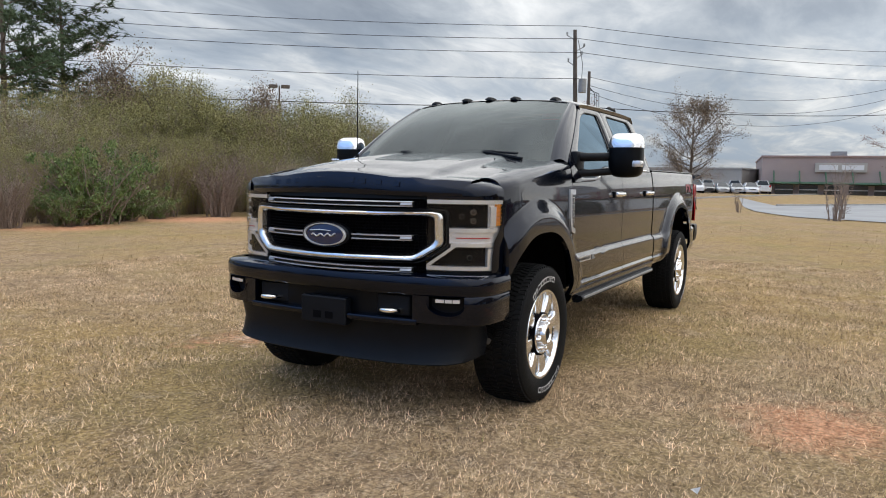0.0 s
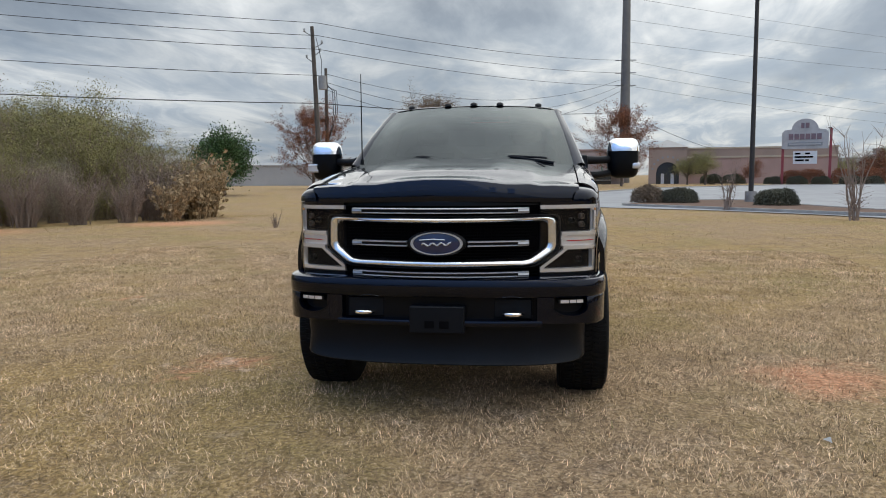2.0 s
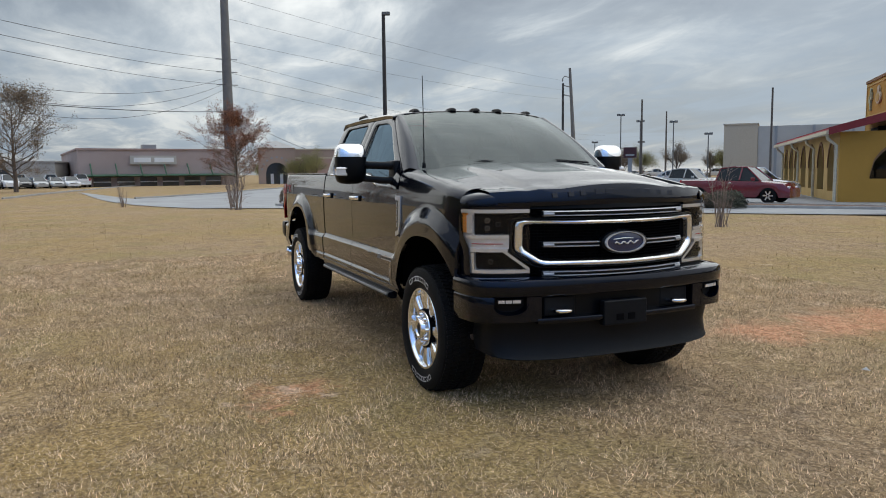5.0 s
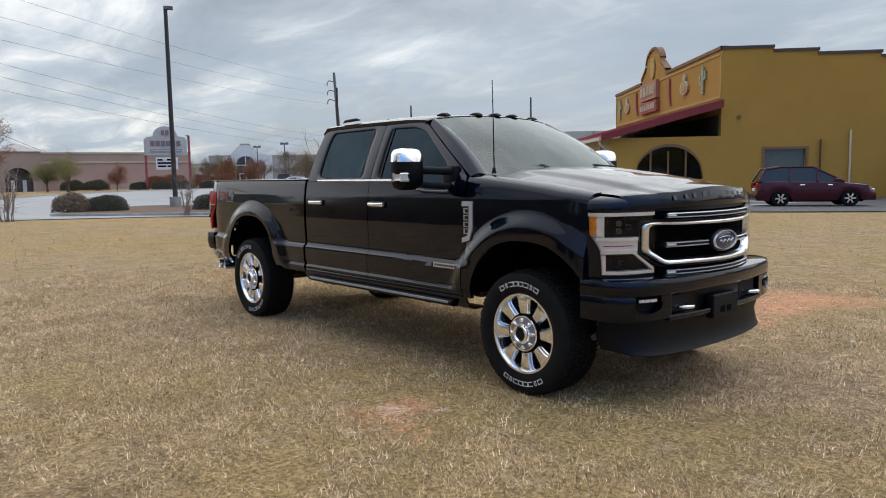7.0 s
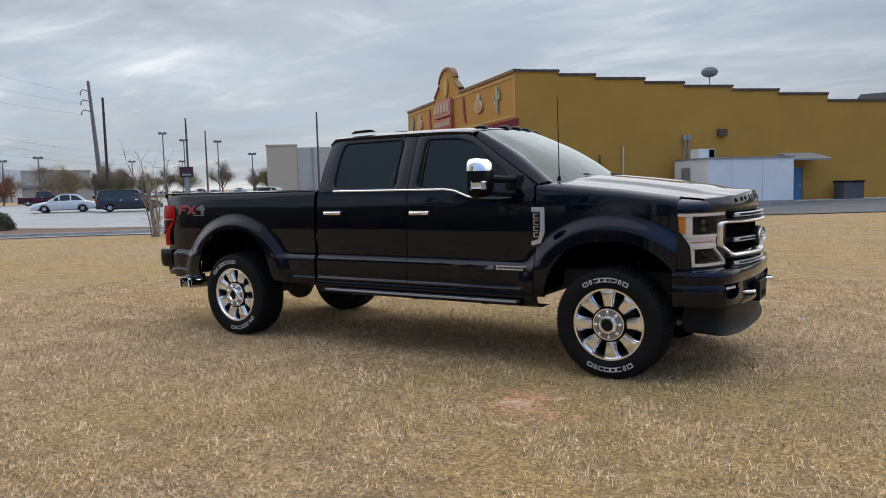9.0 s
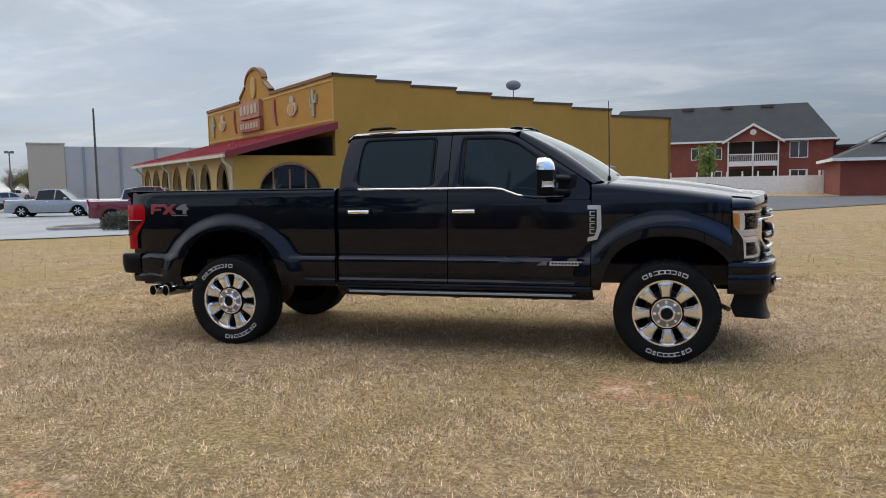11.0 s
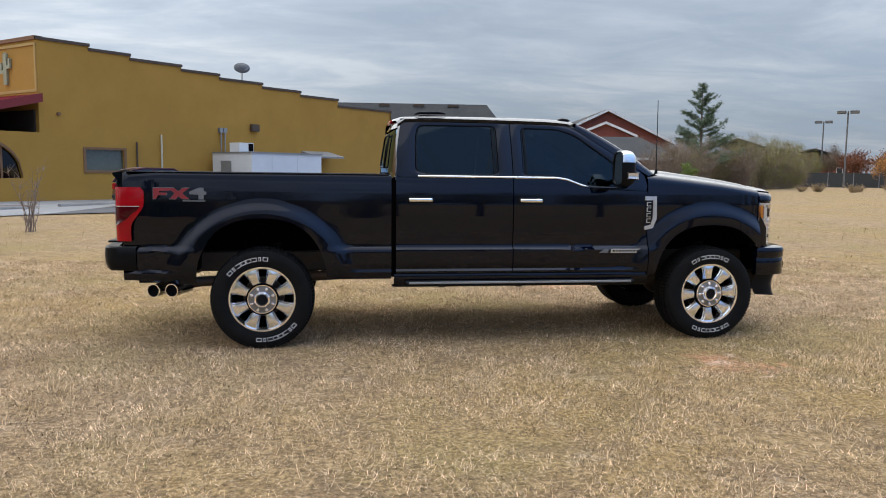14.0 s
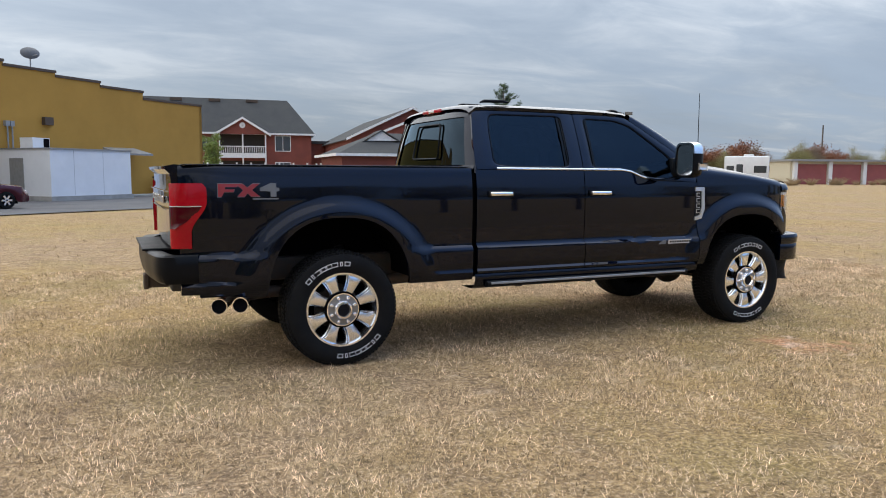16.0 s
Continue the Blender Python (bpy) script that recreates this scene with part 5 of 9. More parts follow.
part("radiator_panel", bm, DARK, truck)
bm = B()
grid(bm, [[(gx(y) - dx, y, z) for dx, z in ((0.20, 1.255), (0.055, 1.255), (0.045, 1.262), (0.050, 1.296), (0.20, 1.300))] for y in np.linspace(-0.62, 0.62, 25)])
part("hood_catch_panel", bm, SATIN, truck, smooth=50)

# ---- side badges, decals, lamps, mirrors, aerial ----
for sd in SIDES:
    vent = new("fender_vent")
    vent.parent = truck
    yv = lambda x, z, o: sd * (body_y(x, z) + o)
    o_ = [(-0.645, 1.318), (-0.535, 1.318), (-0.530, 1.12), (-0.565, 1.03), (-0.645, 1.010), (-0.645, 1.045), (-0.585, 1.062), (-0.568, 1.13), (-0.568, 1.282), (-0.645, 1.282)]
    bm = B()
    prism(bm, o_, lambda a, b, c: (a, yv(a, b, -0.004 + c), b), 0.016)
    part("vent_trim", bm, NICKEL, vent, "chrome hook-shaped trim")
    bm = B()
    prism(bm, [(-0.640, 1.280), (-0.570, 1.280), (-0.570, 1.13), (-0.587, 1.064), (-0.640, 1.048)], lambda a, b, c: (a, yv(a, b, -0.004 + c), b), 0.008)
    part("vent_panel", bm, TRIM, vent)
    for k in range(4):
        bm = B()
        z = 1.250 - 0.050 * k
        for a, b, c, d in ((-0.628, -0.586, z + 0.010, z + 0.016), (-0.628, -0.586, z - 0.022, z - 0.016), (-0.628, -0.620, z - 0.022, z + 0.016)):
            prism(bm, [(a, c), (b, c), (b, d), (a, d)], lambda e, f, g: (e, yv(e, f, 0.003 + g), f), 0.004)
        part("vent_mark", bm, WHITE_LENS, vent)
    # engine decal on the lower door
    bm = B()
    prism(bm, [(-0.96, 0.842), (-0.685, 0.842), (-0.695, 0.806), (-0.965, 0.806)], lambda a, b, c: (a, sd * (0.9655 + c), b), 0.003)
    strip = part("door_decal", bm, NICKEL, truck, "small silver engine decal")
    for k in range(9):
        bm = B()
        x0 = -0.945 + 0.028 * k
        prism(bm, [(x0, 0.832), (x0 + 0.020, 0.832), (x0 + 0.017, 0.816), (x0 - 0.003, 0.816)], lambda a, b, c: (a, sd * (0.9685 + c), b), 0.0015)
        part("decal_mark", bm, SATIN, strip)
    bm = B()
    prism(bm, [(-1.075, 0.806), (-1.02, 0.842), (-0.985, 0.842), (-0.99, 0.806)], lambda a, b, c: (a, sd * (0.9655 + c), b), 0.003)
    part("decal_mark", bm, GREY_DECAL, strip)
    # towing mirror: two arms, shell, chrome cap, lamp, glass
    mir = new("side_mirror")
    mir.parent = truck
    mir["label"] = "large towing mirror with a chrome cap"
    bm = B()
    prof = [(-0.115, 1.43), (-0.125, 1.52), (-0.120, 1.64), (-0.105, 1.695), (-0.075, 1.712), (0.075, 1.712), (0.108, 1.69), (0.117, 1.63), (0.117, 1.46), (0.10, 1.418), (0.05, 1.405), (-0.06, 1.405)]
    out_ = resample(rounded(prof, 0.03), 48)
    cy = 1.200

    def shell(lo, hi, m_, nm, grow, lab=""):
        bm_ = B()
        rows_ = []
        for dx, k in ((0.075, 0.0), (0.073, 0.45), (0.062, 0.75), (0.035, 0.93), (0.0, 1.0), (-0.05, 0.99), (-0.065, 0.96), (-0.066, 0.86), (-0.045, 0.84)):
            rows_.append([(-0.955 + (dx * 1.0 - 0.15 * (b - 1.56) * 0) + 0.0, sd * (cy + a * k * grow), min(hi, max(lo, 1.56 + (b - 1.56) * k * grow))) for a, b in out_])
        vs_ = grid(bm_, rows_, close_u=True)
        return part(nm, bm_, m_, mir, lab, smooth=40)
    shell(1.0, 2.0, SATIN, "shell", 1.0)
    shell(1.615, 2.0, CHROME, "cap", 1.03, "chrome upper cap")
    bm = B()
    box(bm, -0.975, -0.885, sd * (cy + 0.06), sd * (cy + 0.124), 1.478, 1.525, 0.010, seg=2)
    part("signal_lamp", bm, WHITE_LENS, mir, "clear signal lens", smooth=40)
    bm = B()
    bm.faces.new([bm.verts.new((-1.012, sd * (cy + a * 0.85), 1.56 + (b - 1.56) * 0.85)) for a, b in out_])
    part("mirror_glass", bm, CHROME, mir)
    for z0, z1, r_ in ((1.545, 1.552, 0.030), (1.432, 1.448, 0.026)):
        bm = B()
        tube(bm, [(-0.80, sd * 0.86, z0), (-0.83, sd * 0.98, z0), (-0.94, sd * 1.10, z1)], [r_ * 1.2, r_, r_], 10)
        part("arm", bm, TRIM, mir, smooth=60)
    bm = B()
    box(bm, -0.90, -0.74, sd * 0.885 - 0.03, sd * 0.885 + 0.035, 1.40, 1.585, 0.02, seg=2)
    part("mount", bm, TRIM, mir, smooth=40)
# five roof marker lamps
for xx, yy, zz in ((-1.305, 0.533, 2.004), (-1.25, 0.217, 2.014), (-1.24, 0.0, 2.016), (-1.25, -0.217, 2.014), (-1.305, -0.533, 2.004)):
    bm = B()
    rows = [[(xx + dx, yy + 0.026 * q, zz + 0.8 * h * (1 - 0.35 * q * q)) for dx, h in ((-0.07, 0.0), (-0.06, 0.020), (-0.02, 0.034), (0.03, 0.030), (0.052, 0.012), (0.055, -0.004))] for q in np.linspace(-1, 1, 7)]
    vs = grid(bm, rows)
    bm.faces.new(vs[0]), bm.faces.new(vs[-1][::-1])
    part("roof_marker_lamp", bm, SATIN, truck, "small smoked roof marker lamp", smooth=50)
# high brake lamp
bm = B()
box(bm, -2.905, -2.875, -0.20, 0.20, 1.968, 2.000, 0.008, seg=2)
brake = part("high_brake_lamp", bm, RED, truck, "red and clear high brake lamp", smooth=40)
bm = B()
box(bm, -2.9075, -2.88, -0.06, 0.06, 1.972, 1.996, 0.006, seg=2)
part("cargo_lens", bm, WHITE_LENS, brake, smooth=40)
bm = B()
box(bm, -2.62, -2.42, -0.05, 0.05, 2.038, 2.072, 0.015, seg=2)
part("roof_aerial", bm, SATIN, truck, smooth=40)
# whip aerial on the right fender
bm = B()
tube(bm, [(-0.475, -0.775, 1.52), (-0.475, -0.775, 1.56)], [0.016, 0.012], 10)
tube(bm, [(-0.475, -0.775, 1.55), (-0.478, -0.776, 1.9), (-0.483, -0.778, 2.195)], [0.0048, 0.004, 0.0030], 6)
part("whip_aerial", bm, TRIM, truck, smooth=60)
# fuel flap outline on the left bed side

# the front overhang, from behind the lamps forward
NOSE_OUT = 0.034
for ob in truck.children_recursive:
    if ob.type != "MESH" or ob.parent.name.startswith("wheel"):
        continue
    away = ob.matrix_basis.translation
    if away.length > 0.01:
        away.x += NOSE_OUT * ss((away.x - 0.30) / 0.30)
    else:
        for q in ob.data.vertices:
            if q.co.x > 0.30:
                q.co.x += NOSE_OUT * ss((q.co.x - 0.30) / 0.30)

# ---- plants ----
BARK = mat("grey_brown_bark", (0.16, 0.125, 0.10), 0.95, color2=(0.09, 0.07, 0.055), scale=9, bump=0.4)
TWIG = mat("grey_twigs", (0.30, 0.235, 0.195), 0.95, color2=(0.20, 0.150, 0.122), scale=4)
LEAF = {
    "olive": mat("olive_leaves", (0.300, 0.270, 0.100), 0.75, color2=(0.155, 0.150, 0.055), scale=0.5, island=0.8),
    "green": mat("green_leaves", (0.055, 0.110, 0.028), 0.7, color2=(0.035, 0.075, 0.020), scale=0.8, island=0.8),
    "ivy": mat("bright_green_leaves", (0.150, 0.205, 0.055), 0.65, color2=(0.095, 0.14, 0.042), scale=1.5, island=0.7),
    "brown": mat("withered_brown_leaves", (0.235, 0.175, 0.118), 0.9, color2=(0.165, 0.122, 0.086), scale=0.8, island=0.8),
    "rust": mat("rust_red_leaves", (0.26, 0.095, 0.040), 0.85, color2=(0.15, 0.06, 0.03), scale=0.8, island=0.8),
    "gold": mat("orange_leaves", (0.42, 0.20, 0.045), 0.85, color2=(0.28, 0.12, 0.03), scale=0.8, island=0.8),
    "tan": mat("tan_reeds", (0.38, 0.28, 0.16), 0.9, color2=(0.25, 0.18, 0.10), scale=1.0, island=0.8),
    "pale": mat("pale_seed_heads", (0.42, 0.38, 0.28), 0.9, color2=(0.30, 0.28, 0.18), scale=1.0, island=0.8),
    "pine": mat("pine_needles", (0.075, 0.115, 0.045), 0.75, color2=(0.045, 0.075, 0.032), scale=0.8, island=0.8),
    "dusk": mat("dark_olive_leaves", (0.085, 0.085, 0.052), 0.8, color2=(0.06, 0.062, 0.042), scale=1.2, island=0.8),
    "conifer": mat("young_conifer", (0.21, 0.27, 0.055), 0.75, color2=(0.12, 0.17, 0.04), scale=1.5, island=0.7),
}


class Raw:
    def __init__(self):
        self.v, self.f = [], []

    def tube(self, pts, radii, n=5):
        base = len(self.v)
        side = None
        for i, p in enumerate(pts):
            d = (pts[min(i + 1, len(pts) - 1)] - pts[max(i - 1, 0)])
            d = d.normalized() if d.length > 1e-9 else Vector((0, 0, 1))
            side = d.orthogonal().normalized() if side is None else (side - d * side.dot(d)).normalized()
            up = d.cross(side)
            for k in range(n):
                a = 2 * math.pi * k / n
                self.v.append(p + radii[i] * (math.cos(a) * side + math.sin(a) * up))
        for i in range(len(pts) - 1):
            for k in range(n):
                a, b = base + i * n + k, base + i * n + (k + 1) % n
                self.f.append((a, b, b + n, a + n))

    def leaf(self, p, size, g, flat=0.0):
        a = Vector((g.gauss(0, 1), g.gauss(0, 1), g.gauss(0, 1 - flat))).normalized()
        b = a.orthogonal().normalized()
        b = (b * math.cos(1.7) + a.cross(b) * math.sin(g.uniform(0, 6))).normalized()
        c = a.cross(b).normalized() * size * 0.32
        i = len(self.v)
        self.v += [p - b * size * 0.5, p + c, p + b * size * 0.5, p - c]
        self.f.append((i, i + 1, i + 2, i + 3))

    def spike(self, p, d, w_):
        s_ = d.orthogonal().normalized() * w_
        i = len(self.v)
        self.v += [p - s_, p + s_, p + d]
        self.f.append((i, i + 1, i + 2))


def grow(wood, tips, p, d, length, r, depth, g, spread, up):
    """One limb, bent a little, and the limbs that leave it."""
    n = 4
    pts, q = [p], p
    dd = d
    for i in range(n):
        dd = (dd + Vector((g.gauss(0, 0.13), g.gauss(0, 0.13), g.gauss(0, 0.09) + up * 0.12))).normalized()
        q = q + dd * length / n
        pts.append(q)
    r1 = r * 0.55
    wood.tube(pts, [r + (r1 - r) * i / n for i in range(n + 1)], 6 if r > 0.05 else 4 if r > 0.015 else 3)
    if depth == 0:
        tips.append((pts[1:], dd))
        return
    for k in range(g.randint(3, 4) if depth > 1 else 4):
        t = g.uniform(0.30, 1.0)
        at_ = pts[min(n, int(t * n))]
        side = Vector((g.gauss(0, 1), g.gauss(0, 1), g.gauss(0.25, 0.6))).normalized()
        nd = (dd * (1 - spread) + side * spread).normalized()
        grow(wood, tips, at_, nd, length * g.uniform(0.55, 0.80), r1 * g.uniform(0.6, 0.9), depth - 1, g, spread, up)


def tree(name, label, height, trunk_r, seed, leaves, per_tip, size, spread=0.55, up=0.5, depth=4, trunk=0.30, cloud=0.25):
    g = random.Random(seed)
    t = thing(name, label, "tree")
    wood, tips = Raw(), []
    th = height * trunk
    pts = [Vector((g.gauss(0, 0.01) * i * height * 0.1, g.gauss(0, 0.01) * i * height * 0.1, th * i / 4)) for i in range(5)]
    pts[0].z = -0.1
    wood.tube(pts, [trunk_r * 1.25, trunk_r, trunk_r * 0.92, trunk_r * 0.86, trunk_r * 0.8], 9)
    for k in range(6):
        a = k * 2.4 + g.uniform(-0.4, 0.4)
        d = Vector((math.cos(a) * spread, math.sin(a) * spread, 0.9 - 0.05 * k)).normalized() if k else Vector((0.05, 0.02, 1))
        grow(wood, tips, pts[4] if k < 4 else pts[3], d, height * (0.36 if k else 0.42), trunk_r * (0.5 if k else 0.7), depth - 1, g, spread, up)
    top = max(v.z for v in wood.v)
    f = height / top
    for v in wood.v:
        v *= f
    raw("trunk", [tuple(v) for v in wood.v], wood.f, BARK, t)
    fol = Raw()
    for run, d in tips:
        for _ in range(per_tip):
            p = g.choice(run) * f + Vector((g.gauss(0, cloud), g.gauss(0, cloud), g.gauss(0, cloud)))
            fol.leaf(p, size * g.uniform(0.6, 1.4), g)
    if fol.v:
        raw("crown", [tuple(v) for v in fol.v], fol.f, leaves, t)
    return t


def oak(name, label, height, crown, seed, leaves, per_tip, size, low=0.20):
    """An upright trunk to the top, with limbs all the way up that fill a rounded crown."""
    g = random.Random(seed)
    t = thing(name, label, "tree")
    wood, tips = Raw(), []
    lean = Vector((g.gauss(0, 0.012), g.gauss(0, 0.012), 1))
    wood.tube([lean * height * f + Vector((g.gauss(0, 0.05), g.gauss(0, 0.05), -0.1 if not f else 0)) for f in (0, 0.15, 0.3, 0.45, 0.6, 0.75, 0.9, 1.0)], [height * r for r in (0.026, 0.020, 0.017, 0.013, 0.010, 0.006, 0.003, 0.001)], 8)
    for k in range(30):
        f = k / 29
        z = height * (low + (0.94 - low) * f)
        a = k * 2.4 + g.uniform(-0.3, 0.3)
        reach = crown * math.sqrt(max(0.06, 1 - ((f - 0.30) / 0.74) ** 2)) * g.uniform(0.75, 1.1)
        d = Vector((math.cos(a), math.sin(a), 0.30 + 0.75 * f)).normalized()
        grow(wood, tips, lean * z, d, reach * 0.62, height * 0.0075 * (1.1 - 0.7 * f), 2, g, 0.42, 0.35)
    raw("trunk", [tuple(v) for v in wood.v], wood.f, BARK, t)
    fol = Raw()
    for run, d in tips:
        for _ in range(per_tip):
            fol.leaf(g.choice(run) + Vector((g.gauss(0, 0.22), g.gauss(0, 0.22), g.gauss(-0.05, 0.18))), size * g.uniform(0.6, 1.4), g)
    raw("crown", [tuple(v) for v in fol.v], fol.f, leaves, t)
    return t


def pine(name, label, height, seed, bare=0.35, dense=1.0, width=0.28):
    g = random.Random(seed)
    t = thing(name, label, "tree")
    wood, fol = Raw(), Raw()
    lean = Vector((g.gauss(0, 0.02), g.gauss(0, 0.02), 1))
    wood.tube([lean * height * i / 6 + Vector((0, 0, -0.1)) for i in range(7)], [height * 0.016 * (1 - 0.14 * i) for i in range(7)], 8)
    z = height * bare
    while z < height * 0.985:
        f = (z / height - bare) / (1 - bare)
        for k in range(g.randint(3, 5)):
            a = g.uniform(0, 6.28)
            ln = height * width * (math.sqrt(math.sin(math.pi * (0.16 + 0.80 * f))) * 0.62 if bare > 0.3 else 1.05 - f) * g.uniform(0.55, 1.2)
            d = Vector((math.cos(a), math.sin(a), 0.05 + 0.7 * f))
            p0 = lean * z
            pts = [p0 + d * ln * i / 4 + Vector((0, 0, 0.10 * ln * (i / 4) ** 2)) for i in range(5)]
            wood.tube(pts, [0.05 * (1 - f * 0.7) * (1 - i * 0.2) for i in range(5)], 4)
            for i in range(max(5, int(ln * 7 * dense))):
                s_ = g.uniform(0.30, 1.05)
                c = p0 + d * ln * s_ + Vector((g.gauss(0, 0.17), g.gauss(0, 0.17), 0.10 * ln * s_ * s_ + g.gauss(0, 0.12))) * (0.4 + ln * 0.22)
                for _ in range(9):
                    w2 = Vector((g.gauss(0, 1), g.gauss(0, 1), g.gauss(0.45, 0.8))).normalized()
                    fol.spike(c, w2 * g.uniform(0.18, 0.40) * (height / 12) ** 0.5, 0.020 * (height / 12) ** 0.5 + 0.008)
        z += height * 0.026 + g.uniform(0, 0.015) * height
    raw("trunk", [tuple(v) for v in wood.v], wood.f, BARK, t)
    raw("crown", [tuple(v) for v in fol.v], fol.f, LEAF["pine"], t)
    return t


def shrub(name, label, height, width, seed, leaf, stems=26, leaves=2600, size=0.13, fill=1.0, twigs=TWIG):
    """Many bent stems from the ground, with twigs and an uneven cloud of leaves."""
    g = random.Random(seed)
    t = thing(name, label, "shrub", "shrubs of the thicket")
    wood, fol, ends = Raw(), Raw(), []
    for _ in range(stems):
        a, r0 = g.uniform(0, 6.28), g.uniform(0, width * 0.22)
        p = Vector((math.cos(a) * r0, math.sin(a) * r0, -0.05))
        ln = height * g.uniform(0.55, 1.05)
        out = g.uniform(0.05, 0.62) * width / height
        pts = [p]
        for i in range(1, 6):
            f = i / 5
            pts.append(p + Vector((math.cos(a) * out * ln * f ** 1.5, math.sin(a) * out * ln * f ** 1.5, ln * f)) + Vector((g.gauss(0, 0.06), g.gauss(0, 0.06), 0)) * height * 0.3)
        wood.tube(pts, [0.022 * (1.1 - i * 0.19) + 0.004 for i in range(6)], 4)
        for _ in range(16):
            b = g.choice(pts[1:])
            d = Vector((g.gauss(0, 1), g.gauss(0, 1), g.gauss(0.9, 0.7))).normalized() * height * g.uniform(0.10, 0.24)
            wood.tube([b, b + d * 0.5 + Vector((0, 0, 0.03)), b + d], [0.008, 0.005, 0.003], 3)
            ends += [b + d * 0.6, b + d]
        ends.append(pts[-1])
    raw("stem", [tuple(v) for v in wood.v], wood.f, twigs, t)
    lumps = [g.choice(ends) for _ in range(max(6, len(ends) // 3))]
    for _ in range(int(leaves * fill)):
        c = g.choice(lumps)
        s_ = height * 0.045
        fol.leaf(c + Vector((g.gauss(0, s_), g.gauss(0, s_), min(g.gauss(-0.2 * s_, s_ * 0.8), 1.1 * s_))), size * g.uniform(0.5, 1.4), g)
    raw("foliage", [tuple(v) for v in fol.v], fol.f, leaf, t)
    return t


def put(ob, x, y, turn=0, size=1.0, dz=0.0, sz=None):
    m = Matrix.LocRotScale((x, y, ground_z(x, y) + dz), Euler((0, 0, radians(turn))), (size, size, sz or size))
    ob.matrix_basis = m
    return ob


def again(ob, x, y, turn=0, size=1.0, sz=None):
    o = copy_thing(ob, Matrix())
    return put(o, x, y, turn, size, sz=sz)


g = random.Random(11)
kinds = [
    shrub("thicket_shrub", "olive-green overgrown shrub at the field's edge", 4.2, 3.6, 1, LEAF["olive"], stems=46, leaves=34000, size=0.055),
    shrub("thicket_shrub", "leafless grey-brown brush at the field's edge", 3.2, 3.2, 2, LEAF["brown"], stems=90, leaves=9000, size=0.04),
    shrub("thicket_shrub", "dull brown withered shrub in the thicket", 3.6, 3.4, 3, LEAF["brown"], stems=70, leaves=22000, size=0.045),
    shrub("thicket_shrub", "dusty green tall shrub in the thicket", 4.6, 3.4, 4, LEAF["olive"], stems=46, leaves=34000, size=0.055),
    shrub("thicket_shrub", "pale seeding shrub with silvery tops", 4.4, 3.0, 5, LEAF["pale"], stems=50, leaves=20000, size=0.045),
]
ivy = shrub("thicket_shrub", "bright green ivy mound at the thicket's foot", 1.5, 3.6, 6, LEAF["ivy"], stems=60, leaves=16000, size=0.075)
reed = shrub("thicket_shrub", "tan dry reeds at the thicket's foot", 1.9, 1.8, 7, LEAF["tan"], stems=70, leaves=1400, size=0.16, twigs=LEAF["tan"])
spots = []
EDGE = [(-2.5, -14.2), (-6.5, -15.6), (-10, -18.0), (-13.0, -17.6), (-15.6, -15.2), (-18.2, -13.4), (-21.5, -13.2), (-25, -15.5)]
for i, (a, b) in enumerate(zip(EDGE, EDGE[1:])):
    for f in (0.0, 0.5):
        spots.append((a[0] + (b[0] - a[0]) * f, a[1] + (b[1] - a[1]) * f, 0.56))
for row_, sz in ((2.4, 0.66), (5.0, 0.76), (8.4, 0.86), (13.0, 0.92)):
    for a, b in zip(EDGE, EDGE[1:]):
        for f in (0.1, 0.6):
            x, y = a[0] + (b[0] - a[0]) * f, a[1] + (b[1] - a[1]) * f
            spots.append((x - row_ * 0.55 + g.uniform(-0.7, 0.7), y - row_ * 0.85 + g.uniform(-0.7, 0.7), sz))
used = set()
for x, y, sz in spots:
    k = g.choice([1, 1, 2, 1, 0, 3]) if sz < 0.6 else g.choice([0, 3, 2, 3, 4, 0, 0])
    if x > -13 and sz < 0.75 and g.random() < 0.5:
        k = 1
    s_ = sz * g.uniform(0.72, 1.22) * (0.80 if x > -12 else 1.0)
    ob = put(kinds[k], x, y, g.uniform(0, 360), s_) if k not in used else again(kinds[k], x, y, g.uniform(0, 360), s_)
    used.add(k)
put(ivy, -8.9, -15.6, 0, 0.80, sz=1.25)
again(ivy, -10.3, -16.3, 120, 0.62), again(ivy, -8.0, -15.3, 70, 0.55), again(ivy, -11.9, -16.7, 210, 0.40)
put(reed, -20.6, -12.2)
for x, y, s_ in ((-22.3, -12.6, 1.1), (-23.6, -13.6, 0.9), (-19.0, -12.2, 0.7), (-24.8, -14.5, 1.0), (-26.2, -15.4, 0.8)):
    again(reed, x, y, g.uniform(0, 360), s_)

# taller growth behind the thicket
willow = tree("tree", "dusty olive tree behind the thicket", 5.4, 0.14, 21, LEAF["olive"], 110, 0.060, 0.6, 0.45, 4, 0.22, 0.30)
put(willow, -30, -36, 0, 1.42)
for x, y, s_ in ((-32.5, -35.4, 1.35), (-36, -33, 1.0), (-33, -27, 1.12), (-42, -40, 1.1), (-48, -38, 1.15), (-24, -31, 0.95), (-52, -34, 0.85), (-18, -32, 1.1), (-39, -26, 0.72), (-28.2, -34.0, 1.1)):
    again(willow, x, y, g.uniform(0, 360), s_ * g.uniform(0.9, 1.05))
rusty = tree("tree", "half-bare tree with rusty leaves behind the thicket", 5.8, 0.15, 22, LEAF["brown"], 70, 0.065, 0.5, 0.6, 4, 0.25, 0.20)
put(rusty, -46, -46)
for x, y, s_ in ((-27, -38, 1.3), (-56, -47, 1.0), (-40, -38, 1.5), (-37.5, -35.5, 1.15)):
    again(rusty, x, y, g.uniform(0, 360), s_)
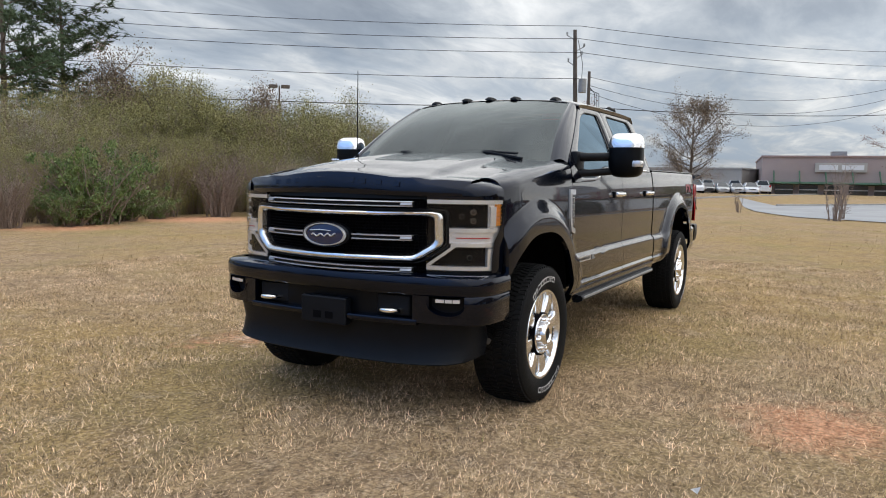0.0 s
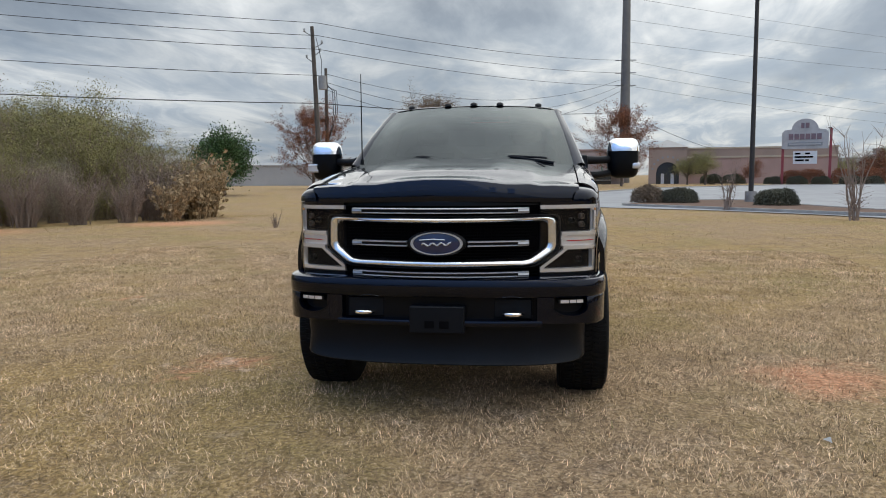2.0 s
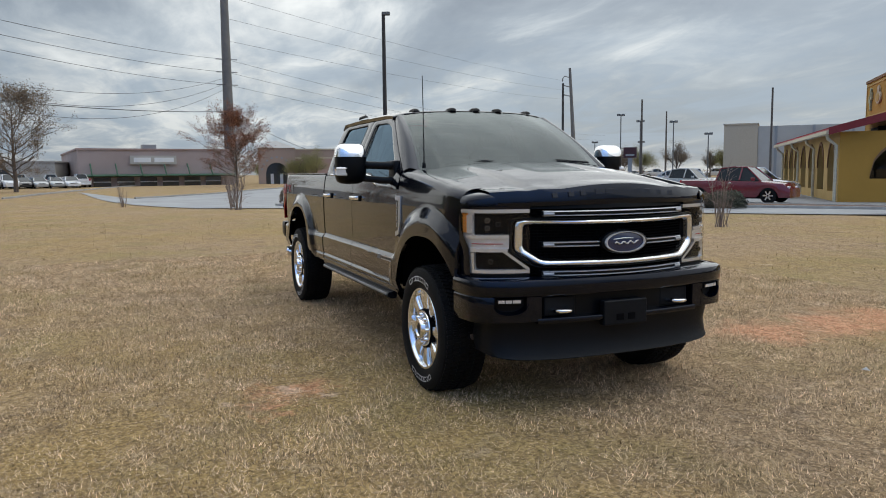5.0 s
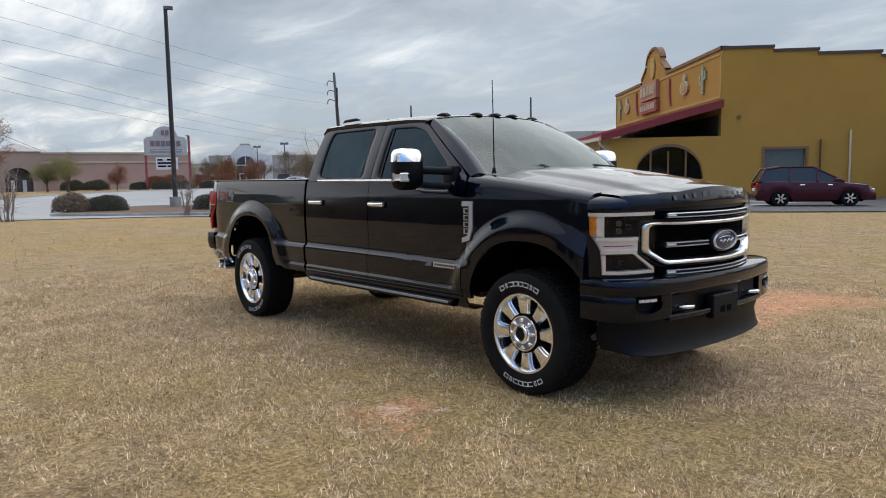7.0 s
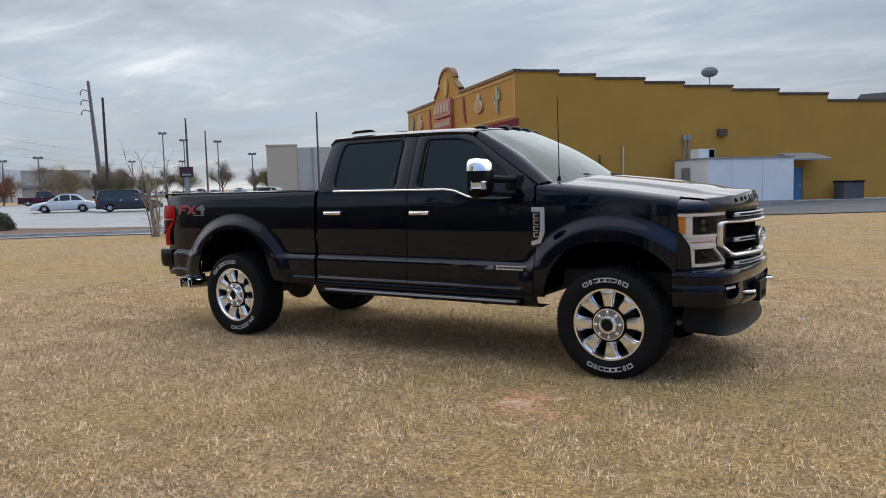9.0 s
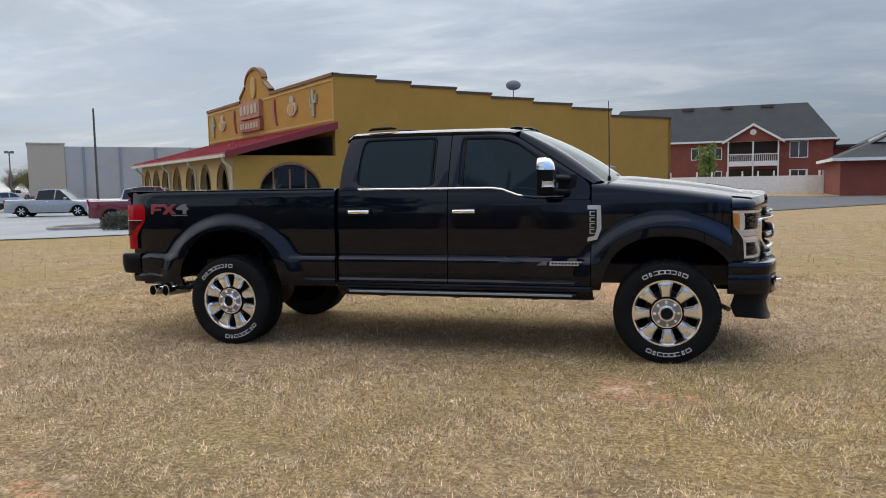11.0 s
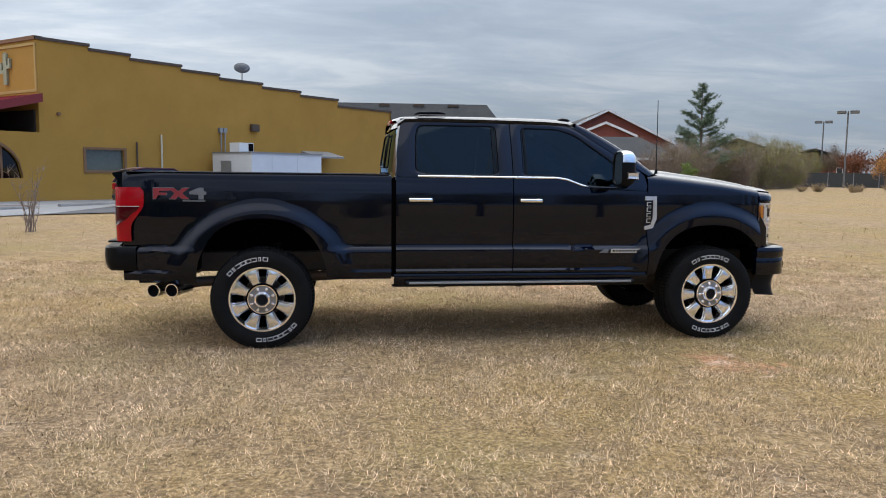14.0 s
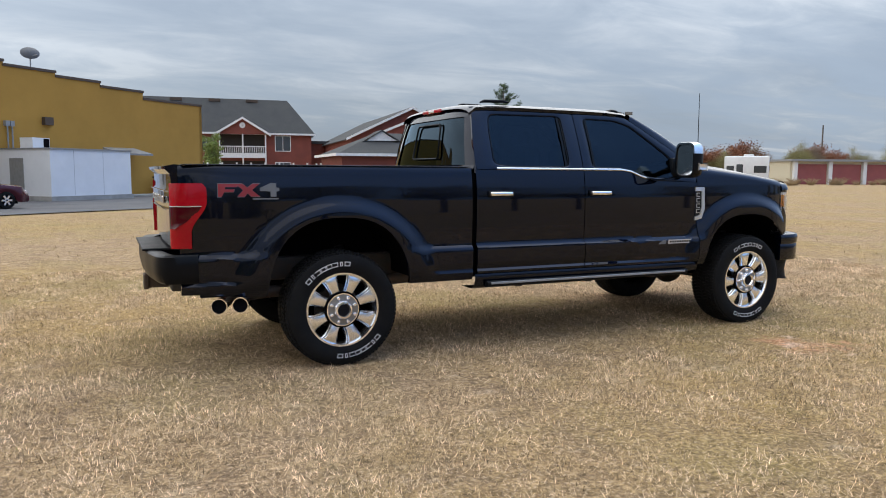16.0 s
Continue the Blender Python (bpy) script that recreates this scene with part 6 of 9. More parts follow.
big_pine = pine("pine_tree", "tall dark pine with bare lower trunk", 14.0, 31, 0.36, 1.7, 0.36)
put(big_pine, -24.0, -38.8, 0, 0.96)
again(big_pine, -19.6, -37.6, 140, 1.02), again(big_pine, -16.4, -39.5, 60, 0.9)
for x, y, s_ in ((-25.0, -35.2, 1.62), (-25.4, -34.0, 1.45), (-24.2, -33.6, 1.25), (-26.4, -33.4, 1.30), (-27.5, -36.5, 1.2)):
    again(rusty if s_ > 1.6 else willow, x, y, 70 * s_, s_)
round_tree = tree("tree", "round dense green tree at the field's end", 6.2, 0.16, 41, LEAF["green"], 95, 0.17, 0.62, 0.3, 4, 0.22, 0.42)
put(round_tree, -58.7, -28.4)
bare_tree = oak("tree", "bare rounded tree with a few brown leaves", 9.6, 6.6, 51, LEAF["brown"], 36, 0.125, 0.14)
put(bare_tree, -82.2, -13.6)
red_tree = oak("tree", "rounded autumn tree with sparse rust-red leaves", 8.2, 6.8, 52, LEAF["rust"], 44, 0.14, 0.12)
put(red_tree, -84.5, -28.3)
full_red = tree("tree", "spreading tree thick with dark red leaves", 8.6, 0.20, 53, LEAF["rust"], 13, 0.26, 0.62, 0.30, 4, 0.20, 0.45)
again(red_tree, -95, 10.0, 100, 1.0)
put(full_red, -104.0, 28.6, 30, 0.45), again(full_red, -108, 46, 80, 0.62), again(full_red, -106, 50, 10, 0.55)
again(bare_tree, -116, 62, 90, 0.55), again(bare_tree, -120, 68, 60, 0.5)
again(willow, -105.0, 22.6, 60, 1.0), again(willow, -106.5, 20.4, 10, 0.85)
for x, y, s_ in ((-17.3, -22.3, 1.0), (-19.5, -23.0, 1.12), (-18.0, -20.3, 0.92), (-21.5, -17.9, 0.92), (-23.7, -18.4, 1.0)):
    again(willow, x, y, 90 * s_ + 30 * x, s_)
again(rusty, -21.9, -22.1, 30, 1.0)
# wood behind the camera, seen only in the paint
for i in range(16):
    x = -6 + 5.2 * i
    again(willow, x + g.uniform(-1.5, 1.5), -29 - 0.10 * abs(x - 10) + g.uniform(-3, 3), g.uniform(0, 360), g.uniform(1.0, 1.4))
for i in range(4):
    again(willow, 44 + g.uniform(-4, 4), -30 + 7 * i, g.uniform(0, 360), g.uniform(1.0, 1.4))
# right-hand side of the field
near_pine = pine("pine_tree", "young full pine among brush", 12.0, 33, 0.16, 2.8, 0.36)
put(near_pine, 38.4, 72.4)
brush = [(27.6, 59.5, 2, 1.0), (29.2, 61.5, 2, 1.3), (31.0, 61.5, 0, 0.9), (33.0, 62.5, 2, 1.25), (33, 74, 1, 1.3), (35.5, 72, 2, 1.4), (40, 72, 0, 1.25), (42.5, 71, 2, 1.25), (45, 75, 3, 1.25), (48, 76, 0, 1.2), (50, 79, 4, 1.25), (54, 82, 3, 1.25), (58, 86, 0, 1.1), (62, 90, 0, 1.1), (66, 95, 2, 1.0), (31, 75, 2, 1.1), (36, 77, 1, 1.5), (38, 75, 1, 1.4), (52, 80, 0, 1.2), (56, 84, 3, 1.15)]
for x, y, k, s_ in brush:
    again(kinds[k], x, y, g.uniform(0, 360), s_)
gold_tree = tree("tree", "small tree in orange autumn leaf", 4.6, 0.09, 61, LEAF["gold"], 14, 0.22, 0.55, 0.5, 3, 0.22, 0.30)
put(gold_tree, 78, 92)
again(gold_tree, 64, 96, 40, 0.9), again(gold_tree, 82, 97, 90, 1.1)
rust_crown = tree("tree", "broad tree in dull rust-brown leaf", 9.0, 0.18, 62, LEAF["rust"], 16, 0.34, 0.6, 0.35, 4, 0.22, 0.5)
put(rust_crown, 128, 122)
for x, y, s_ in ((108, 128, 0.8), (116, 118, 0.75), (140, 112, 0.9), (96, 134, 0.8), (88, 130, 0.8)):
    again(rust_crown, x, y, g.uniform(0, 360), s_)
for i in range(22):
    x = 84 + 8.5 * i
    again(willow if i % 3 else rusty, x + g.uniform(-3, 3), 150 - 0.42 * (x - 84) + g.uniform(-5, 5), g.uniform(0, 360), g.uniform(0.9, 1.35))
for i in range(20):
    f = i / 19
    again((willow, rusty, rust_crown, willow)[i % 4], 84 + 40 * f + g.uniform(-2, 2), 116 - 44 * f + g.uniform(-2, 2), g.uniform(0, 360), g.uniform(0.95, 1.3) * (0.62 if i % 4 == 2 else 1.0))
cone = shrub("conifer_shrub", "small upright bright green conifer", 3.4, 0.8, 71, LEAF["conifer"], stems=22, leaves=6500, size=0.17)
put(cone, 21.9, 53.0, 0, 0.70)
again(cone, 27.1, 53.0, 60, 0.72)
tall_cone = again(cone, 7.0, 90, 0, 1.35, 1.5)
# distant tree belt beyond the car parks
for i in range(34):
    f = i / 33
    x, y = -175 + 150 * f, 62 + 150 * f
    again(willow if i % 3 == 0 else rusty, x + g.uniform(-6, 6), y + g.uniform(-6, 6), g.uniform(0, 360), g.uniform(1.0, 1.5))
for i in range(18):
    again(willow, -190 + g.uniform(-8, 8), -60 + 8 * i, g.uniform(0, 360), g.uniform(0.9, 1.2))
# dense brown wood across the lot
for i in range(12):
    f = i / 11 * 0.40
    again(willow if i % 4 == 1 else rusty, -124 + 14 * f + g.uniform(-2.5, 2.5), 76 + 17 * f + g.uniform(-2, 2), g.uniform(0, 360), g.uniform(0.9, 1.25) * (1 - 0.6 * f))
# clipped shrubs on the kerbed islands, saplings in the verge
def clipped(label, height, width, seed, leaf):
    """A low clipped shrub: leaves thick over a flattened dome, a few stems below."""
    q = random.Random(seed)
    t = thing("clipped_shrub", label, "shrub", "shrubs on the islands")
    wood, fol = Raw(), Raw()
    for _ in range(30):
        a = q.uniform(0, 6.28)
        wood.tube([Vector((0.1 * math.cos(a), 0.1 * math.sin(a), -0.05)), Vector((width * 0.3 * math.cos(a), width * 0.3 * math.sin(a), height * q.uniform(0.4, 0.8)))], [0.02, 0.008], 4)
    for _ in range(9000):
        d = Vector((q.gauss(0, 1), q.gauss(0, 1), abs(q.gauss(0, 1)))).normalized()
        bump = 1 + 0.10 * math.sin(5 * d.x + seed) * math.sin(4 * d.y + 2) + q.gauss(0, 0.045)
        k = (1 - 0.35 * q.random() ** 2) * bump
        fol.leaf(Vector((d.x * width / 2 * k, d.y * width / 2 * k, 0.06 + d.z ** 0.7 * height * 0.92 * k)), 0.075 * q.uniform(0.6, 1.4), q)
    raw("stem", [tuple(v) for v in wood.v], wood.f, TWIG, t)
    raw("foliage", [tuple(v) for v in fol.v], fol.f, leaf, t)
    return t


mound = clipped("low rounded dark olive shrub on a mulched island", 0.95, 2.1, 81, LEAF["dusk"])
put(mound, -39.6, 8.1, 0, 1.0)
pinkish = clipped("low rounded reddish-brown shrub on a mulched island", 1.1, 1.9, 82, LEAF["brown"])
put(pinkish, -40.0, 6.4, 0, 1.0)
again(mound, -35.0, 12.2, 80, 1.0)
again(mound, -21.0, 18.9, 40, 0.85), again(pinkish, -20.3, 19.7, 40, 0.6), again(mound, -19.7, 20.4, 90, 0.8)
for x, y, s_ in ((-46.5, 41.5, 1.5), (-100.5, 33.5, 1.25), (-99.6, 36.3, 1.2), (-98.5, 39.5, 1.3), (-98.0, 42.0, 1.2), (-103, 31.2, 1.2), (-110, 24.5, 1.6), (-109.5, 27.5, 1.6)):
    again(mound, x, y, 30, s_)
red_mound = clipped("loose red-leaved shrub beside the sign", 1.7, 2.6, 86, LEAF["rust"])
put(red_mound, -103.0, 33.6, 0, 1.2)
for x, y, s_ in ((-102.4, 36.0, 1.3), (-101.2, 39.6, 1.3), (-100.6, 42.2, 1.2), (-103.2, 44.0, 1.4)):
    again(red_mound, x, y, 50 * s_, s_)
sap = shrub("sapling_clump", "leafless sapling clump in the grass verge", 3.0, 1.5, 83, LEAF["brown"], stems=13, leaves=60, size=0.05)
put(sap, -20.2, 10.3, 0, 0.95)
for x, y, s_ in ((-32.5, 1.9, 0.85), (-16.8, 14.7, 0.45), (-10.5, 11.5, 0.50), (-36.0, 2.2, 0.75), (-41.5, -3.2, 0.45), (-29.6, 8.5, 0.75)):
    again(sap, x, y, g.uniform(0, 360), s_)
weed = shrub("weed_tuft", "dry brown weed in the grass", 0.75, 0.5, 84, LEAF["brown"], stems=7, leaves=80, size=0.05)
put(weed, -15.3, -7.1, 0, 0.6)
fringe = shrub("weed_tuft", "strip of rough dry grass before the yards", 0.8, 1.6, 85, LEAF["tan"], stems=50, leaves=300, size=0.10, twigs=LEAF["tan"])
put(fringe, 60, 60)
for i in range(30):
    again(fringe, 46 + 2.6 * i + g.uniform(-1, 1), 66 - 0.22 * i + g.uniform(-1.5, 1.5), g.uniform(0, 360), g.uniform(0.7, 1.2))

# ---- paved lot, kerbs ----
# the lot's pale wet sheen is put into its base colour
ASPHALT = mat("worn_asphalt_sheen", (0.30, 0.305, 0.315), 0.55, color2=(0.23, 0.235, 0.245), scale=0.35, bump=0.25, bscale=40, wear=0.2)
DARK_ASPHALT = mat("dark_asphalt", (0.10, 0.10, 0.105), 0.8, color2=(0.065, 0.065, 0.07), scale=0.4, bump=0.3, bscale=40, wear=0.2)
KERB = mat("concrete_kerb", (0.36, 0.35, 0.33), 0.9, color2=(0.24, 0.23, 0.22), scale=1.5, bump=0.2)
MULCH = mat("brown_mulch", (0.15, 0.082, 0.05), 0.95, color2=(0.10, 0.06, 0.04), scale=2, bump=0.6, bscale=25)


def flat_sheet(name, pts, lift, material, label, category):
    """A paved area that follows the ground, split fine enough to lie on it."""
    bm = B()
    f = bm.faces.new([bm.verts.new((x, y, 0)) for x, y in pts])
    bmesh.ops.triangulate(bm, faces=[f])
    for _ in range(3):
        bmesh.ops.subdivide_edges(bm, edges=[e for e in bm.edges if e.calc_length() > 5], cuts=1, use_grid_fill=True)
    bmesh.ops.triangulate(bm, faces=bm.faces)
    for v in bm.verts:
        v.co.z = ground_z(v.co.x, v.co.y) + lift
    return tagged(part(name, bm, material), label, category, kind="structure")


LOT = [(-75, -7.5), (-52, -4.2), (-44, -2.6), (-36, 0.2), (-29.5, 7.2), (-24.5, 10.4), (-19.2, 12.9), (-15.9, 16.4), (-13.0, 19.4), (-13.0, 60), (-40, 120), (-135, 100), (-112, 58), (-97, 44), (-94, 28), (-80, 14.5), (-65, 5), (-57, -2.5)]
DRIVE = [(-13.0, 19.4), (-8.8, 22.3), (-3.6, 26.8), (1.2, 31.4), (9, 41), (16, 49.5), (26, 56), (27, 62), (14, 66), (4, 74), (-13.0, 60)]
flat_sheet("car_park", LOT, 0.035, ASPHALT, "worn asphalt car park with a pale sheen in its colour", "car park")
flat_sheet("driveway", DRIVE, 0.040, DARK_ASPHALT, "dark asphalt drive beside the restaurant", "road")


def kerb_line(pts, name="kerb", label="weathered concrete kerb", w_=0.16, h=0.15):
    bm = B()
    rows = []
    for i, (x, y) in enumerate(pts):
        a, b = pts[max(0, i - 1)], pts[min(len(pts) - 1, i + 1)]
        d = Vector((b[0] - a[0], b[1] - a[1], 0)).normalized()
        n = Vector((-d.y, d.x, 0)) * w_ / 2
        z = ground_z(x, y)
        rows.append([(x - n.x, y - n.y, z - 0.05), (x - n.x, y - n.y, z + h - 0.02), (x - n.x * 0.8, y - n.y * 0.8, z + h), (x + n.x * 0.8, y + n.y * 0.8, z + h), (x + n.x, y + n.y, z + h - 0.02), (x + n.x, y + n.y, z - 0.05)])
    vs = grid(bm, rows)
    bm.faces.new(vs[0]), bm.faces.new(vs[-1][::-1])
    return tagged(part(name, bm, KERB, smooth=40), label, "kerb", kind="structure")


def dense(pts, step=1.2, closed=False):
    n = max(2, int(sum(math.dist(a, b) for a, b in zip(pts, pts[1:])) / step))
    return resample(pts, n, closed)


ISL1 = rounded([(-37, 4.4), (-30, 8.4), (-23.6, 11.7), (-22.8, 13.6), (-25, 14.8), (-34, 13.8), (-43, 13.8), (-45, 11), (-41, 6.5)], 1.2)
ISL2 = rounded([(-24.6, 18.4), (-19.4, 21.8), (-15.2, 24.6), (-16.2, 27), (-21.5, 25.0), (-26.8, 21.4)], 1.0)
for isl in (ISL1, ISL2):
    kerb_line(dense(list(isl) + [isl[0]], 0.8))
    flat_sheet("planting_island", list(isl), 0.11, MULCH, "kerbed island covered in brown mulch", "planting bed")
kerb_line(dense([(-15.2, 27.5), (-13.4, 32), (-15.0, 36.0)]))
kerb_line(dense([(-112, 58), (-97, 44), (-94, 28), (-80, 14.5), (-65, 5), (-57, -2.5)]))
kerb_line(dense([(-62, -12), (-75, -9), (-110, -4), (-140, 6)], 4))


# ---- walls with openings ----
def wall(bm, place, xs, solid, thick):
    """Upright slices between the breaks xs; solid(x) lists the (bottom, top) stretches of wall at x."""
    for a, b in zip(xs, xs[1:]):
        e = (b - a) * 0.001
        for (z0, z1), (q0, q1) in zip(solid(a + e), solid(b - e)):
            v = [bm.verts.new(place(s_, o, z)) for o in (0.0, -thick) for s_, z in ((a, z0), (b, q0), (b, q1), (a, z1))]
            for f in ((0, 1, 2, 3), (7, 6, 5, 4), (0, 4, 5, 1), (1, 5, 6, 2), (2, 6, 7, 3), (3, 7, 4, 0)):
                bm.faces.new([v[i] for i in f])
    bmesh.ops.remove_doubles(bm, verts=bm.verts, dist=0.001)
    return bm


def pbox(bm, place, s0, s1, o0, o1, z0, z1):
    v = [bm.verts.new(place(s_, o, z)) for z in (z0, z1) for s_, o in ((s0, o0), (s1, o0), (s1, o1), (s0, o1))]
    for f in ((3, 2, 1, 0), (4, 5, 6, 7), (0, 1, 5, 4), (1, 2, 6, 5), (2, 3, 7, 6), (3, 0, 4, 7)):
        bm.faces.new([v[i] for i in f])
    return bm


OCHRE = mat("ochre_stucco", (0.43, 0.238, 0.042), 0.9, color2=(0.38, 0.210, 0.037), scale=0.5, bump=0.25, bscale=30, wear=0.06)
OCHRE_PALE = mat("pale_ochre_stucco", (0.50, 0.34, 0.13), 0.9, color2=(0.43, 0.29, 0.10), scale=0.6, bump=0.2, bscale=30)
COPING = mat("dark_metal_coping", (0.075, 0.050, 0.035), 0.6, scale=1.0)
BROWN = mat("brown_trim", (0.22, 0.12, 0.06), 0.8)
RED_METAL = mat("red_metal_roofing", (0.36, 0.035, 0.035), 0.5, color2=(0.30, 0.03, 0.032), scale=0.7)
RED_FASCIA = mat("dark_red_fascia", (0.20, 0.018, 0.022), 0.6)
WHITE = mat("white_paint", (0.72, 0.73, 0.74), 0.6, color2=(0.64, 0.65, 0.67), scale=1.2)
SHED_WHITE = mat("white_cold_store_panels", (0.74, 0.75, 0.77), 0.55, color2=(0.68, 0.69, 0.71), scale=0.8)
GREY = mat("grey_metal", (0.30, 0.31, 0.32), 0.5, metal=0.3)
BLUE = mat("faded_blue_paint", (0.06, 0.19, 0.36), 0.6)
INSIDE = mat("interior_shade", (0.035, 0.028, 0.022), 0.9)
CREAM = mat("cream_paint", (0.60, 0.55, 0.42), 0.7)
SIGNRED = mat("faded_sign_red", (0.42, 0.20, 0.13), 0.7, color2=(0.36, 0.16, 0.10), scale=1.5)
WINDOW0 = mat("porch_glazing", (0.02, 0.021, 0.024), 0.12, coat=0.6)
CACTUS = mat("painted_green", (0.34, 0.36, 0.24), 0.7)
CHILI = mat("painted_red", (0.36, 0.105, 0.08), 0.7)

# ---- restaurant ----
RC = Vector((-18.79, 35.70, 0))
RU = Vector((math.cos(radians(43)), math.sin(radians(43)), 0))      # along the side wall
RF = Vector((math.cos(radians(139)), math.sin(radians(139)), 0))    # along the front
RN = Vector((RU.y, -RU.x, 0))                                       # out of the side wall
RM = Vector((-RF.y, RF.x, 0))                                       # out of the front
BASE = -0.32
side_at = lambda s_, o, z: RC + RU * s_ + RN * o + Vector((0, 0, z))
front_at = lambda s_, o, z: RC + RF * s_ + RM * o + Vector((0, 0, z))
rest = thing("restaurant", "ochre stucco restaurant with stepped parapet and red porch roof", "building")
STEPS = [(0, 8.28), (2.82, 8.05), (5.25, 7.82), (8.6, 7.57), (11.35, 7.34), (14.8, 7.10), (18.2, 6.84), (21.9, 6.37), (27.9, 6.37)]


def step_top(s_):
    return [z for a, z in STEPS if a <= s_ + 1e-6][-1] if s_ >= 0 else 3.40


def side_solid(s_):
    top = step_top(s_)
    if -4.83 < s_ < -0.95:
        q = (s_ + 2.89) / 1.94
        return [(BASE, 0.95), (1.05 + 1.82 * math.sqrt(max(0, 1 - q * q)), top)]
    if 2.45 < s_ < 4.70:
        return [(BASE, 1.40), (2.58, top)]
    if 18.9 < s_ < 20.1:
        return [(BASE, BASE + 0.01), (2.0, top)]
    return [(BASE, 1.2), (1.2, top)]


xs = sorted({-6.25, *np.linspace(-4.83, -0.95, 25), 0.0, 2.45, 4.70, 18.9, 20.1, *[a for a, _ in STEPS]})
part("side_wall", wall(B(), side_at, xs, side_solid, 0.30), OCHRE, rest, "ochre stucco wall")
for (a, z), (b, _) in zip(STEPS, STEPS[1:]):
    bm = B()
    pbox(bm, side_at, a - 0.04, b + 0.04, -0.36, 0.06, z, z + 0.16)
    part("parapet_cap", bm, COPING, rest)
ARCH = [(-4.83 + 3.88 * k / 24) for k in range(25)]
bm = B()
for a, b in zip(ARCH, ARCH[1:]):
    za, zb = (1.05 + 1.82 * math.sqrt(max(0, 1 - ((q + 2.89) / 1.94) ** 2)) for q in (a, b))
    v = [bm.verts.new(side_at(s_, o, z)) for o in (0.05, -0.02) for s_, z in ((a, za - 0.02), (b, zb - 0.02), (b, zb + 0.14), (a, za + 0.14))]
    for f in ((0, 1, 2, 3), (0, 4, 5, 1), (3, 2, 6, 7)):
        bm.faces.new([v[i] for i in f])
part("arch_trim", bm, BROWN, rest)
w1 = new("arched_window")
w1.parent = rest
bm = B()
bm.faces.new([bm.verts.new(side_at(q, -0.22, z)) for q, z in [(-4.83, 0.95)] + [(q, 1.05 + 1.82 * math.sqrt(max(0, 1 - ((q + 2.89) / 1.94) ** 2))) for q in ARCH] + [(-0.95, 0.95)]])
part("pane", bm, PANE, w1)
bm = B()
for q in (-3.9, -2.9, -1.9):
    pbox(bm, side_at, q - 0.05, q + 0.05, -0.24, -0.16, 0.95, 2.6)
part("mullion", bm, BROWN, w1)
w2 = new("side_window")
w2.parent = rest
bm = B()
pbox(bm, side_at, 2.45, 4.70, -0.20, -0.18, 1.40, 2.58)
part("pane", bm, mat("blind_glass", (0.10, 0.12, 0.10), 0.15, coat=0.8), w2)
bm = B()
for a, b, c, d in ((2.30, 4.85, 2.58, 2.72), (2.30, 4.85, 1.26, 1.40), (2.30, 2.45, 1.40, 2.58), (4.70, 4.85, 1.40, 2.58)):
    pbox(bm, side_at, a, b, -0.02, 0.04, c, d)
part("frame", bm, BROWN, w2)


def front_top(s_):
    q = (s_ - 14.1) / 3.3
    if abs(q) >= 1:
        return 8.28
    if abs(q) > 0.60:
        return 8.55 + 0.75 * (1 - abs(q)) / 0.4
    return 9.25 + 1.25 * math.sqrt(max(0, 1 - (q / 0.62) ** 2))


xs = sorted({0.0, 26.5, *np.linspace(10.8, 17.4, 41)})
part("front_wall", wall(B(), front_at, xs, lambda s_: [(BASE, front_top(s_))], 0.30), OCHRE, rest, "ochre stucco front with a curved crown")
bm = B()
for a, b in zip(xs, xs[1:]):
    za, zb = front_top(a + 1e-4), front_top(b - 1e-4)
    v = [bm.verts.new(front_at(s_, o, z)) for o in (0.10, -0.36) for s_, z in ((a, za), (b, zb), (b, zb + 0.2), (a, za + 0.2))]
    for f in ((0, 1, 2, 3), (7, 6, 5, 4), (0, 4, 5, 1), (3, 2, 6, 7)):
        bm.faces.new([v[i] for i in f])
part("crown_cap", bm, BROWN, rest)
bm = B()
for a, b, c, d in ((0.15, 26.3, 8.0, 8.14), (0.15, 26.3, 5.55, 5.69), (0.05, 0.20, 5.55, 8.14), (26.2, 26.35, 5.55, 8.14)):
    pbox(bm, front_at, a, b, 0.0, 0.05, c, d)
part("panel_border", bm, OCHRE_PALE, rest)
# back and far walls, flat roof
bm = B()
pbox(bm, lambda s_, o, z: RC + RU * s_ + RF * o + Vector((0, 0, z)), 27.6, 27.9, 0.0, 26.5, BASE, 6.37)
pbox(bm, lambda s_, o, z: RC + RU * s_ + RF * o + Vector((0, 0, z)), 0.0, 27.9, 26.2, 26.5, BASE, 6.6)
part("back_wall", bm, OCHRE, rest)
bm = B()
pbox(bm, lambda s_, o, z: RC + RU * s_ + RF * o + Vector((0, 0, z)), 0.3, 27.6, 0.35, 26.2, 5.9, 6.1)
part("flat_roof", bm, GREY, rest)
# porch: arcade wall, lean-to roof with seams, gutter, spouts
PC = RC - RU * 6.25
arc_at = lambda s_, o, z: PC + RF * s_ + RM * o + Vector((0, 0, z))
CENT = [2.2, 5.75, 9.3, 12.85, 16.2, 19.2, 22.2]


def arcade(s_):
    for c in CENT:
        q = abs(s_ - c) / 1.12
        if q < 1:
            return [(BASE, 0.25), (1.55 + 1.35 * (1 - q ** 1.8) ** 0.55, 3.40)]
    return [(BASE, 1.0), (1.0, 3.40)]


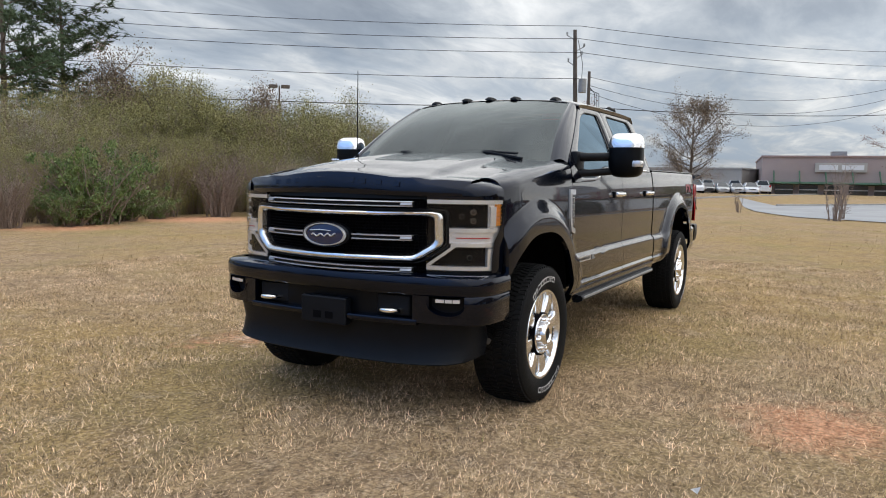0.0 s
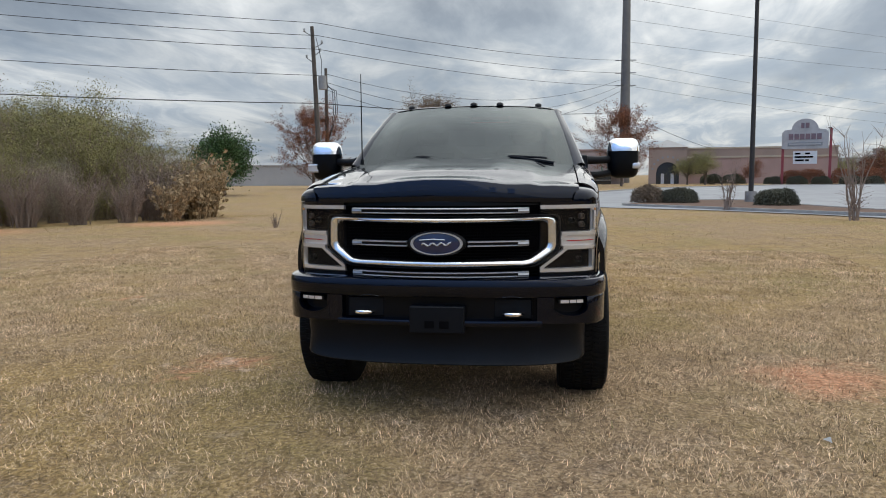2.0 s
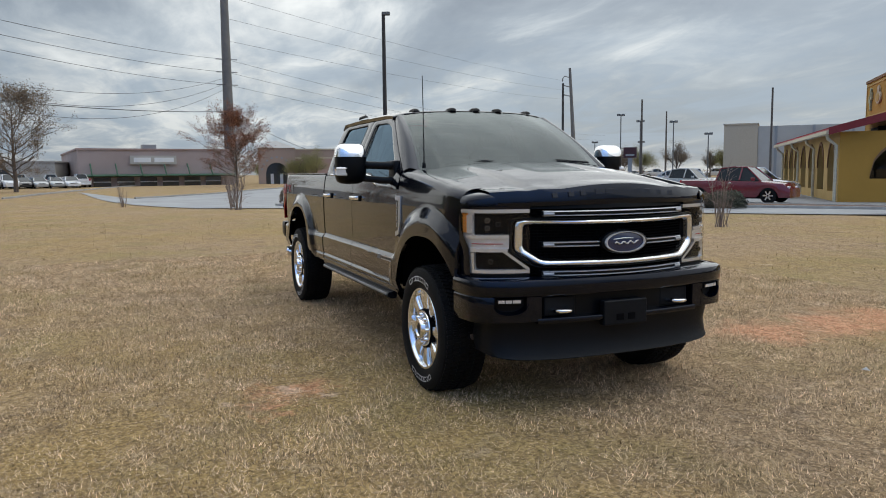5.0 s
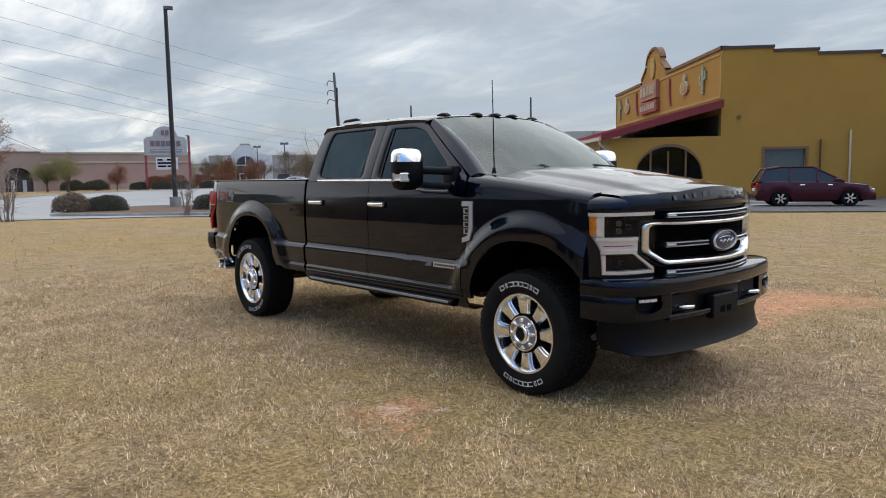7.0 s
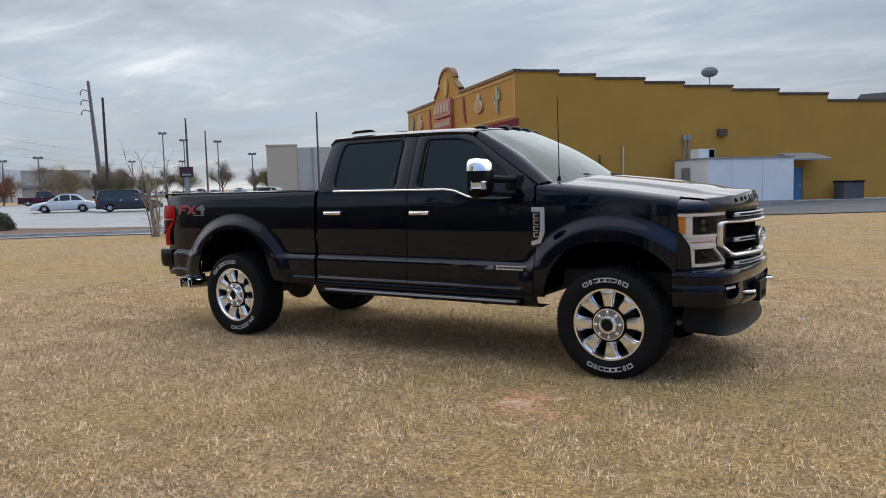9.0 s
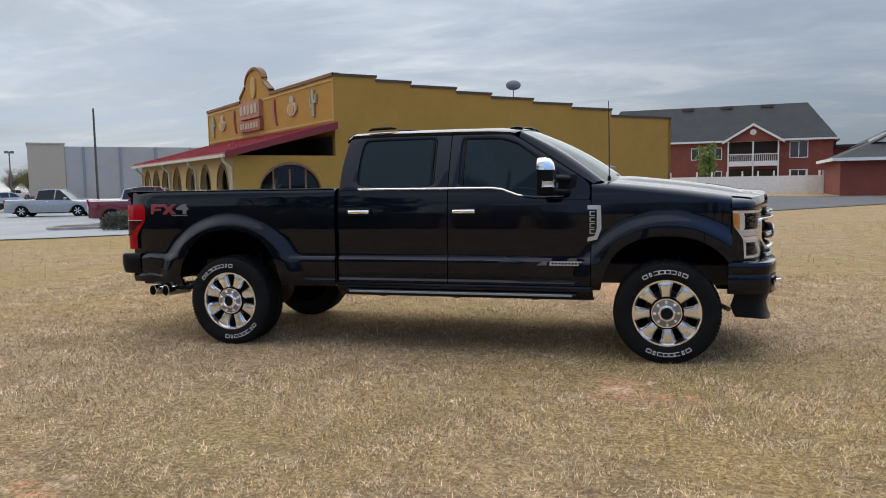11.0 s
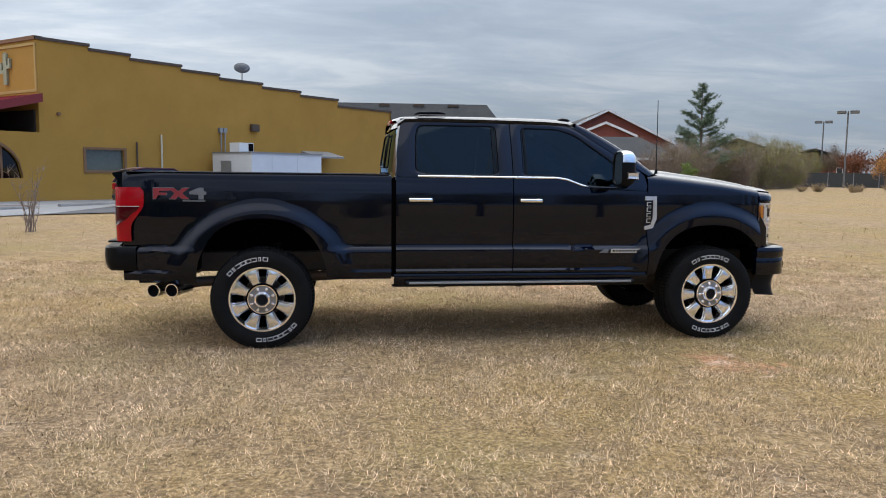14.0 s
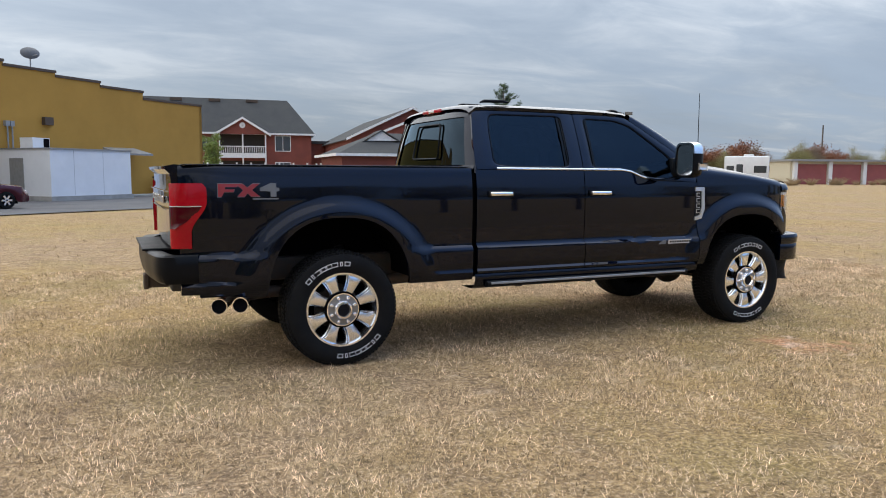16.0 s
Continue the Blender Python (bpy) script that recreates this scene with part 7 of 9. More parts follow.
xs = sorted({0.0, 24.2, *[c + 1.12 * math.cos(math.pi * k / 12) for c in CENT for k in range(13)]})
part("arcade_wall", wall(B(), arc_at, xs, arcade, 0.30), OCHRE_PALE, rest, "ochre arcade wall with arched openings")
for c in CENT:
    bm = B()
    pts = [(c - 1.12 + 2.24 * k / 16) for k in range(17)]
    hz = lambda s_: 1.55 + 1.35 * (1 - (min(1, abs(s_ - c) / 1.12)) ** 1.8) ** 0.55
    for a, b in zip(pts, pts[1:]):
        v = [bm.verts.new(arc_at(s_, o, z)) for o in (0.05, -0.02) for s_, z in ((a, hz(a) - 0.02), (b, hz(b) - 0.02), (b, hz(b) + 0.16), (a, hz(a) + 0.16))]
        for f in ((0, 1, 2, 3), (0, 4, 5, 1), (3, 2, 6, 7)):
            bm.faces.new([v[i] for i in f])
    part("arch_trim", bm, BROWN, rest)
bm = B()
pbox(bm, arc_at, 0.4, 24.0, -0.62, -0.55, 0.2, 3.05)
part("arcade_glass", bm, WINDOW0, rest, "dark glazing behind the arches")
for c in CENT:
    bm = B()
    pbox(bm, arc_at, c - 0.04, c + 0.04, -0.55, -0.50, 0.25, 2.95)
    part("glazing_bar", bm, BROWN, rest)
bm = B()
slope = lambda f: 5.30 - (5.30 - 3.46) * f
P_ = lambda s_, f, z=0.0: RC + RF * s_ - RU * (6.85 * f) + Vector((0, 0, slope(f) + z))
v = [bm.verts.new(P_(s_, f, z)) for z in (0.0, 0.10) for s_, f in ((-0.35, 0), (25, 0), (25, 1), (-0.35, 1))]
for f in ((3, 2, 1, 0), (4, 5, 6, 7), (0, 1, 5, 4), (1, 2, 6, 5), (2, 3, 7, 6), (3, 0, 4, 7)):
    bm.faces.new([v[i] for i in f])
porch_roof = part("porch_roof", bm, RED_METAL, rest, "red standing-seam porch roof")
for k in range(42):
    s_ = -0.25 + 0.6 * k
    bm = B()
    q = [bm.verts.new(P_(s_ + ds, f, z)) for ds in (0, 0.05) for f, z in ((0, 0.10), (1, 0.10), (1, 0.15), (0, 0.15))]
    for f in ((0, 1, 2, 3), (4, 7, 6, 5), (3, 2, 6, 7)):
        bm.faces.new([q[i] for i in f])
    part("seam", bm, RED_METAL, porch_roof)
bm = B()
q = [bm.verts.new(P_(s_, f, z)) for s_ in (-0.45, -0.36) for f, z in ((0, -0.30), (1, -0.22), (1, 0.16), (0, 0.16))]
for f in ((0, 1, 2, 3), (7, 6, 5, 4), (0, 4, 5, 1), (1, 5, 6, 2), (2, 6, 7, 3)):
    bm.faces.new([q[i] for i in f])
part("verge_board", bm, RED_FASCIA, rest)
bm = B()
pbox(bm, lambda s_, o, z: RC + RF * s_ - RU * o + Vector((0, 0, z)), -0.40, 25, 6.80, 6.98, 3.28, 3.46)
part("gutter", bm, CREAM, rest)
for c in (0.15, 7.5, 14.5, 23.6):
    bm = B()
    tube(bm, [arc_at(c, 0.62, 3.32), arc_at(c, 0.55, 3.05), arc_at(c, 0.14, 2.7), arc_at(c, 0.14, BASE)], 0.085, 8)
    part("downspout", bm, CREAM, rest, smooth=50)
# porch inside: near-black puts the dimness under the roof into wall and floor colour
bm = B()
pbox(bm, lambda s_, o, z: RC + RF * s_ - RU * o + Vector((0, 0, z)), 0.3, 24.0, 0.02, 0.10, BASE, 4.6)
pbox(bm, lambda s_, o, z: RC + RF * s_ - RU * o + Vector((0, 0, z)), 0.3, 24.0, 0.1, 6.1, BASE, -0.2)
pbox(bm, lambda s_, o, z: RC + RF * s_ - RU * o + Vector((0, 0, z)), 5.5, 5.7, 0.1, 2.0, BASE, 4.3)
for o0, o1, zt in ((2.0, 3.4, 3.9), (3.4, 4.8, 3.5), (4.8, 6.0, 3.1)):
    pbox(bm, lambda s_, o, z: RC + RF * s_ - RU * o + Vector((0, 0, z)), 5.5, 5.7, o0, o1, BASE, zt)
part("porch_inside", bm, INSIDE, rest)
FADED = mat("faded_cream_paint", (0.50, 0.42, 0.30), 0.85, color2=(0.40, 0.32, 0.22), scale=3)
# signs on the front: blank boards with plain bars, and painted cut-outs
for s0, s1, z0, z1, bars in ((12.4, 16.9, 6.85, 8.15, 5), (12.3, 17.0, 5.88, 6.70, 7)):
    bm = B()
    pbox(bm, front_at, s0, s1, 0.0, 0.30, z0, z1)
    sg = part("sign_board", bm, SIGNRED if bars == 5 else CHILI, rest, "weathered sign board")
    for k in range(bars):
        wd = (s1 - s0 - 0.5) / bars
        bm = B()
        pbox(bm, front_at, s0 + 0.25 + wd * k + 0.08, s0 + 0.25 + wd * (k + 1) - 0.10, 0.30, 0.36, z0 + 0.25 * (z1 - z0), z1 - 0.22 * (z1 - z0))
        part("bar", bm, FADED, sg)


def cutout(pts, s_, z, m_, nm):
    bm = B()
    prism(bm, pts, lambda a, b, c: front_at(s_ + a, 0.02 + c, z + b), 0.12)
    return part(nm, bm, m_, rest)


cutout([(1.9 * math.cos(a) * 0.28, 0.8 * math.sin(a)) for a in np.linspace(0, 6.28, 17)[:-1]], 14.1, 9.15, OCHRE_PALE, "crown_emblem")
for s_ in (2.95, 24.6):
    cutout([(-0.16, -0.85), (0.16, -0.85), (0.16, -0.25), (0.5, -0.25), (0.5, 0.35), (0.32, 0.35), (0.32, -0.05), (0.16, -0.05), (0.16, 0.80), (0, 0.9), (-0.16, 0.80), (-0.16, 0.2), (-0.34, 0.2), (-0.34, 0.55), (-0.5, 0.55), (-0.5, 0.0), (-0.16, 0.0)], s_, 6.9, CACTUS, "cactus_cutout")
for s_ in (6.5, 22.0):
    cutout([(0.80 * math.cos(a), 0.46 * math.sin(a)) for a in np.linspace(0, 6.28, 19)[:-1]], s_, 6.85, FADED, "hat_cutout")
    cutout([(0.34 * math.cos(a), 0.30 * math.sin(a) + 0.62) for a in np.linspace(0, 6.28, 13)[:-1]], s_, 6.85, FADED, "hat_cutout")
    bm = B()
    prism(bm, [(0.5 * math.cos(a), 0.30 * math.sin(a)) for a in np.linspace(0, 6.28, 15)[:-1]], lambda a, b, c: front_at(s_ + a, 0.145 + c, 6.85 + b), 0.03)
    part("hat_band", bm, OCHRE_PALE, rest)
for s_ in (9.8, 18.8):
    cutout([(-0.05, 0.95), (0.14, 0.85), (0.26, 0.4), (0.20, -0.2), (-0.10, -0.75), (-0.42, -0.98), (-0.22, -0.45), (-0.10, 0.1), (-0.10, 0.6)], s_, 6.9, CHILI, "chili_cutout")
# small fittings on the side wall
bm = B()
pbox(bm, side_at, 13.7, 14.3, 0.0, 0.28, 4.15, 4.62)
part("wall_lamp", bm, COPING, rest, "brown box wall lamp")
bm = B()
tube(bm, [side_at(1.0, 0.0, 4.45), side_at(1.0, 0.16, 4.45)], 0.10, 8)
part("wall_vent", bm, BROWN, rest)
for s_, z1, m_ in ((5.45, 3.1, COPING), (7.05, 3.6, CREAM)):
    bm = B()
    tube(bm, [side_at(s_, 0.12, BASE), side_at(s_, 0.12, z1)], 0.055, 8)
    part("wall_pipe", bm, m_, rest, smooth=50)
for s_ in (11.3, 11.6):
    bm = B()
    tube(bm, [side_at(s_, 0.15, 2.6), side_at(s_, 0.15, 4.0)], 0.045, 6)
    pbox(bm, side_at, s_ - 0.13, s_ + 0.13, 0.0, 0.22, 3.95, 4.25)
    part("conduit", bm, GREY, rest)
# service door and canopy
door = new("service_door")
door.parent = rest
bm = B()
pbox(bm, side_at, 18.9, 20.1, -0.12, -0.06, BASE, 2.0)
part("leaf", bm, BLUE, door, "faded blue door leaf")
bm = B()
pbox(bm, side_at, 19.8, 19.95, -0.06, 0.0, 0.75, 0.90)
part("knob", bm, GREY, door)
bm = B()
v = [bm.verts.new(side_at(s_, o, z + h)) for h in (0, 0.12) for s_, o, z in ((18.2, 0, 2.85), (20.9, 0, 2.85), (20.9, 1.7, 2.45), (18.2, 1.7, 2.45))]
for f in ((3, 2, 1, 0), (4, 5, 6, 7), (0, 1, 5, 4), (1, 2, 6, 5), (2, 3, 7, 6), (3, 0, 4, 7)):
    bm.faces.new([v[i] for i in f])
part("canopy", bm, GREY, rest, "small grey lean-to canopy")
# cold-store box against the wall
cold = thing("cold_store", "white panelled cold-store box beside the restaurant wall", "cold store")
bm = B()
pbox(bm, side_at, 10.5, 16.2, 0.32, 4.35, 0.0, 2.58)
body = part("body", bm, SHED_WHITE, cold)
bm = B()
pbox(bm, side_at, 10.45, 16.25, 0.32, 4.42, 2.58, 2.66)
part("roof_edge", bm, GREY, cold)
bm = B()
pbox(bm, side_at, 10.4, 16.3, 0.30, 4.45, BASE, 0.0)
part("plinth", bm, KERB, cold)
for s_ in (12.05, 14.1):
    bm = B()
    pbox(bm, side_at, s_ - 0.006, s_ + 0.006, 4.35, 4.356, 0.02, 2.56)
    part("panel_joint", bm, GREY, cold)
bm = B()
pbox(bm, side_at, 10.485, 10.5, 1.2, 2.3, 0.05, 2.1)
part("hatch", bm, GREY, cold)
ac = thing("cooling_unit", "grey cooling unit on the cold store", "cooling unit")
bm = B()
pbox(bm, side_at, 10.9, 12.0, 1.6, 2.6, 2.665, 3.25)
part("case", bm, WHITE, ac)
bm = B()
pbox(bm, side_at, 11.6, 11.95, 2.6, 2.63, 2.72, 3.2)
part("fan_grille", bm, DARK, ac)
DISHG = mat("dull_dish_grey", (0.10, 0.105, 0.115), 0.6)
dish = thing("satellite_dish", "grey satellite dish on the parapet", "satellite dish")
bm = B()
rows = [[Vector((0.52 * r * math.cos(a), 0.16 * r * r - 0.16, 0.40 * r * math.sin(a))) for a in np.linspace(0, 2 * math.pi, 25)[:-1]] for r in (0.02, 0.35, 0.7, 1.0)]
grid(bm, rows, close_u=True)
part("reflector", bm, DISHG, dish, smooth=60, at=Matrix.Translation(side_at(13.2, -0.1, 8.32)) @ pose(0, 0, 0, -25, 0, 10))
bm = B()
tube(bm, [side_at(13.2, -0.1, 7.5), side_at(13.2, -0.1, 8.30)], 0.04, 8)
tube(bm, [side_at(13.2, -0.1, 8.1), side_at(13.2, 0.5, 8.2)], 0.02, 6)
part("mast", bm, GREY, dish)
for s_, wd, hh, nm, lab, m_ in ((22.0, 1.5, 1.25, "waste_bin", "dark plastic waste bin by the wall", DARK_ASPHALT),):
    bn = thing(nm, lab, "bin")
    bm = B()
    pbox(bm, side_at, s_, s_ + wd, 0.6, 1.6, BASE, BASE + hh)
    part("body", bm, m_, bn)
    bm = B()
    pbox(bm, side_at, s_ - 0.04, s_ + wd + 0.04, 0.55, 1.65, BASE + hh, BASE + hh + 0.10)
    part("lid", bm, TRIM, bn)
bm = B()
pbox(bm, side_at, 18.0, 27.9, 0.05, 1.9, BASE - 0.1, BASE + 0.14)
tagged(part("pavement", bm, KERB), "narrow concrete walk along the wall", "pavement", kind="structure")

# ---- brick flats and garages on the far side ----
BRICK = mat("red_brick", (0.24, 0.070, 0.050), 0.9, color2=(0.19, 0.058, 0.045), scale=0.8, wear=0.15, bscale=20)
SHINGLE = mat("charcoal_shingles", (0.040, 0.042, 0.044), 0.95, color2=(0.055, 0.056, 0.055), scale=0.5, wear=0.25, bscale=9)
TRIMW = mat("white_trim", (0.80, 0.80, 0.80), 0.7)
WINDOW = mat("dark_window", (0.05, 0.055, 0.06), 0.12, coat=0.8)
BLIND = mat("pale_blinds", (0.55, 0.57, 0.60), 0.6)


def frame_of(a, b):
    """A local frame along the ground from a to b; o runs out to the viewer's side."""
    A = Vector((*a, 0))
    u = (Vector((*b, 0)) - A)
    ln = u.length
    u.normalize()
    n = Vector((u.y, -u.x, 0))
    return (lambda s_, o, z: A + u * s_ + n * o + Vector((0, 0, z))), ln


def gable(bm, at_, s0, s1, o0, o1, z0, z1, over=0.4, thick=0.22):
    """Two roof slopes; the ridge runs along o."""
    m_ = (s0 + s1) / 2
    for e in (s0 - over, s1 + over):
        k = (e - m_) / ((s1 - s0) / 2)
        ze = z1 - (z1 - z0) * abs(k)
        v = [bm.verts.new(at_(s_, o, z)) for o in (o0, o1) for s_, z in ((e, ze), (m_, z1), (m_, z1 + thick), (e, ze + thick))]
        for f in ((0, 1, 2, 3), (7, 6, 5, 4), (0, 4, 5, 1), (2, 6, 7, 3), (0, 3, 7, 4), (1, 5, 6, 2)):
            bm.faces.new([v[i] for i in f])
    return bm


def window_part(parent, at_, s0, s1, z0, z1, o=0.0, glass=WINDOW):
    w_ = new("window")
    w_.parent = parent
    bm = B()
    t = 0.12
    for a, b, c, d in ((s0 - t, s1 + t, z1, z1 + t), (s0 - t, s1 + t, z0 - t, z0), (s0 - t, s0, z0, z1), (s1, s1 + t, z0, z1), ((s0 + s1) / 2 - 0.05, (s0 + s1) / 2 + 0.05, z0, z1)):
        pbox(bm, at_, a, b, o, o + 0.08, c, d)
    part("frame", bm, TRIMW, w_)
    bm = B()
    pbox(bm, at_, s0, s1, o, o + 0.03, z0, z1)
    part("pane", bm, glass, w_)
    return w_


flats = thing("apartment_building", "two-storey red brick flats with charcoal shingle roof", "building")
at_, ln = frame_of((-8, 129), (28.4, 124.2))
bm = B()
pbox(bm, at_, 0, ln, -16, 0, -0.3, 8.0)
part("wall", bm, BRICK, flats)
bm = B()
v = [bm.verts.new(at_(s_, o, z)) for s_, o, z in ((-0.6, 0.6, 7.95), (ln + 0.6, 0.6, 7.95), (ln + 0.6, -16.6, 7.95), (-0.6, -16.6, 7.95), (2, -8, 14.5), (ln - 3.4, -8, 14.4))]
for f in ((0, 1, 5, 4), (1, 2, 5), (2, 3, 4, 5), (3, 0, 4), (3, 2, 1, 0)):
    bm.faces.new([v[i] for i in f])
roof = part("roof", bm, SHINGLE, flats, "charcoal shingle roof")
bm = B()
pbox(bm, at_, -0.7, ln + 0.7, 0.55, 0.72, 7.7, 8.0)
part("fascia", bm, TRIMW, flats)
for s_ in (14, 20.5, 27):
    bm = B()
    pbox(bm, at_, s_ - 1.0, s_ + 1.0, -7.6, -7.0, 13.8, 14.3)
    part("roof_vent", bm, COPING, roof)
GC = ln - 11.8
bm = B()
v = [bm.verts.new(at_(s_, o, z)) for o in (1.4, -6) for s_, z in ((GC - 4.0, 7.7), (GC + 4.0, 7.7), (GC, 10.3))]
bm.faces.new(v[:3]), bm.faces.new((v[0], v[2], v[5], v[3])), bm.faces.new((v[2], v[1], v[4], v[5]))
part("gable_front", bm, BRICK, flats)
bm = B()
gable(bm, at_, GC - 4.2, GC + 4.2, 1.75, -6, 7.7, 10.4, 0.4, 0.14)
part("gable_roof", bm, SHINGLE, flats)
bm = B()
for e in (-1, 1):
    v = [bm.verts.new(at_(s_, o, z)) for o in (1.76, 1.9) for s_, z in ((GC + e * 4.7, 7.35), (GC, 10.22), (GC, 10.62), (GC + e * 4.7, 7.75))]
    for f in ((0, 1, 2, 3), (7, 6, 5, 4), (0, 4, 5, 1), (2, 6, 7, 3)):
        bm.faces.new([v[i] for i in f])
part("bargeboard", bm, TRIMW, flats)
bm = B()
rows = [[at_(GC + r * 0.5 * math.cos(a), 1.45 + 0.1 * (1 - r), 9.2 + r * 0.5 * math.sin(a)) for a in np.linspace(0, 6.283, 13)[:-1]] for r in (1, 0.1)]
grid(bm, rows, close_u=True)
part("round_vent", bm, TRIMW, flats)
balcony = new("balcony")
balcony.parent = flats
# no real recess: dark panels on the brick paint in the balconies' shade
bm = B()
pbox(bm, at_, GC - 3.7, GC + 3.7, 0.02, 0.06, 4.4, 7.7)
pbox(bm, at_, GC - 3.7, GC + 3.7, 0.02, 0.06, 0.2, 3.2)
part("recess", bm, INSIDE, balcony)
bm = B()
for s_ in (-3.9, -0.1, 3.7):
    pbox(bm, at_, GC + s_, GC + s_ + 0.22, 1.15, 1.4, -0.2, 7.75)
pbox(bm, at_, GC - 3.9, GC + 3.9, 1.2, 1.4, 5.55, 5.7)
pbox(bm, at_, GC - 3.9, GC + 3.9, 0.1, 1.4, 3.7, 4.5)
part("rail", bm, TRIMW, balcony, "white balcony rail and posts")
for k in range(26):
    bm = B()
    pbox(bm, at_, GC - 3.8 + 0.30 * k, GC - 3.72 + 0.30 * k, 1.28, 1.33, 4.5, 5.55)
    part("baluster", bm, TRIMW, balcony)
for s0, s1, z0, z1 in ((ln - 6.2, ln - 3.7, 5.0, 7.5), (ln - 6.2, ln - 3.7, 0.8, 2.9), (GC - 9.6, GC - 7.4, 5.0, 6.8), (GC - 6.9, GC - 4.9, 5.0, 6.8), (GC - 6.9, GC - 4.9, 1.0, 2.9), (GC - 16, GC - 13.6, 5.0, 6.8)):
    window_part(flats, at_, s0, s1, z0, z1, glass=BLIND if s0 > ln - 6 else WINDOW)
bm = B()
pbox(bm, at_, ln + 0.02, ln + 8.6, -14, -3, -0.3, 6.4)
part("stair_wing", bm, BRICK, flats)
bm = B()
pbox(bm, at_, ln - 0.3, ln + 9.0, -14.4, -2.6, 6.4, 6.9)
part("wing_roof", bm, SHINGLE, flats)

bm = B()
pbox(bm, at_, ln - 4.5, ln + 1.6, -24, -14, -0.3, 8.1)
part("rear_wing", bm, BRICK, flats)
bm = B()
v = [bm.verts.new(at_(s_, o, z)) for s_, o, z in ((ln - 5, -13.4, 8.1), (ln + 2.2, -13.4, 8.1), (ln + 2.2, -24.6, 8.1), (ln - 5, -24.6, 8.1), (ln - 3.4, -19, 12.6), (ln - 0.6, -19, 12.6))]
for q in ((0, 1, 5, 4), (1, 2, 5), (2, 3, 4, 5), (3, 0, 4), (3, 2, 1, 0)):
    bm.faces.new([v[i] for i in q])
part("wing_roof", bm, SHINGLE, flats)

office = thing("brick_lodge", "low red brick lodge with charcoal hipped roof", "building")
at_, ln = frame_of((16.6, 67.0), (32.0, 65.5))
bm = B()
pbox(bm, at_, 0, ln, -12, 0, -0.3, 3.25)
part("wall", bm, BRICK, office)
bm = B()
v = [bm.verts.new(at_(s_, o, z)) for s_, o, z in ((-0.6, 0.6, 3.2), (ln + 0.6, 0.6, 3.2), (ln + 0.6, -12.6, 3.2), (-0.6, -12.6, 3.2), (5, -6, 5.7), (ln - 2, -6, 5.7))]
for f in ((0, 1, 5, 4), (1, 2, 5), (2, 3, 4, 5), (3, 0, 4), (3, 2, 1, 0)):
    bm.faces.new([v[i] for i in f])
part("roof", bm, SHINGLE, office, "charcoal hipped roof")
bm = B()
pbox(bm, at_, -0.7, ln + 0.7, 0.58, 0.72, 3.02, 3.3)
pbox(bm, at_, -0.72, -0.58, -12.6, 0.7, 3.02, 3.3)
part("fascia", bm, TRIMW, office)
bm = B()
v = [bm.verts.new(at_(s_, o, z)) for o in (-3.2, -6) for s_, z in ((3.3, 4.75), (6.7, 4.75), (5.0, 5.75))]
bm.faces.new(v[:3]), bm.faces.new((v[0], v[2], v[5], v[3])), bm.faces.new((v[2], v[1], v[4], v[5]))
part("dormer", bm, TRIMW, office, "white louvred gablet")
bm = B()
gable(bm, at_, 3.1, 6.9, -3.0, -6, 4.7, 5.8, 0.25, 0.1)
part("dormer_roof", bm, SHINGLE, office)

hall = thing("apartment_building", "long red brick block with stepped gables", "building")
at_, ln = frame_of((27.5, 98.5), (45.6, 95.9))
bm = B()
v = [bm.verts.new(at_(s_, o, z)) for o in (0, -40) for s_, z in ((0, -0.3), (ln, -0.3), (ln, 6.3), (ln / 2, 10.8), (0, 6.3))]
bm.faces.new(v[:5]), bm.faces.new(v[5:][::-1])
for a, b in ((0, 4), (1, 2)):
    bm.faces.new((v[a], v[b], v[b + 5], v[a + 5]))
part("wall", bm, BRICK, hall)
bm = B()
gable(bm, at_, 0, ln, 0.5, -40, 6.3, 10.85, 0.6, 0.14)
part("roof", bm, SHINGLE, hall)
bm = B()
for e in (-1, 1):
    for c, hw, zl, zt, o in ((ln / 2, ln / 2 + 0.7, 5.95, 11.0, 0.55), (ln / 2 - 0.9, 4.5, 6.8, 9.0, 3.3)):
        q = [bm.verts.new(at_(s_, oo, z)) for oo in (o, o + 0.15) for s_, z in ((c + e * hw, zl), (c, zt - 0.35), (c, zt), (c + e * hw, zl + 0.35))]
        for f in ((0, 1, 2, 3), (7, 6, 5, 4), (0, 4, 5, 1), (2, 6, 7, 3)):
            bm.faces.new([q[i] for i in f])
part("bargeboard", bm, TRIMW, hall)
bm = B()
v = [bm.verts.new(at_(s_, o, z)) for o in (3.0, 0) for s_, z in ((ln / 2 - 5.1, -0.3), (ln / 2 + 3.3, -0.3), (ln / 2 + 3.3, 6.85), (ln / 2 - 0.9, 8.7), (ln / 2 - 5.1, 6.85))]
bm.faces.new(v[:5])
for a, b in ((0, 4), (1, 2)):
    bm.faces.new((v[a], v[b], v[b + 5], v[a + 5]))
part("gable_front", bm, BRICK, hall)
bm = B()
gable(bm, at_, ln / 2 - 5.2, ln / 2 + 3.4, 3.3, -2, 6.8, 8.78, 0.3, 0.12)
part("gable_roof", bm, SHINGLE, hall)
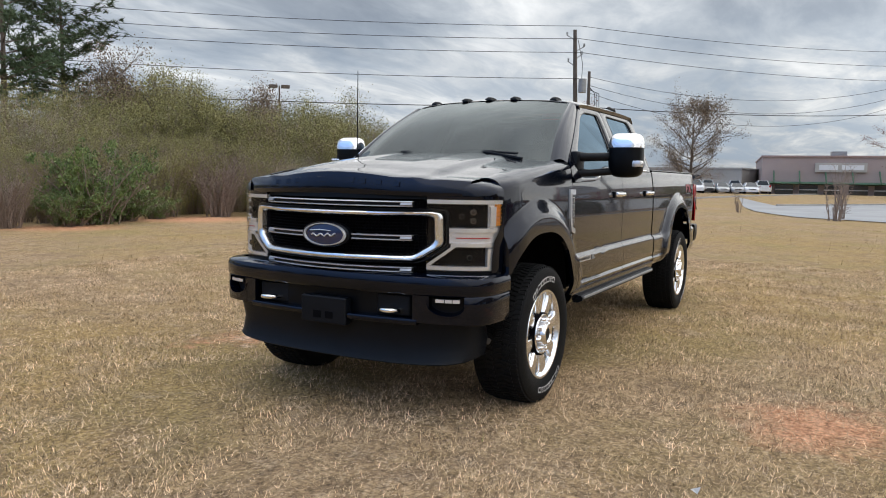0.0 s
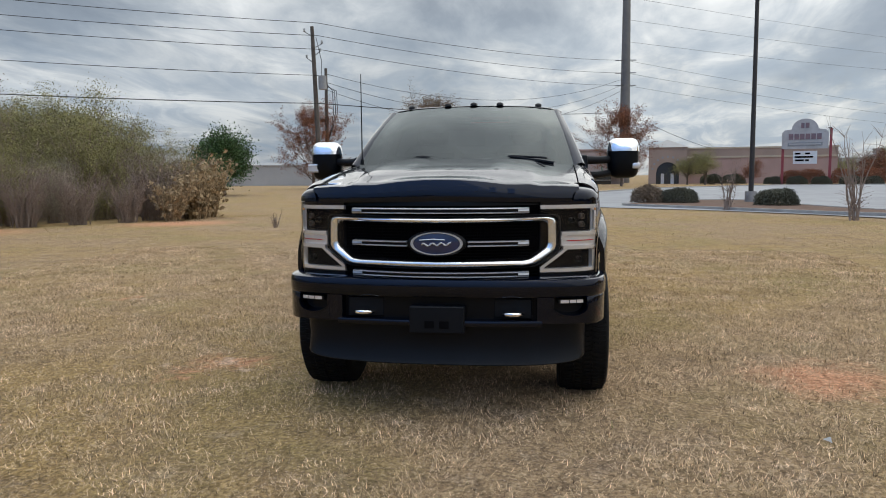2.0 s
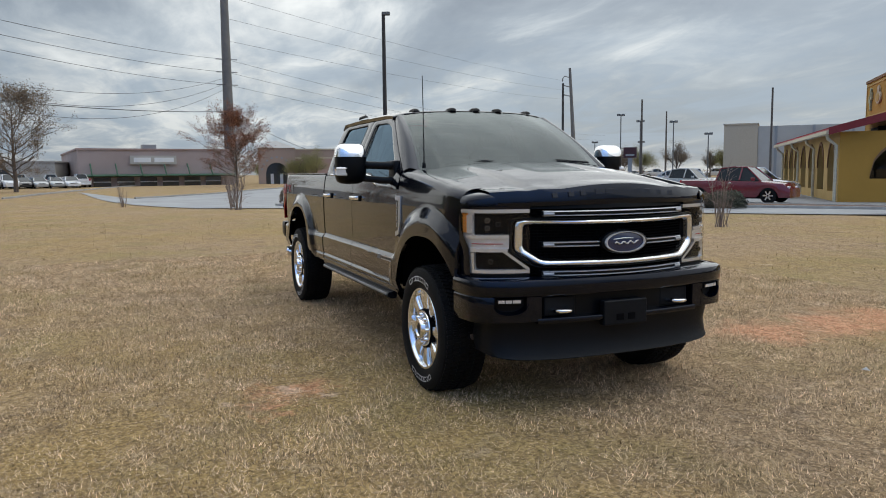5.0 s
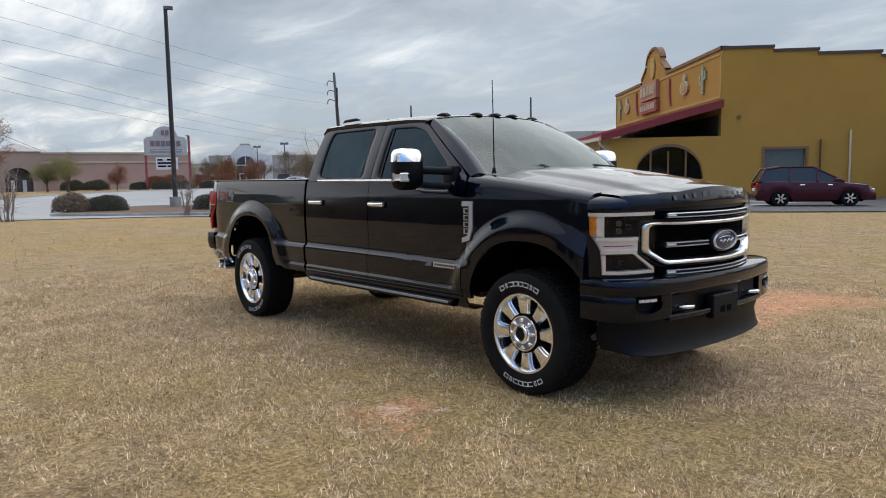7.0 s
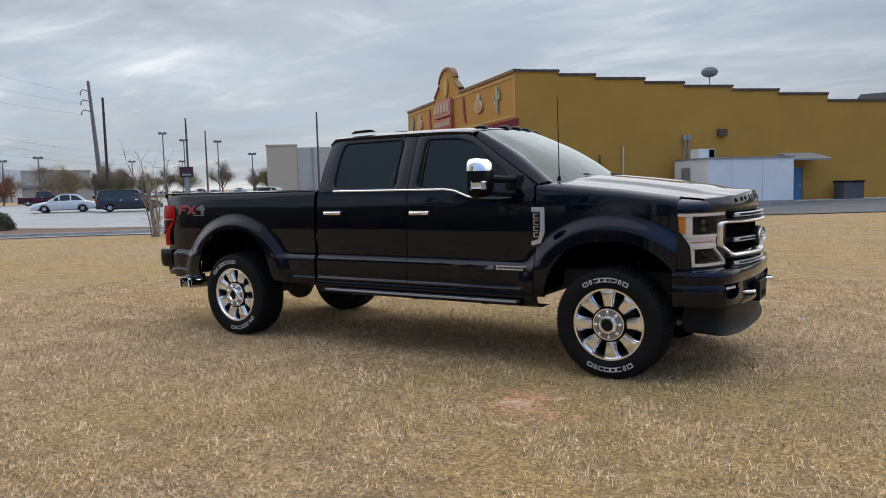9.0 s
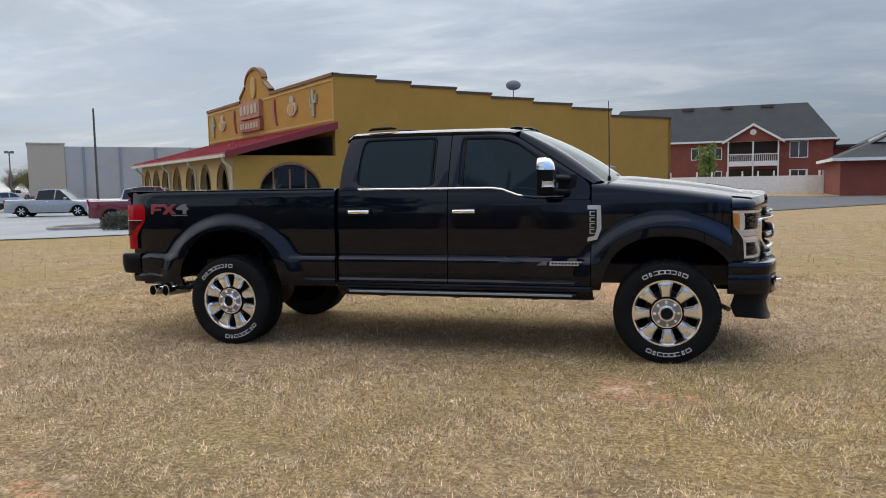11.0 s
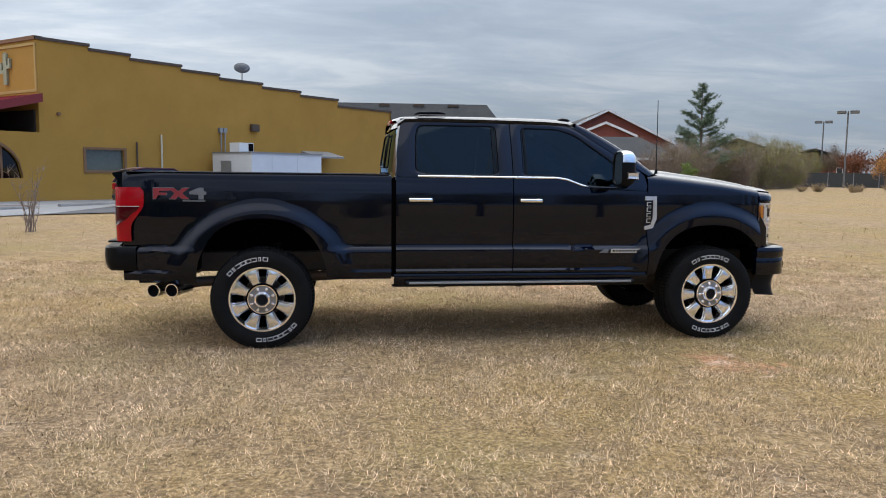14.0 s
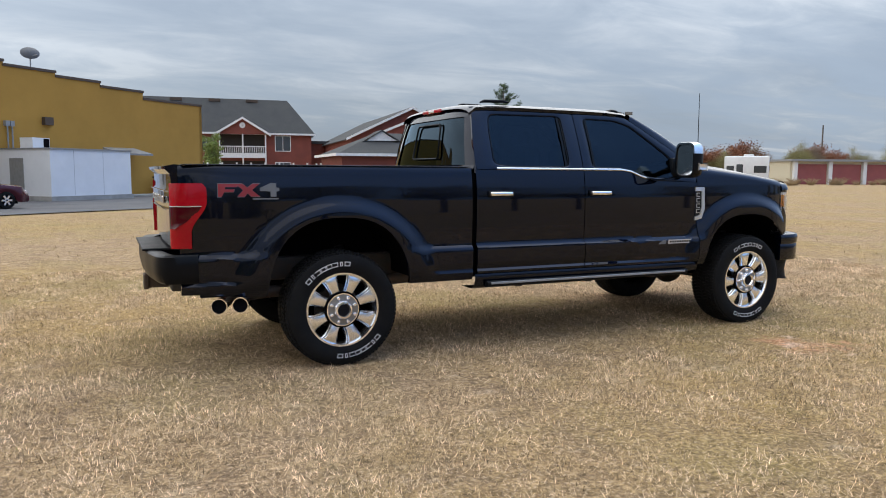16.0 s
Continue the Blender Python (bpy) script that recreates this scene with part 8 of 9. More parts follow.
for a, b, h1, d in (((58, 120), (78, 112), 8.0, 30), ((84, 132), (100, 126), 7.0, 24)):
    far = thing("apartment_building", "distant brick block with grey roof", "building")
    at_, ln = frame_of(a, b)
    bm = B()
    pbox(bm, at_, 0, ln, -d, 0, -0.3, 4.6)
    part("wall", bm, BRICK, far)
    bm = B()
    gable(bm, at_, 0, ln, 0.5, -d, 4.5, h1, 0.5)
    part("roof", bm, SHINGLE, far)
    for k in range(3):
        window_part(far, at_, 2 + 5.5 * k, 4 + 5.5 * k, 1.6, 3.4)

# white fence in front of the flats
fence = thing("fence", "white vinyl panel fence with capped posts", "fence")
pts = [(-6, 86), (5.2, 80.6), (17.6, 78.6), (18.0, 84)]
for (a, b), n in zip(zip(pts, pts[1:]), (4, 8, 2)):
    at_, ln = frame_of(a, b)
    for k in range(n):
        s0, s1 = ln * k / n, ln * (k + 1) / n
        bm = B()
        pbox(bm, at_, s0, s1, -0.03, 0.03, 0.0, 1.85)
        part("panel", bm, TRIMW, fence)
        bm = B()
        pbox(bm, at_, s0 - 0.09, s0 + 0.09, -0.09, 0.09, -0.2, 2.4)
        part("post", bm, TRIMW, fence)
box_ = thing("transformer_box", "dark green utility transformer box on the verge", "transformer")
at_, ln = frame_of((15.6, 48.4), (18.3, 48.0))
bm = B()
pbox(bm, at_, 0, 2.5, -1.8, 0, ground_z(16, 48), 1.35)
part("cabinet", bm, mat("utility_green", (0.030, 0.065, 0.055), 0.5), box_)
bm = B()
pbox(bm, at_, -0.05, 2.55, -1.85, 0.05, 1.35, 1.42)
part("lid", bm, GREY, box_)
bm = B()
pbox(bm, at_, 1.35, 1.65, 0.0, 0.012, 0.75, 1.0)
part("label_plate", bm, WHITE, box_)

# storage units
ROLL = mat("red_roller_door", (0.30, 0.085, 0.085), 0.6, color2=(0.25, 0.07, 0.07), scale=0.6)
units = thing("storage_units", "long low storage row with red roller doors", "building")
at_, ln = frame_of((84.5, 70.5), (150, 50))
bm = B()
pbox(bm, at_, 0, ln, -12, -0.4, -0.3, 3.25)
part("wall", bm, CREAM, units)
bm = B()
pbox(bm, at_, -0.3, ln + 0.3, -12, 0.5, 3.25, 3.55)
part("roof", bm, GREY, units)
for k in range(12):
    s0 = 1.0 + 5.4 * k
    bm = B()
    pbox(bm, at_, s0, s0 + 4.6, -0.4, -0.25, -0.2, 2.85)
    rd = part("roller_door", bm, ROLL, units)
    for z in np.linspace(0.1, 2.65, 8):
        bm = B()
        pbox(bm, at_, s0, s0 + 4.6, -0.25, -0.22, z, z + 0.05)
        part("slat", bm, ROLL, rd)
    bm = B()
    pbox(bm, at_, s0 - 0.65, s0 - 0.1, -0.4, 0.1, -0.3, 3.25)
    part("pier", bm, WHITE, units)

# ---- shops beyond the lot ----
MAUVE = mat("mauve_render", (0.36, 0.29, 0.275), 0.9, color2=(0.31, 0.25, 0.24), scale=0.2)
MAUVE2 = mat("mauve_band", (0.36, 0.26, 0.24), 0.9)
PINK = mat("pink_brick_store", (0.42, 0.285, 0.245), 0.9, color2=(0.36, 0.245, 0.215), scale=0.25)
BEIGE = mat("beige_render", (0.50, 0.42, 0.32), 0.9)
PALEGREY = mat("pale_grey_cladding", (0.43, 0.41, 0.38), 0.8, color2=(0.37, 0.355, 0.33), scale=0.2)
BEIGE2 = mat("brown_render", (0.36, 0.27, 0.22), 0.9, color2=(0.31, 0.235, 0.195), scale=0.3)
AWN = mat("green_awning", (0.05, 0.12, 0.07), 0.7)


def store(a, b, depth, h, m_, label, band=None, name="store"):
    t = thing(name, label, "building")
    f_at, L = frame_of(a, b)
    bm = B()
    pbox(bm, f_at, 0, L, -depth, 0, -0.4, h)
    part("wall", bm, m_, t)
    bm = B()
    pbox(bm, f_at, -0.15, L + 0.15, -depth - 0.15, 0.15, h, h + 0.25)
    part("parapet", bm, band or m_, t)
    return t, f_at, L


t, f_at, L = store((-115.0, -9.6), (-118.0, 12.6), 34, 5.3, MAUVE, "long mauve store with a green awning", MAUVE2)
bm = B()
v = [bm.verts.new(f_at(s_, o, z)) for s_, o, z in ((1.0, 0, 1.75), (L, 0, 1.75), (L, 2.0, 1.5), (1.0, 2.0, 1.5), (1.0, 0, 1.35), (L, 0, 1.35))]
bm.faces.new(v[:4]), bm.faces.new((v[3], v[2], v[5], v[4]))
part("awning", bm, AWN, t, "dark green awning")
for k in range(6):
    bm = B()
    tube(bm, [f_at(1.6 + 3.4 * k, 0.1, 3.3), f_at(1.6 + 3.4 * k, 2.0, 1.55)], 0.10, 5)
    part("awning_stay", bm, AWN, t)
    bm = B()
    pbox(bm, f_at, 1.9 + 3.2 * k, 4.3 + 3.2 * k, 0.01, 0.06, -0.1, 1.3)
    part("shop_window", bm, WINDOW, t)
    bm = B()
    pbox(bm, f_at, 1.9 + 3.2 * k, 4.3 + 3.2 * k, 0.06, 0.09, 0.55, 0.70)
    part("window_bar", bm, WHITE, t)
bm = B()
pbox(bm, f_at, 7.0, 13.6, 0.0, 0.35, 3.2, 4.5)
sg = part("sign_board", bm, PALEGREY, t)
for s0, s1 in ((7.5, 9.9), (10.4, 13.2)):
    bm = B()
    pbox(bm, f_at, s0, s1, 0.35, 0.40, 3.5, 4.2)
    part("bar", bm, WHITE, sg)
bm = B()
pbox(bm, f_at, 9.5, 11.5, -6, -4, 5.7, 6.3)
part("roof_unit", bm, GREY, t)

t, f_at, L = store((-122, -34), (-120, -13), 20, 3.6, PALEGREY, "pale grey warehouse with dark doorway")
bm = B()
pbox(bm, f_at, 12, 15, 0.0, 0.08, -0.3, 2.6)
part("doorway", bm, WINDOW, t)
t, f_at, L = store((-124, -58), (-122, -37), 20, 3.4, PALEGREY, "low grey warehouse far off")

t, f_at, L = store((-121.0, 21.5), (-117.2, 44.5), 30, 5.5, PINK, "long pink brick store with an arched porch", BEIGE)
bm = B()
pbox(bm, f_at, 0, L, 0.0, 0.06, 4.35, 5.5)
part("upper_band", bm, BEIGE2, t)
bm = B()
pbox(bm, f_at, 0, L, 0.0, 0.12, 4.05, 4.35)
part("band", bm, BEIGE, t, "pale stone band")
tower = new("arched_porch")
tower.parent = t


def tower_solid(s_):
    q = abs(s_ - 2.9) / 1.75
    return [(-0.3, -0.29), (1.7 + 1.7 * math.sqrt(max(0, 1 - q * q)), 5.7)] if q < 1 else [(-0.3, 1.0), (1.0, 5.7)]


f3, L3 = frame_of((-117.2, 16.3), (-116.4, 22.1))
part("porch_wall", wall(B(), f3, sorted({0.0, 1.15, 4.65, 5.8, *np.linspace(1.15, 4.65, 17)}), tower_solid, 1.5), BEIGE2, tower)
bm = B()
pbox(bm, f3, 0.9, 4.9, -1.6, -1.4, -0.3, 4)
part("porch_dark", bm, WINDOW, tower)
for s_ in (1.9, 3.4):
    bm = B()
    pbox(bm, f3, s_, s_ + 0.5, -1.4, -1.3, -0.3, 1.6)
    part("door_frame", bm, WHITE, tower)
bm = B()
v = [bm.verts.new(f3(s_, o, z)) for s_, o, z in ((-0.2, 0.2, 5.7), (6.0, 0.2, 5.7), (6.0, -5.5, 5.7), (-0.2, -5.5, 5.7), (2.9, -2.6, 7.0))]
for f in ((0, 1, 4), (1, 2, 4), (2, 3, 4), (3, 0, 4), (3, 2, 1, 0)):
    bm.faces.new([v[i] for i in f])
part("porch_roof", bm, PALEGREY, tower, "pale pyramid roof")
for k in range(9):
    a_ = math.pi * (0.06 + 0.11 * k)
    bm = B()
    pbox(bm, f3, 2.9 - 2.35 * math.cos(a_) - 0.14, 2.9 - 2.35 * math.cos(a_) + 0.14, 0.0, 0.05, 1.75 + 2.35 * math.sin(a_), 2.05 + 2.35 * math.sin(a_))
    part("bar", bm, GREY, tower)
for k in range(2):
    bm = B()
    pbox(bm, f_at, 1.2 + 1.4 * k, 2.2 + 1.4 * k, 0.02, 0.08, 1.5, 3.0)
    part("window", bm, WINDOW, t)
t, f_at, L = store((-171, 71), (-158, 97), 20, 6.6, PALEGREY, "long pale store with a white arched front")
AC = 8.6
bm = B()
pts = [(AC - 5.2, -0.3), (AC - 5.2, 6.4), (AC - 3.2, 7.2), (AC - 2.2, 8.4)] + [(AC + 2.0 * math.cos(a), 8.5 + 0.8 * math.sin(a)) for a in np.linspace(math.pi, 0, 9)] + [(AC + 2.2, 8.4), (AC + 3.4, 7.2), (AC + 6.4, 6.8), (AC + 6.4, -0.3)]
prism(bm, pts, lambda a, b, c: f_at(a, 1.0 + c, b), -0.9)
part("arched_front", bm, WHITE, t)
bm = B()
pts = [(AC - 2.2, -0.2)] + [(AC + 2.2 * math.cos(a), 4.6 + 2.0 * math.sin(a)) for a in np.linspace(math.pi, 0, 11)] + [(AC + 2.2, -0.2)]
prism(bm, pts, lambda a, b, c: f_at(a, 1.02 + c, b), 0.05)
gf = part("glass_front", bm, WINDOW, t)
for s0, s1, z0, z1 in ((AC - 1.6, AC - 1.35, -0.2, 2.2), (AC - 0.15, AC + 0.15, -0.2, 2.2), (AC + 1.35, AC + 1.6, -0.2, 2.2), (AC - 1.6, AC + 1.6, 2.2, 2.45), (AC - 2.2, AC + 2.2, 4.3, 4.5), (AC - 0.1, AC + 0.1, 4.5, 6.5)):
    bm = B()
    pbox(bm, f_at, s0, s1, 1.07, 1.12, z0, z1)
    part("glazing_bar", bm, WHITE, gf)
for e in (-1, 1):
    bm = B()
    pbox(bm, f_at, AC + e * 3.0 - 0.7, AC + e * 3.0 + 0.7, 0.95, 1.3, -0.3, 4.2)
    part("pier", bm, PALEGREY, t)
bm = B()
pbox(bm, f_at, AC - 1.2, AC + 1.2, -3, -1, 9.0, 9.7)
part("roof_unit", bm, GREY, t)
bm = B()
pbox(bm, f_at, 12.0, L, 0.05, 0.6, 3.0, 3.6)
part("canopy", bm, GREY, t)
t, f_at, L = store((-111.5, 106.7), (-107, 111), 14, 10.3, BEIGE, "tall beige and grey shop block")
bm = B()
pbox(bm, f_at, L + 0.05, L + 42, -18, -0.4, -0.3, 9.9)
part("grey_wing", bm, PALEGREY, t)
for k in range(6):
    bm = B()
    pbox(bm, f_at, L + 3 + 6.6 * k, L + 3.5 + 6.6 * k, -0.4, -0.25, -0.3, 9.9)
    part("rib", bm, GREY, t)
store((-260, 40), (-215, 150), 20, 6, PALEGREY, "long pale warehouse far off")

# ---- pylon sign of the restaurant ----
sign = thing("pylon_sign", "weathered white pylon sign with changeable letter board", "sign")
at_, ln = frame_of((-102.5, 32.0), (-100.3, 38.0))
RPOST = mat("red_post", (0.30, 0.06, 0.07), 0.6)
SIGNW = mat("weathered_sign_white", (0.46, 0.45, 0.45), 0.7, color2=(0.36, 0.35, 0.35), scale=0.8)
bm = B()
pts = [(0, 4.75), (0, 6.9), (0.35, 7.25), (1.1, 7.35)] + [(2.8 + 1.6 * math.cos(a), 7.4 + 1.35 * math.sin(a)) for a in np.linspace(math.pi, 0, 13)] + [(4.6, 7.35), (5.3, 7.25), (5.65, 6.9), (5.65, 4.75)]
prism(bm, pts, lambda a, b, c: at_(a, c, b), 0.5)
panel = part("panel", bm, SIGNW, sign)
INK = mat("faded_sign_ink", (0.16, 0.13, 0.16), 0.7, color2=(0.24, 0.14, 0.15), scale=2)
for s0, s1, z0, z1, m_ in [(0.85 + 0.68 * i, 1.40 + 0.68 * i, 6.0, 6.75, INK) for i in range(6)] + [(0.75, 4.95, 5.15, 5.6, GREY), (2.3, 2.7, 7.5, 8.2, INK), (2.85, 3.3, 7.5, 8.2, INK)]:
    bm = B()
    pbox(bm, at_, s0, s1, 0.5, 0.55, z0, z1)
    part("bar", bm, m_, panel)
bm = B()
pbox(bm, at_, 0.95, 4.75, 0.55, 0.58, 5.28, 5.47)
part("bar", bm, SIGNW, panel)
for s_, z1 in ((0.0, 4.75), (5.75, 7.4)):
    bm = B()
    pbox(bm, at_, s_, s_ + 0.32, 0.0, 0.35, -0.4, z1)
    part("post", bm, RPOST, sign)
bm = B()
pbox(bm, at_, 5.55, 6.0, 0.0, 0.4, 7.4, 7.5)
part("post_cap", bm, DARK, sign)
bm = B()
pbox(bm, at_, 1.45, 4.35, 0.1, 0.45, 2.75, 4.45)
lb = part("letter_board", bm, WHITE, sign, "white changeable letter board")
for s0, s1, z0 in ((1.65, 2.35, 4.0), (2.9, 3.5, 4.0), (1.65, 3.9, 3.55), (1.7, 2.8, 3.1), (2.95, 3.4, 3.1)):
    bm = B()
    pbox(bm, at_, s0, s1, 0.45, 0.48, z0, z0 + 0.24)
    part("bar", bm, DARK, lb)
dark_sign = thing("pylon_sign", "dark red shop sign on a post far off", "sign")
at_, ln = frame_of((-82.6, 61.4), (-81.5, 62.8))
bm = B()
pbox(bm, at_, 0, ln, 0, 0.4, 3.3, 4.75)
part("panel", bm, mat("maroon_sign", (0.05, 0.012, 0.016), 0.5), dark_sign)
bm = B()
pbox(bm, at_, 0.3, ln - 0.3, 0.4, 0.43, 3.55, 3.8)
part("bar", bm, GREY, dark_sign)
bm = B()
pbox(bm, at_, ln / 2 - 0.3, ln / 2 + 0.3, 0.0, 0.3, -0.2, 3.3)
part("post", bm, GREY, dark_sign)

# ---- poles, lamps and lines ----
WOODPOLE = mat("weathered_pole", (0.115, 0.095, 0.08), 0.9, color2=(0.08, 0.07, 0.06), scale=2)
GALV = mat("galvanised_pole", (0.16, 0.155, 0.15), 0.7, color2=(0.12, 0.12, 0.12), scale=0.8)
CABLE = mat("black_cable", (0.02, 0.02, 0.022), 0.7)


def pole(name, x, y, h, r0, r1, label, m_=WOODPOLE, lean=(0, 0), category="utility pole"):
    p = thing(name, label, category)
    z = ground_z(x, y)
    bm = B()
    tube(bm, [(x, y, z - 0.3), (x + lean[0] * 0.5, y + lean[1] * 0.5, z + h * 0.5), (x + lean[0], y + lean[1], z + h)], [r0, (r0 + r1) / 2, r1], 12)
    part("shaft", bm, m_, p, smooth=50)
    return p


def line(a, b, sag, r=0.03, name="power_line", label="black overhead power line"):
    A, C = Vector(a), Vector(b)
    bm = B()
    tube(bm, [A.lerp(C, k / 24) - Vector((0, 0, sag * 4 * (k / 24) * (1 - k / 24))) for k in range(25)], r, 5)
    return tagged(part(name, bm, CABLE), label, "power line")


P1, PL, PB = (-72.1, -23.5), (-37.5, -72.0), (-139, 14.6)
p1 = pole("utility_pole", *P1, 17.2, 0.30, 0.19, "tall wooden utility pole with insulators and transformer", lean=(0.0, -0.6))
bm = B()
tube(bm, [(P1[0] + 0.3, P1[1] + 0.5, 10.6), (P1[0] + 0.3, P1[1] + 0.5, 12.0)], 0.42, 12)
part("transformer", bm, GREY, p1, smooth=50)
for z, o in ((16.6, -0.9), (15.4, 0.9), (13.9, -0.7), (14.6, 0.7)):
    bm = B()
    tube(bm, [(P1[0], P1[1] - 0.5, z - 0.5), (P1[0] - 0.3 * o, P1[1] - 0.5 + o * 0.95, z)], 0.05, 6)
    part("insulator_arm", bm, GREY, p1)
    for k in range(3):
        bm = B()
        revolve(bm, [(0.0, 0.0), (0.14, 0.02), (0.05, 0.10), (0.0, 0.12)], 8, "z")
        part("insulator", bm, GREY, p1, at=pose(P1[0] - 0.3 * o, P1[1] - 0.5 + o * 0.95, z + 0.12 * k))
bm = B()
tube(bm, [(P1[0] + 0.3, P1[1] - 0.1, 16), (P1[0] + 0.42, P1[1] + 0.5, 13.5), (P1[0] + 0.3, P1[1] + 0.4, 12)], 0.03, 5)
part("drop_cable", bm, CABLE, p1)
p2 = pole("utility_pole", -84, -26.3, 14.6, 0.25, 0.17, "wooden utility pole with cable loops")
for k in range(3):
    bm = B()
    a = 0.5 + 0.25 * k
    tube(bm, [(-84, -26.3, 12.8 - 0.2 * k), (-83.6, -26.3 + a + 0.4, 11.8), (-83.6, -26.3 + a + 0.5, 9.2), (-84, -26.1, 6.0)], 0.04, 5)
    part("cable_loop", bm, CABLE, p2)
pb = pole("transmission_pole", *PB, 42, 1.05, 0.62, "thick grey steel transmission pole", GALV)
for z in (22.6, 20.3, 18.0):
    bm = B()
    tube(bm, [(PB[0], PB[1] - 1.9, z), (PB[0], PB[1] + 1.9, z)], 0.10, 6)
    part("insulator_arm", bm, GREY, pb)
for zl, zp, zb in ((16.6, 17.0, 22.6), (15.2, 15.7, 20.3), (14.0, 14.3, 18.0)):
    line((*PL, zl + 1.3), (*P1, zp + 0.5), 0.6)
    line((*P1, zp + 0.5), (*PB, zb), 0.9)
    line((*PB, zb), (-300, 210, zb - 4), 3.0, 0.025)
line((*PL, 12.6), (*P1, 12.1), 0.5), line((*PL, 9.6), (*P1, 9.2), 0.5, 0.045)
line((*P1, 9.2), (*PB, 13.2), 0.8, 0.05), line((*PB, 13.2), (-290, 85, 9), 3.5, 0.05)
for dz, sg in ((13.9, 3.6), (12.9, 4.4), (12.0, 5.2)):
    line((-84, -26.3, dz), (*PB, dz + 5.5), sg, 0.028)
for a, b, sag in (((-139, 14.6, 34), (-280, 174.5, 41), 1.5), ((-139, 14.6, 30), (-280, 174.5, 37), 1.5), ((-139, 14.6, 26), (-280, 174.5, 33), 1.5)):
    line(a, b, sag, 0.025)
lp = pole("street_lamp", -41.1, 12.45, 11.9, 0.15, 0.11, "dark slim lamp post with a single head on concrete", mat("dark_bronze", (0.035, 0.030, 0.028), 0.6), category="lamp post")
bm = B()
box(bm, -0.05, 0.42, -0.16, 0.16, 11.75, 11.95, 0.03, m=pose(-41.1, 12.45, -0.35, 0, 0, 65))
part("lamp_head", bm, GALV, lp)
bm = B()
tube(bm, [(-41.1, 12.45, -0.5), (-41.1, 12.45, 0.42)], 0.34, 14)
part("concrete_base", bm, KERB, lp, smooth=50)


def twin_lamp(x, y, h, label="tall car-park lamp with twin flat heads", r=0.13, m_=GALV, turn=0, wide=1.0):
    p = pole("street_lamp", x, y, h, r, r * 0.8, label, m_, category="lamp post")
    for e in (-1, 1):
        bm = B()
        box(bm, e * 0.85 * wide - 0.6 * wide, e * 0.85 * wide + 0.6 * wide, -0.4 * wide, 0.4 * wide, -0.35, 0.1, 0.05, m=pose(x, y, ground_z(x, y) + h, 0, 0, turn))
        part("lamp_head", bm, m_, p)
    return p


twin_lamp(-78.5, -70.1, 14.3, "tall dark car-park lamp with twin flat heads", turn=-45, m_=WOODPOLE)
for x, y, h in ((-125, 91.8, 13.1), (-122.2, 94.6, 11.7), (-118, 99.6, 11.4), (-113.4, 104.5, 8.8), (-128.2, 68, 8.0), (-153, 104.5, 8.7), (-146.5, 113.6, 8.6), (-148.4, 72.4, 8.2)):
    twin_lamp(x, y, h + 0.1, turn=60, wide=0.55)
twin_lamp(71.5, 92.4, 11.2, turn=-40), twin_lamp(83.8, 115, 11.5, turn=-40)
ap = pole("transmission_pole", -277, 178.6, 46.5, 1.10, 0.55, "tall steel pole with three side arms", GALV, lean=(-2.2, -1.6))
for z in (42.6, 38.6, 34.6):
    bm = B()
    tube(bm, [(-278.8, 177.4, z - 0.4), (-280.0, 174.8, z + 0.3), (-280.4, 174.1, z - 0.8), (-280.4, 174.1, z - 1.9)], 0.22, 6)
    part("side_arm", bm, GALV, ap)
pole("utility_pole", -99.6, 62.0, 15.6, 0.24, 0.17, "slim dark wooden utility pole", mat("dark_pole", (0.04, 0.036, 0.033), 0.7))
pole("utility_pole", -71.3, 77, 12.4, 0.17, 0.12, "slim dark pole behind the restaurant"), pole("utility_pole", -150, 124, 16.5, 0.26, 0.16, "tall dark pole far across the lot")
pole("utility_pole", -114.5, 89, 15.2, 0.24, 0.16, "short dark pole far across the lot"), pole("utility_pole", 150, 118, 13, 0.2, 0.15, "dark utility pole far beyond the yards")
# dark mesh fence of the yards
yard = thing("fence", "dark mesh yard fence with steel posts", "fence")
at_, ln = frame_of((52, 99), (110, 92))
for k in range(15):
    bm = B()
    pbox(bm, at_, 4 * k, 4 * k + 0.1, 0, 0.1, -0.2, 2.3)
    part("post", bm, GREY, yard)
    bm = B()
    pbox(bm, at_, 4 * k + 0.1, 4 * k + 4, 0.03, 0.06, 0.0, 2.2)
    part("panel", bm, mat("yard_fence_panel", (0.06, 0.062, 0.06), 0.8) if k == 0 else bpy.data.materials["yard_fence_panel"], yard)
# scrap of litter in the grass
bm = B()
v = [bm.verts.new(p) for p in ((0.955, 2.08, 0.02), (0.995, 2.075, 0.03), (1.01, 2.11, 0.02), (0.97, 2.115, 0.04))]
bm.faces.new(v[:3]), bm.faces.new((v[0], v[2], v[3]))
bmesh.ops.solidify(bm, geom=bm.faces, thickness=0.004)
tagged(part("litter", bm, WHITE), "crumpled scrap of white paper in grass", "litter")

